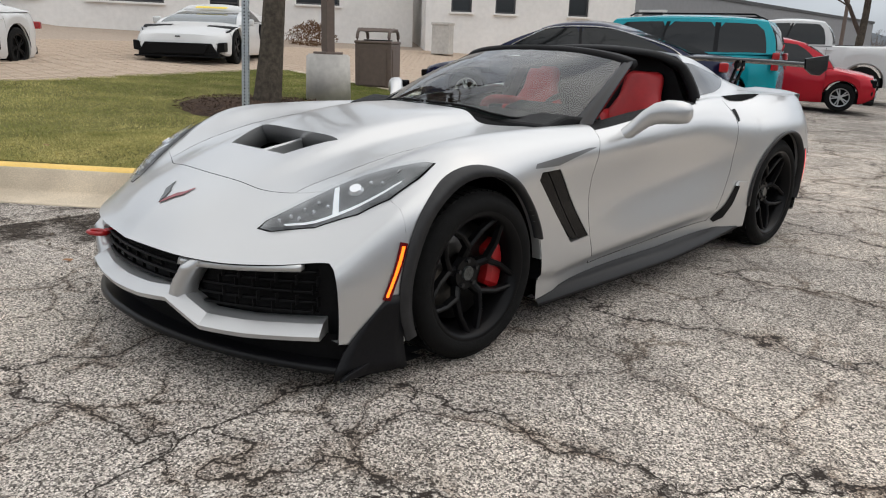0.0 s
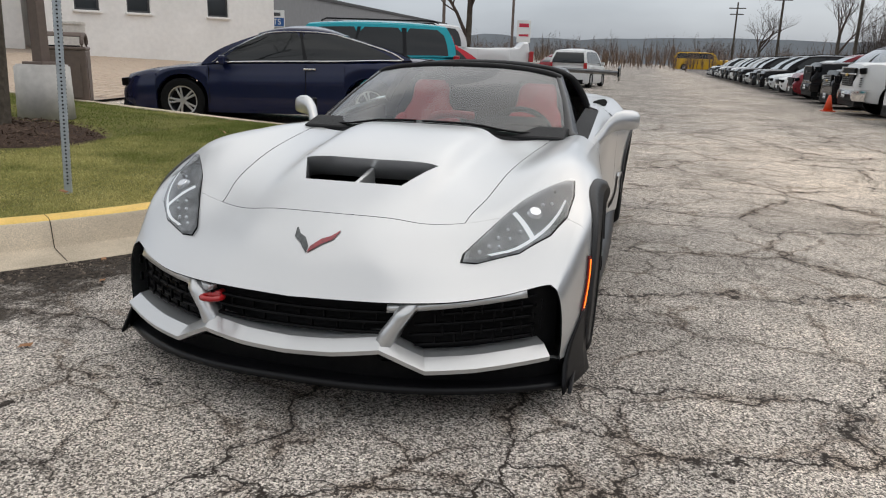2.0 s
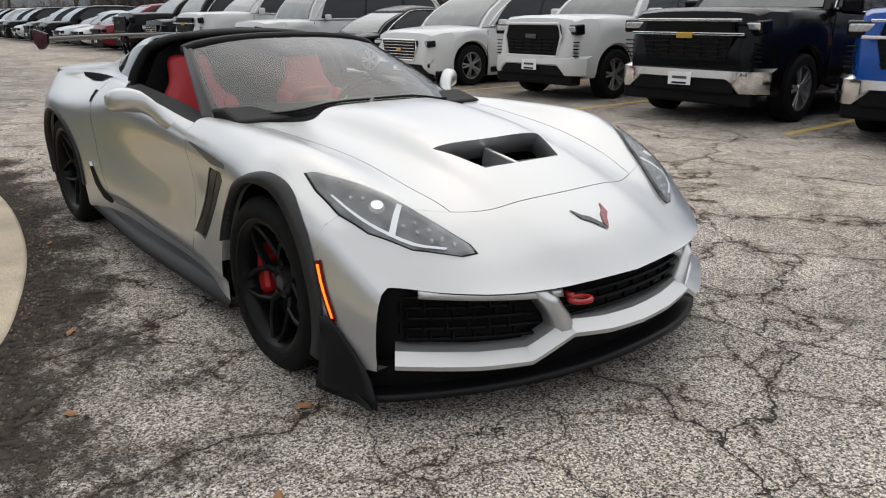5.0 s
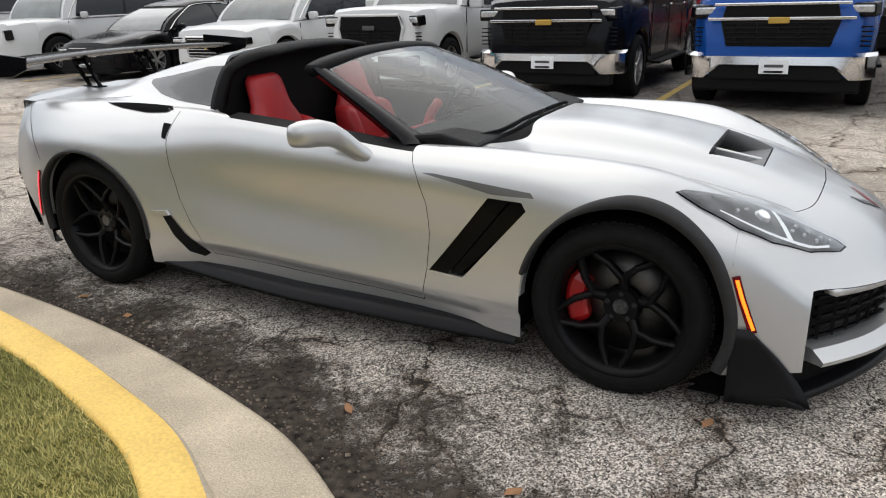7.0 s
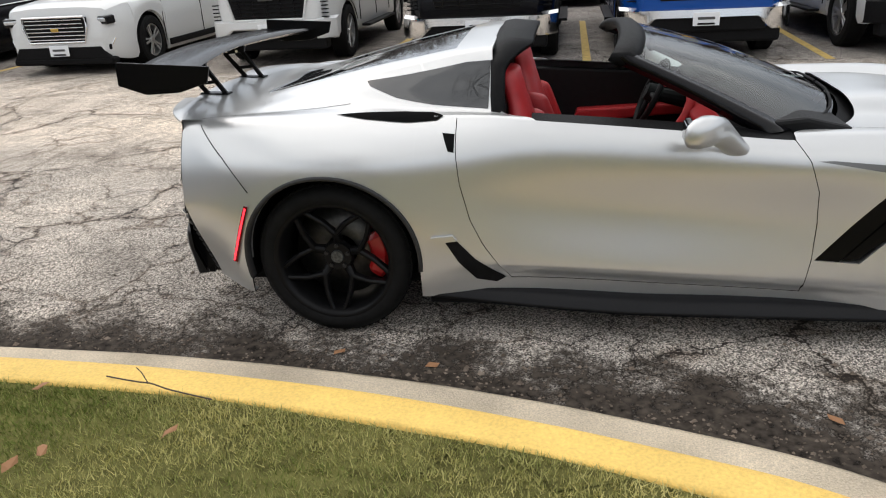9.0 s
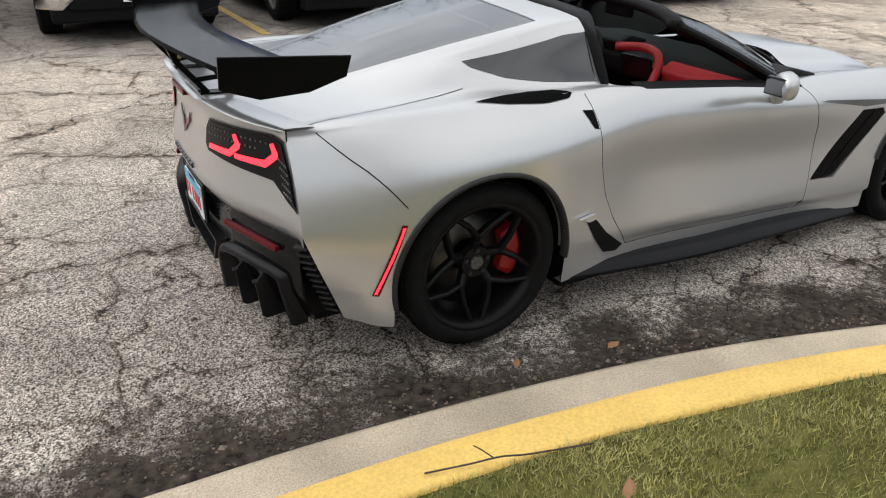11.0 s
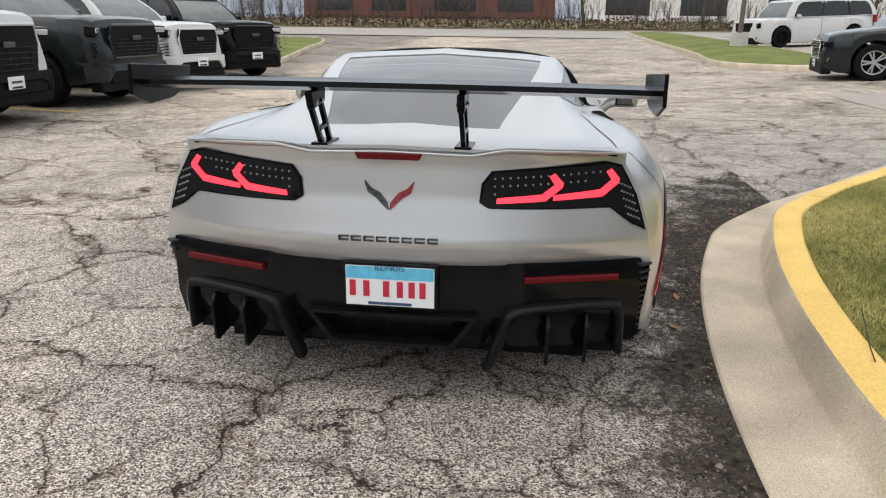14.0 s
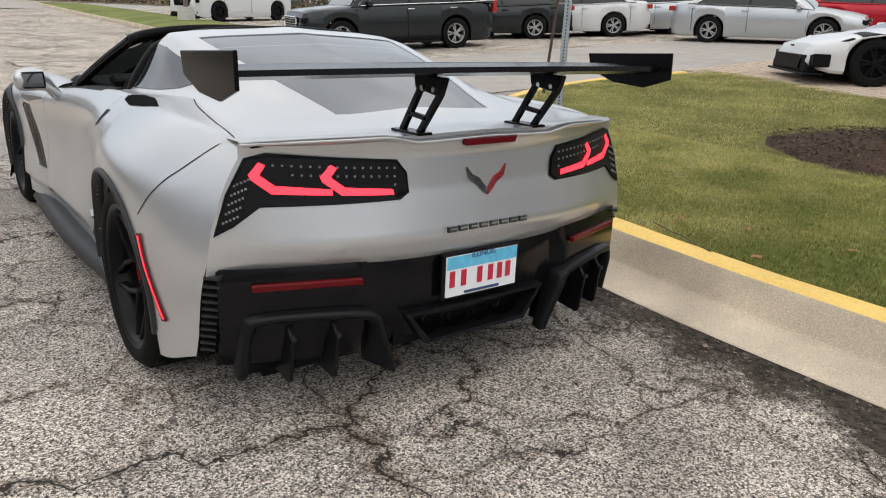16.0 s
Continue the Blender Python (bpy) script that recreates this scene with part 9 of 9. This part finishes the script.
# utility poles with wires
tops_ = []
for k, (x, y) in enumerate(((-60, 16), (-84, 14), (-110, 12))):
    up = empty("utility_pole", "wooden utility pole with cross arms", "utility pole", Matrix.Translation((x, y, 0)))
    part("pole", cyl((0, 0, 0), (0, 0, 9.5), .15, .10, 10), M_BARK, up)
    part("cross_arm", box((0, 0, 8.7), (.12, 2.2, .14)), M_BARK, up)
    part("cross_arm", box((0, 0, 7.9), (.12, 1.8, .14)), M_BARK, up)
for k, (x, y) in enumerate(((-46, -8), (-36, -10))):
    up = empty("lamp_pole", "tall dark lot lamp pole", "lamp pole", Matrix.Translation((x, y, .4)))
    part("pole", cyl((0, 0, 0), (0, 0, 8.5), .10, .07, 10), M_BIN, up)
    part("head", box((.3, 0, 8.5), (.7, .3, .12), None, .03), M_BIN, up)
bus = vehicle("school_bus", "yellow bus parked far down the lot", "bus", (-128, 9.2, 0), 85, "boxy", 9.0, 2.4, 2.9, paint("bus_yellow", (.6, .35, .02), 0, .4), wr=.48, near=False)
cone = empty("traffic_cone", "small orange traffic cone by the parked trucks", "cone", Matrix.Translation((-18.75, 6.0, 0)))
M_ORANGE = material("cone_orange", (.62, .06, .01), .5)
part("body", cyl((0, 0, .02), (0, 0, .45), .13, .03, 20), M_ORANGE, cone, "", True)
part("foot", box((0, 0, .012), (.34, .34, .024), None, .006), M_ORANGE, cone)
# loose litter on the asphalt and the turf
M_LEAF = material("dry_leaf", (.30, .15, .07), .8)
rl = random.Random(31)
leaf_bm = bmesh.new()
leaf_bm.faces.new([leaf_bm.verts.new(p) for p in ((-.03, 0, .004), (-.01, .016, .012), (.02, .012, .006), (.034, 0, .012), (.018, -.014, .004), (-.012, -.013, .011))])
leaf_me = bpy.data.meshes.new("leaf")
leaf_bm.to_mesh(leaf_me)
leaf_bm.free()
leaf_me.materials.append(M_LEAF)
for x, y in ((.54, -1.44), (1.25, -1.62), (-1.31, -1.13), (.9, -1.9), (2.1, -1.3), (-.9, -1.2), (1.7, -1.0)):
    o = tagged(new("dry_leaf", leaf_me), "curled dry brown leaf on the ground", "leaf", "scattered leaves")
    o.matrix_basis = pose(x, y, .003, rl.uniform(-8, 8), rl.uniform(-8, 8), rl.uniform(0, 360))
for k in range(14):
    x, y = near_spot(rl)[:2]
    o = tagged(new("dry_leaf", leaf_me), "curled dry brown leaf on the turf", "leaf", "scattered leaves")
    o.matrix_basis = pose(x, y, slow_turf(x, y) + .03, rl.uniform(-20, 20), rl.uniform(-20, 20), rl.uniform(0, 360))
tw = empty("twig", "thin dry twig lying on the kerb", "twig", Matrix())
part("stem", sweep([tuple(p) for p in crs([(-1.99, -1.675, .206), (-1.86, -1.707, .212), (-1.78, -1.73, .222), (-1.70, -1.755, .218), (-1.52, -1.808, .225)], np.linspace(0, 4, 14))], .0028, 6), M_TWIG, tw)
part("side_shoot", sweep([(-1.80, -1.722, .220), (-1.83, -1.70, .245), (-1.85, -1.695, .262)], .002, 5), M_TWIG, tw)
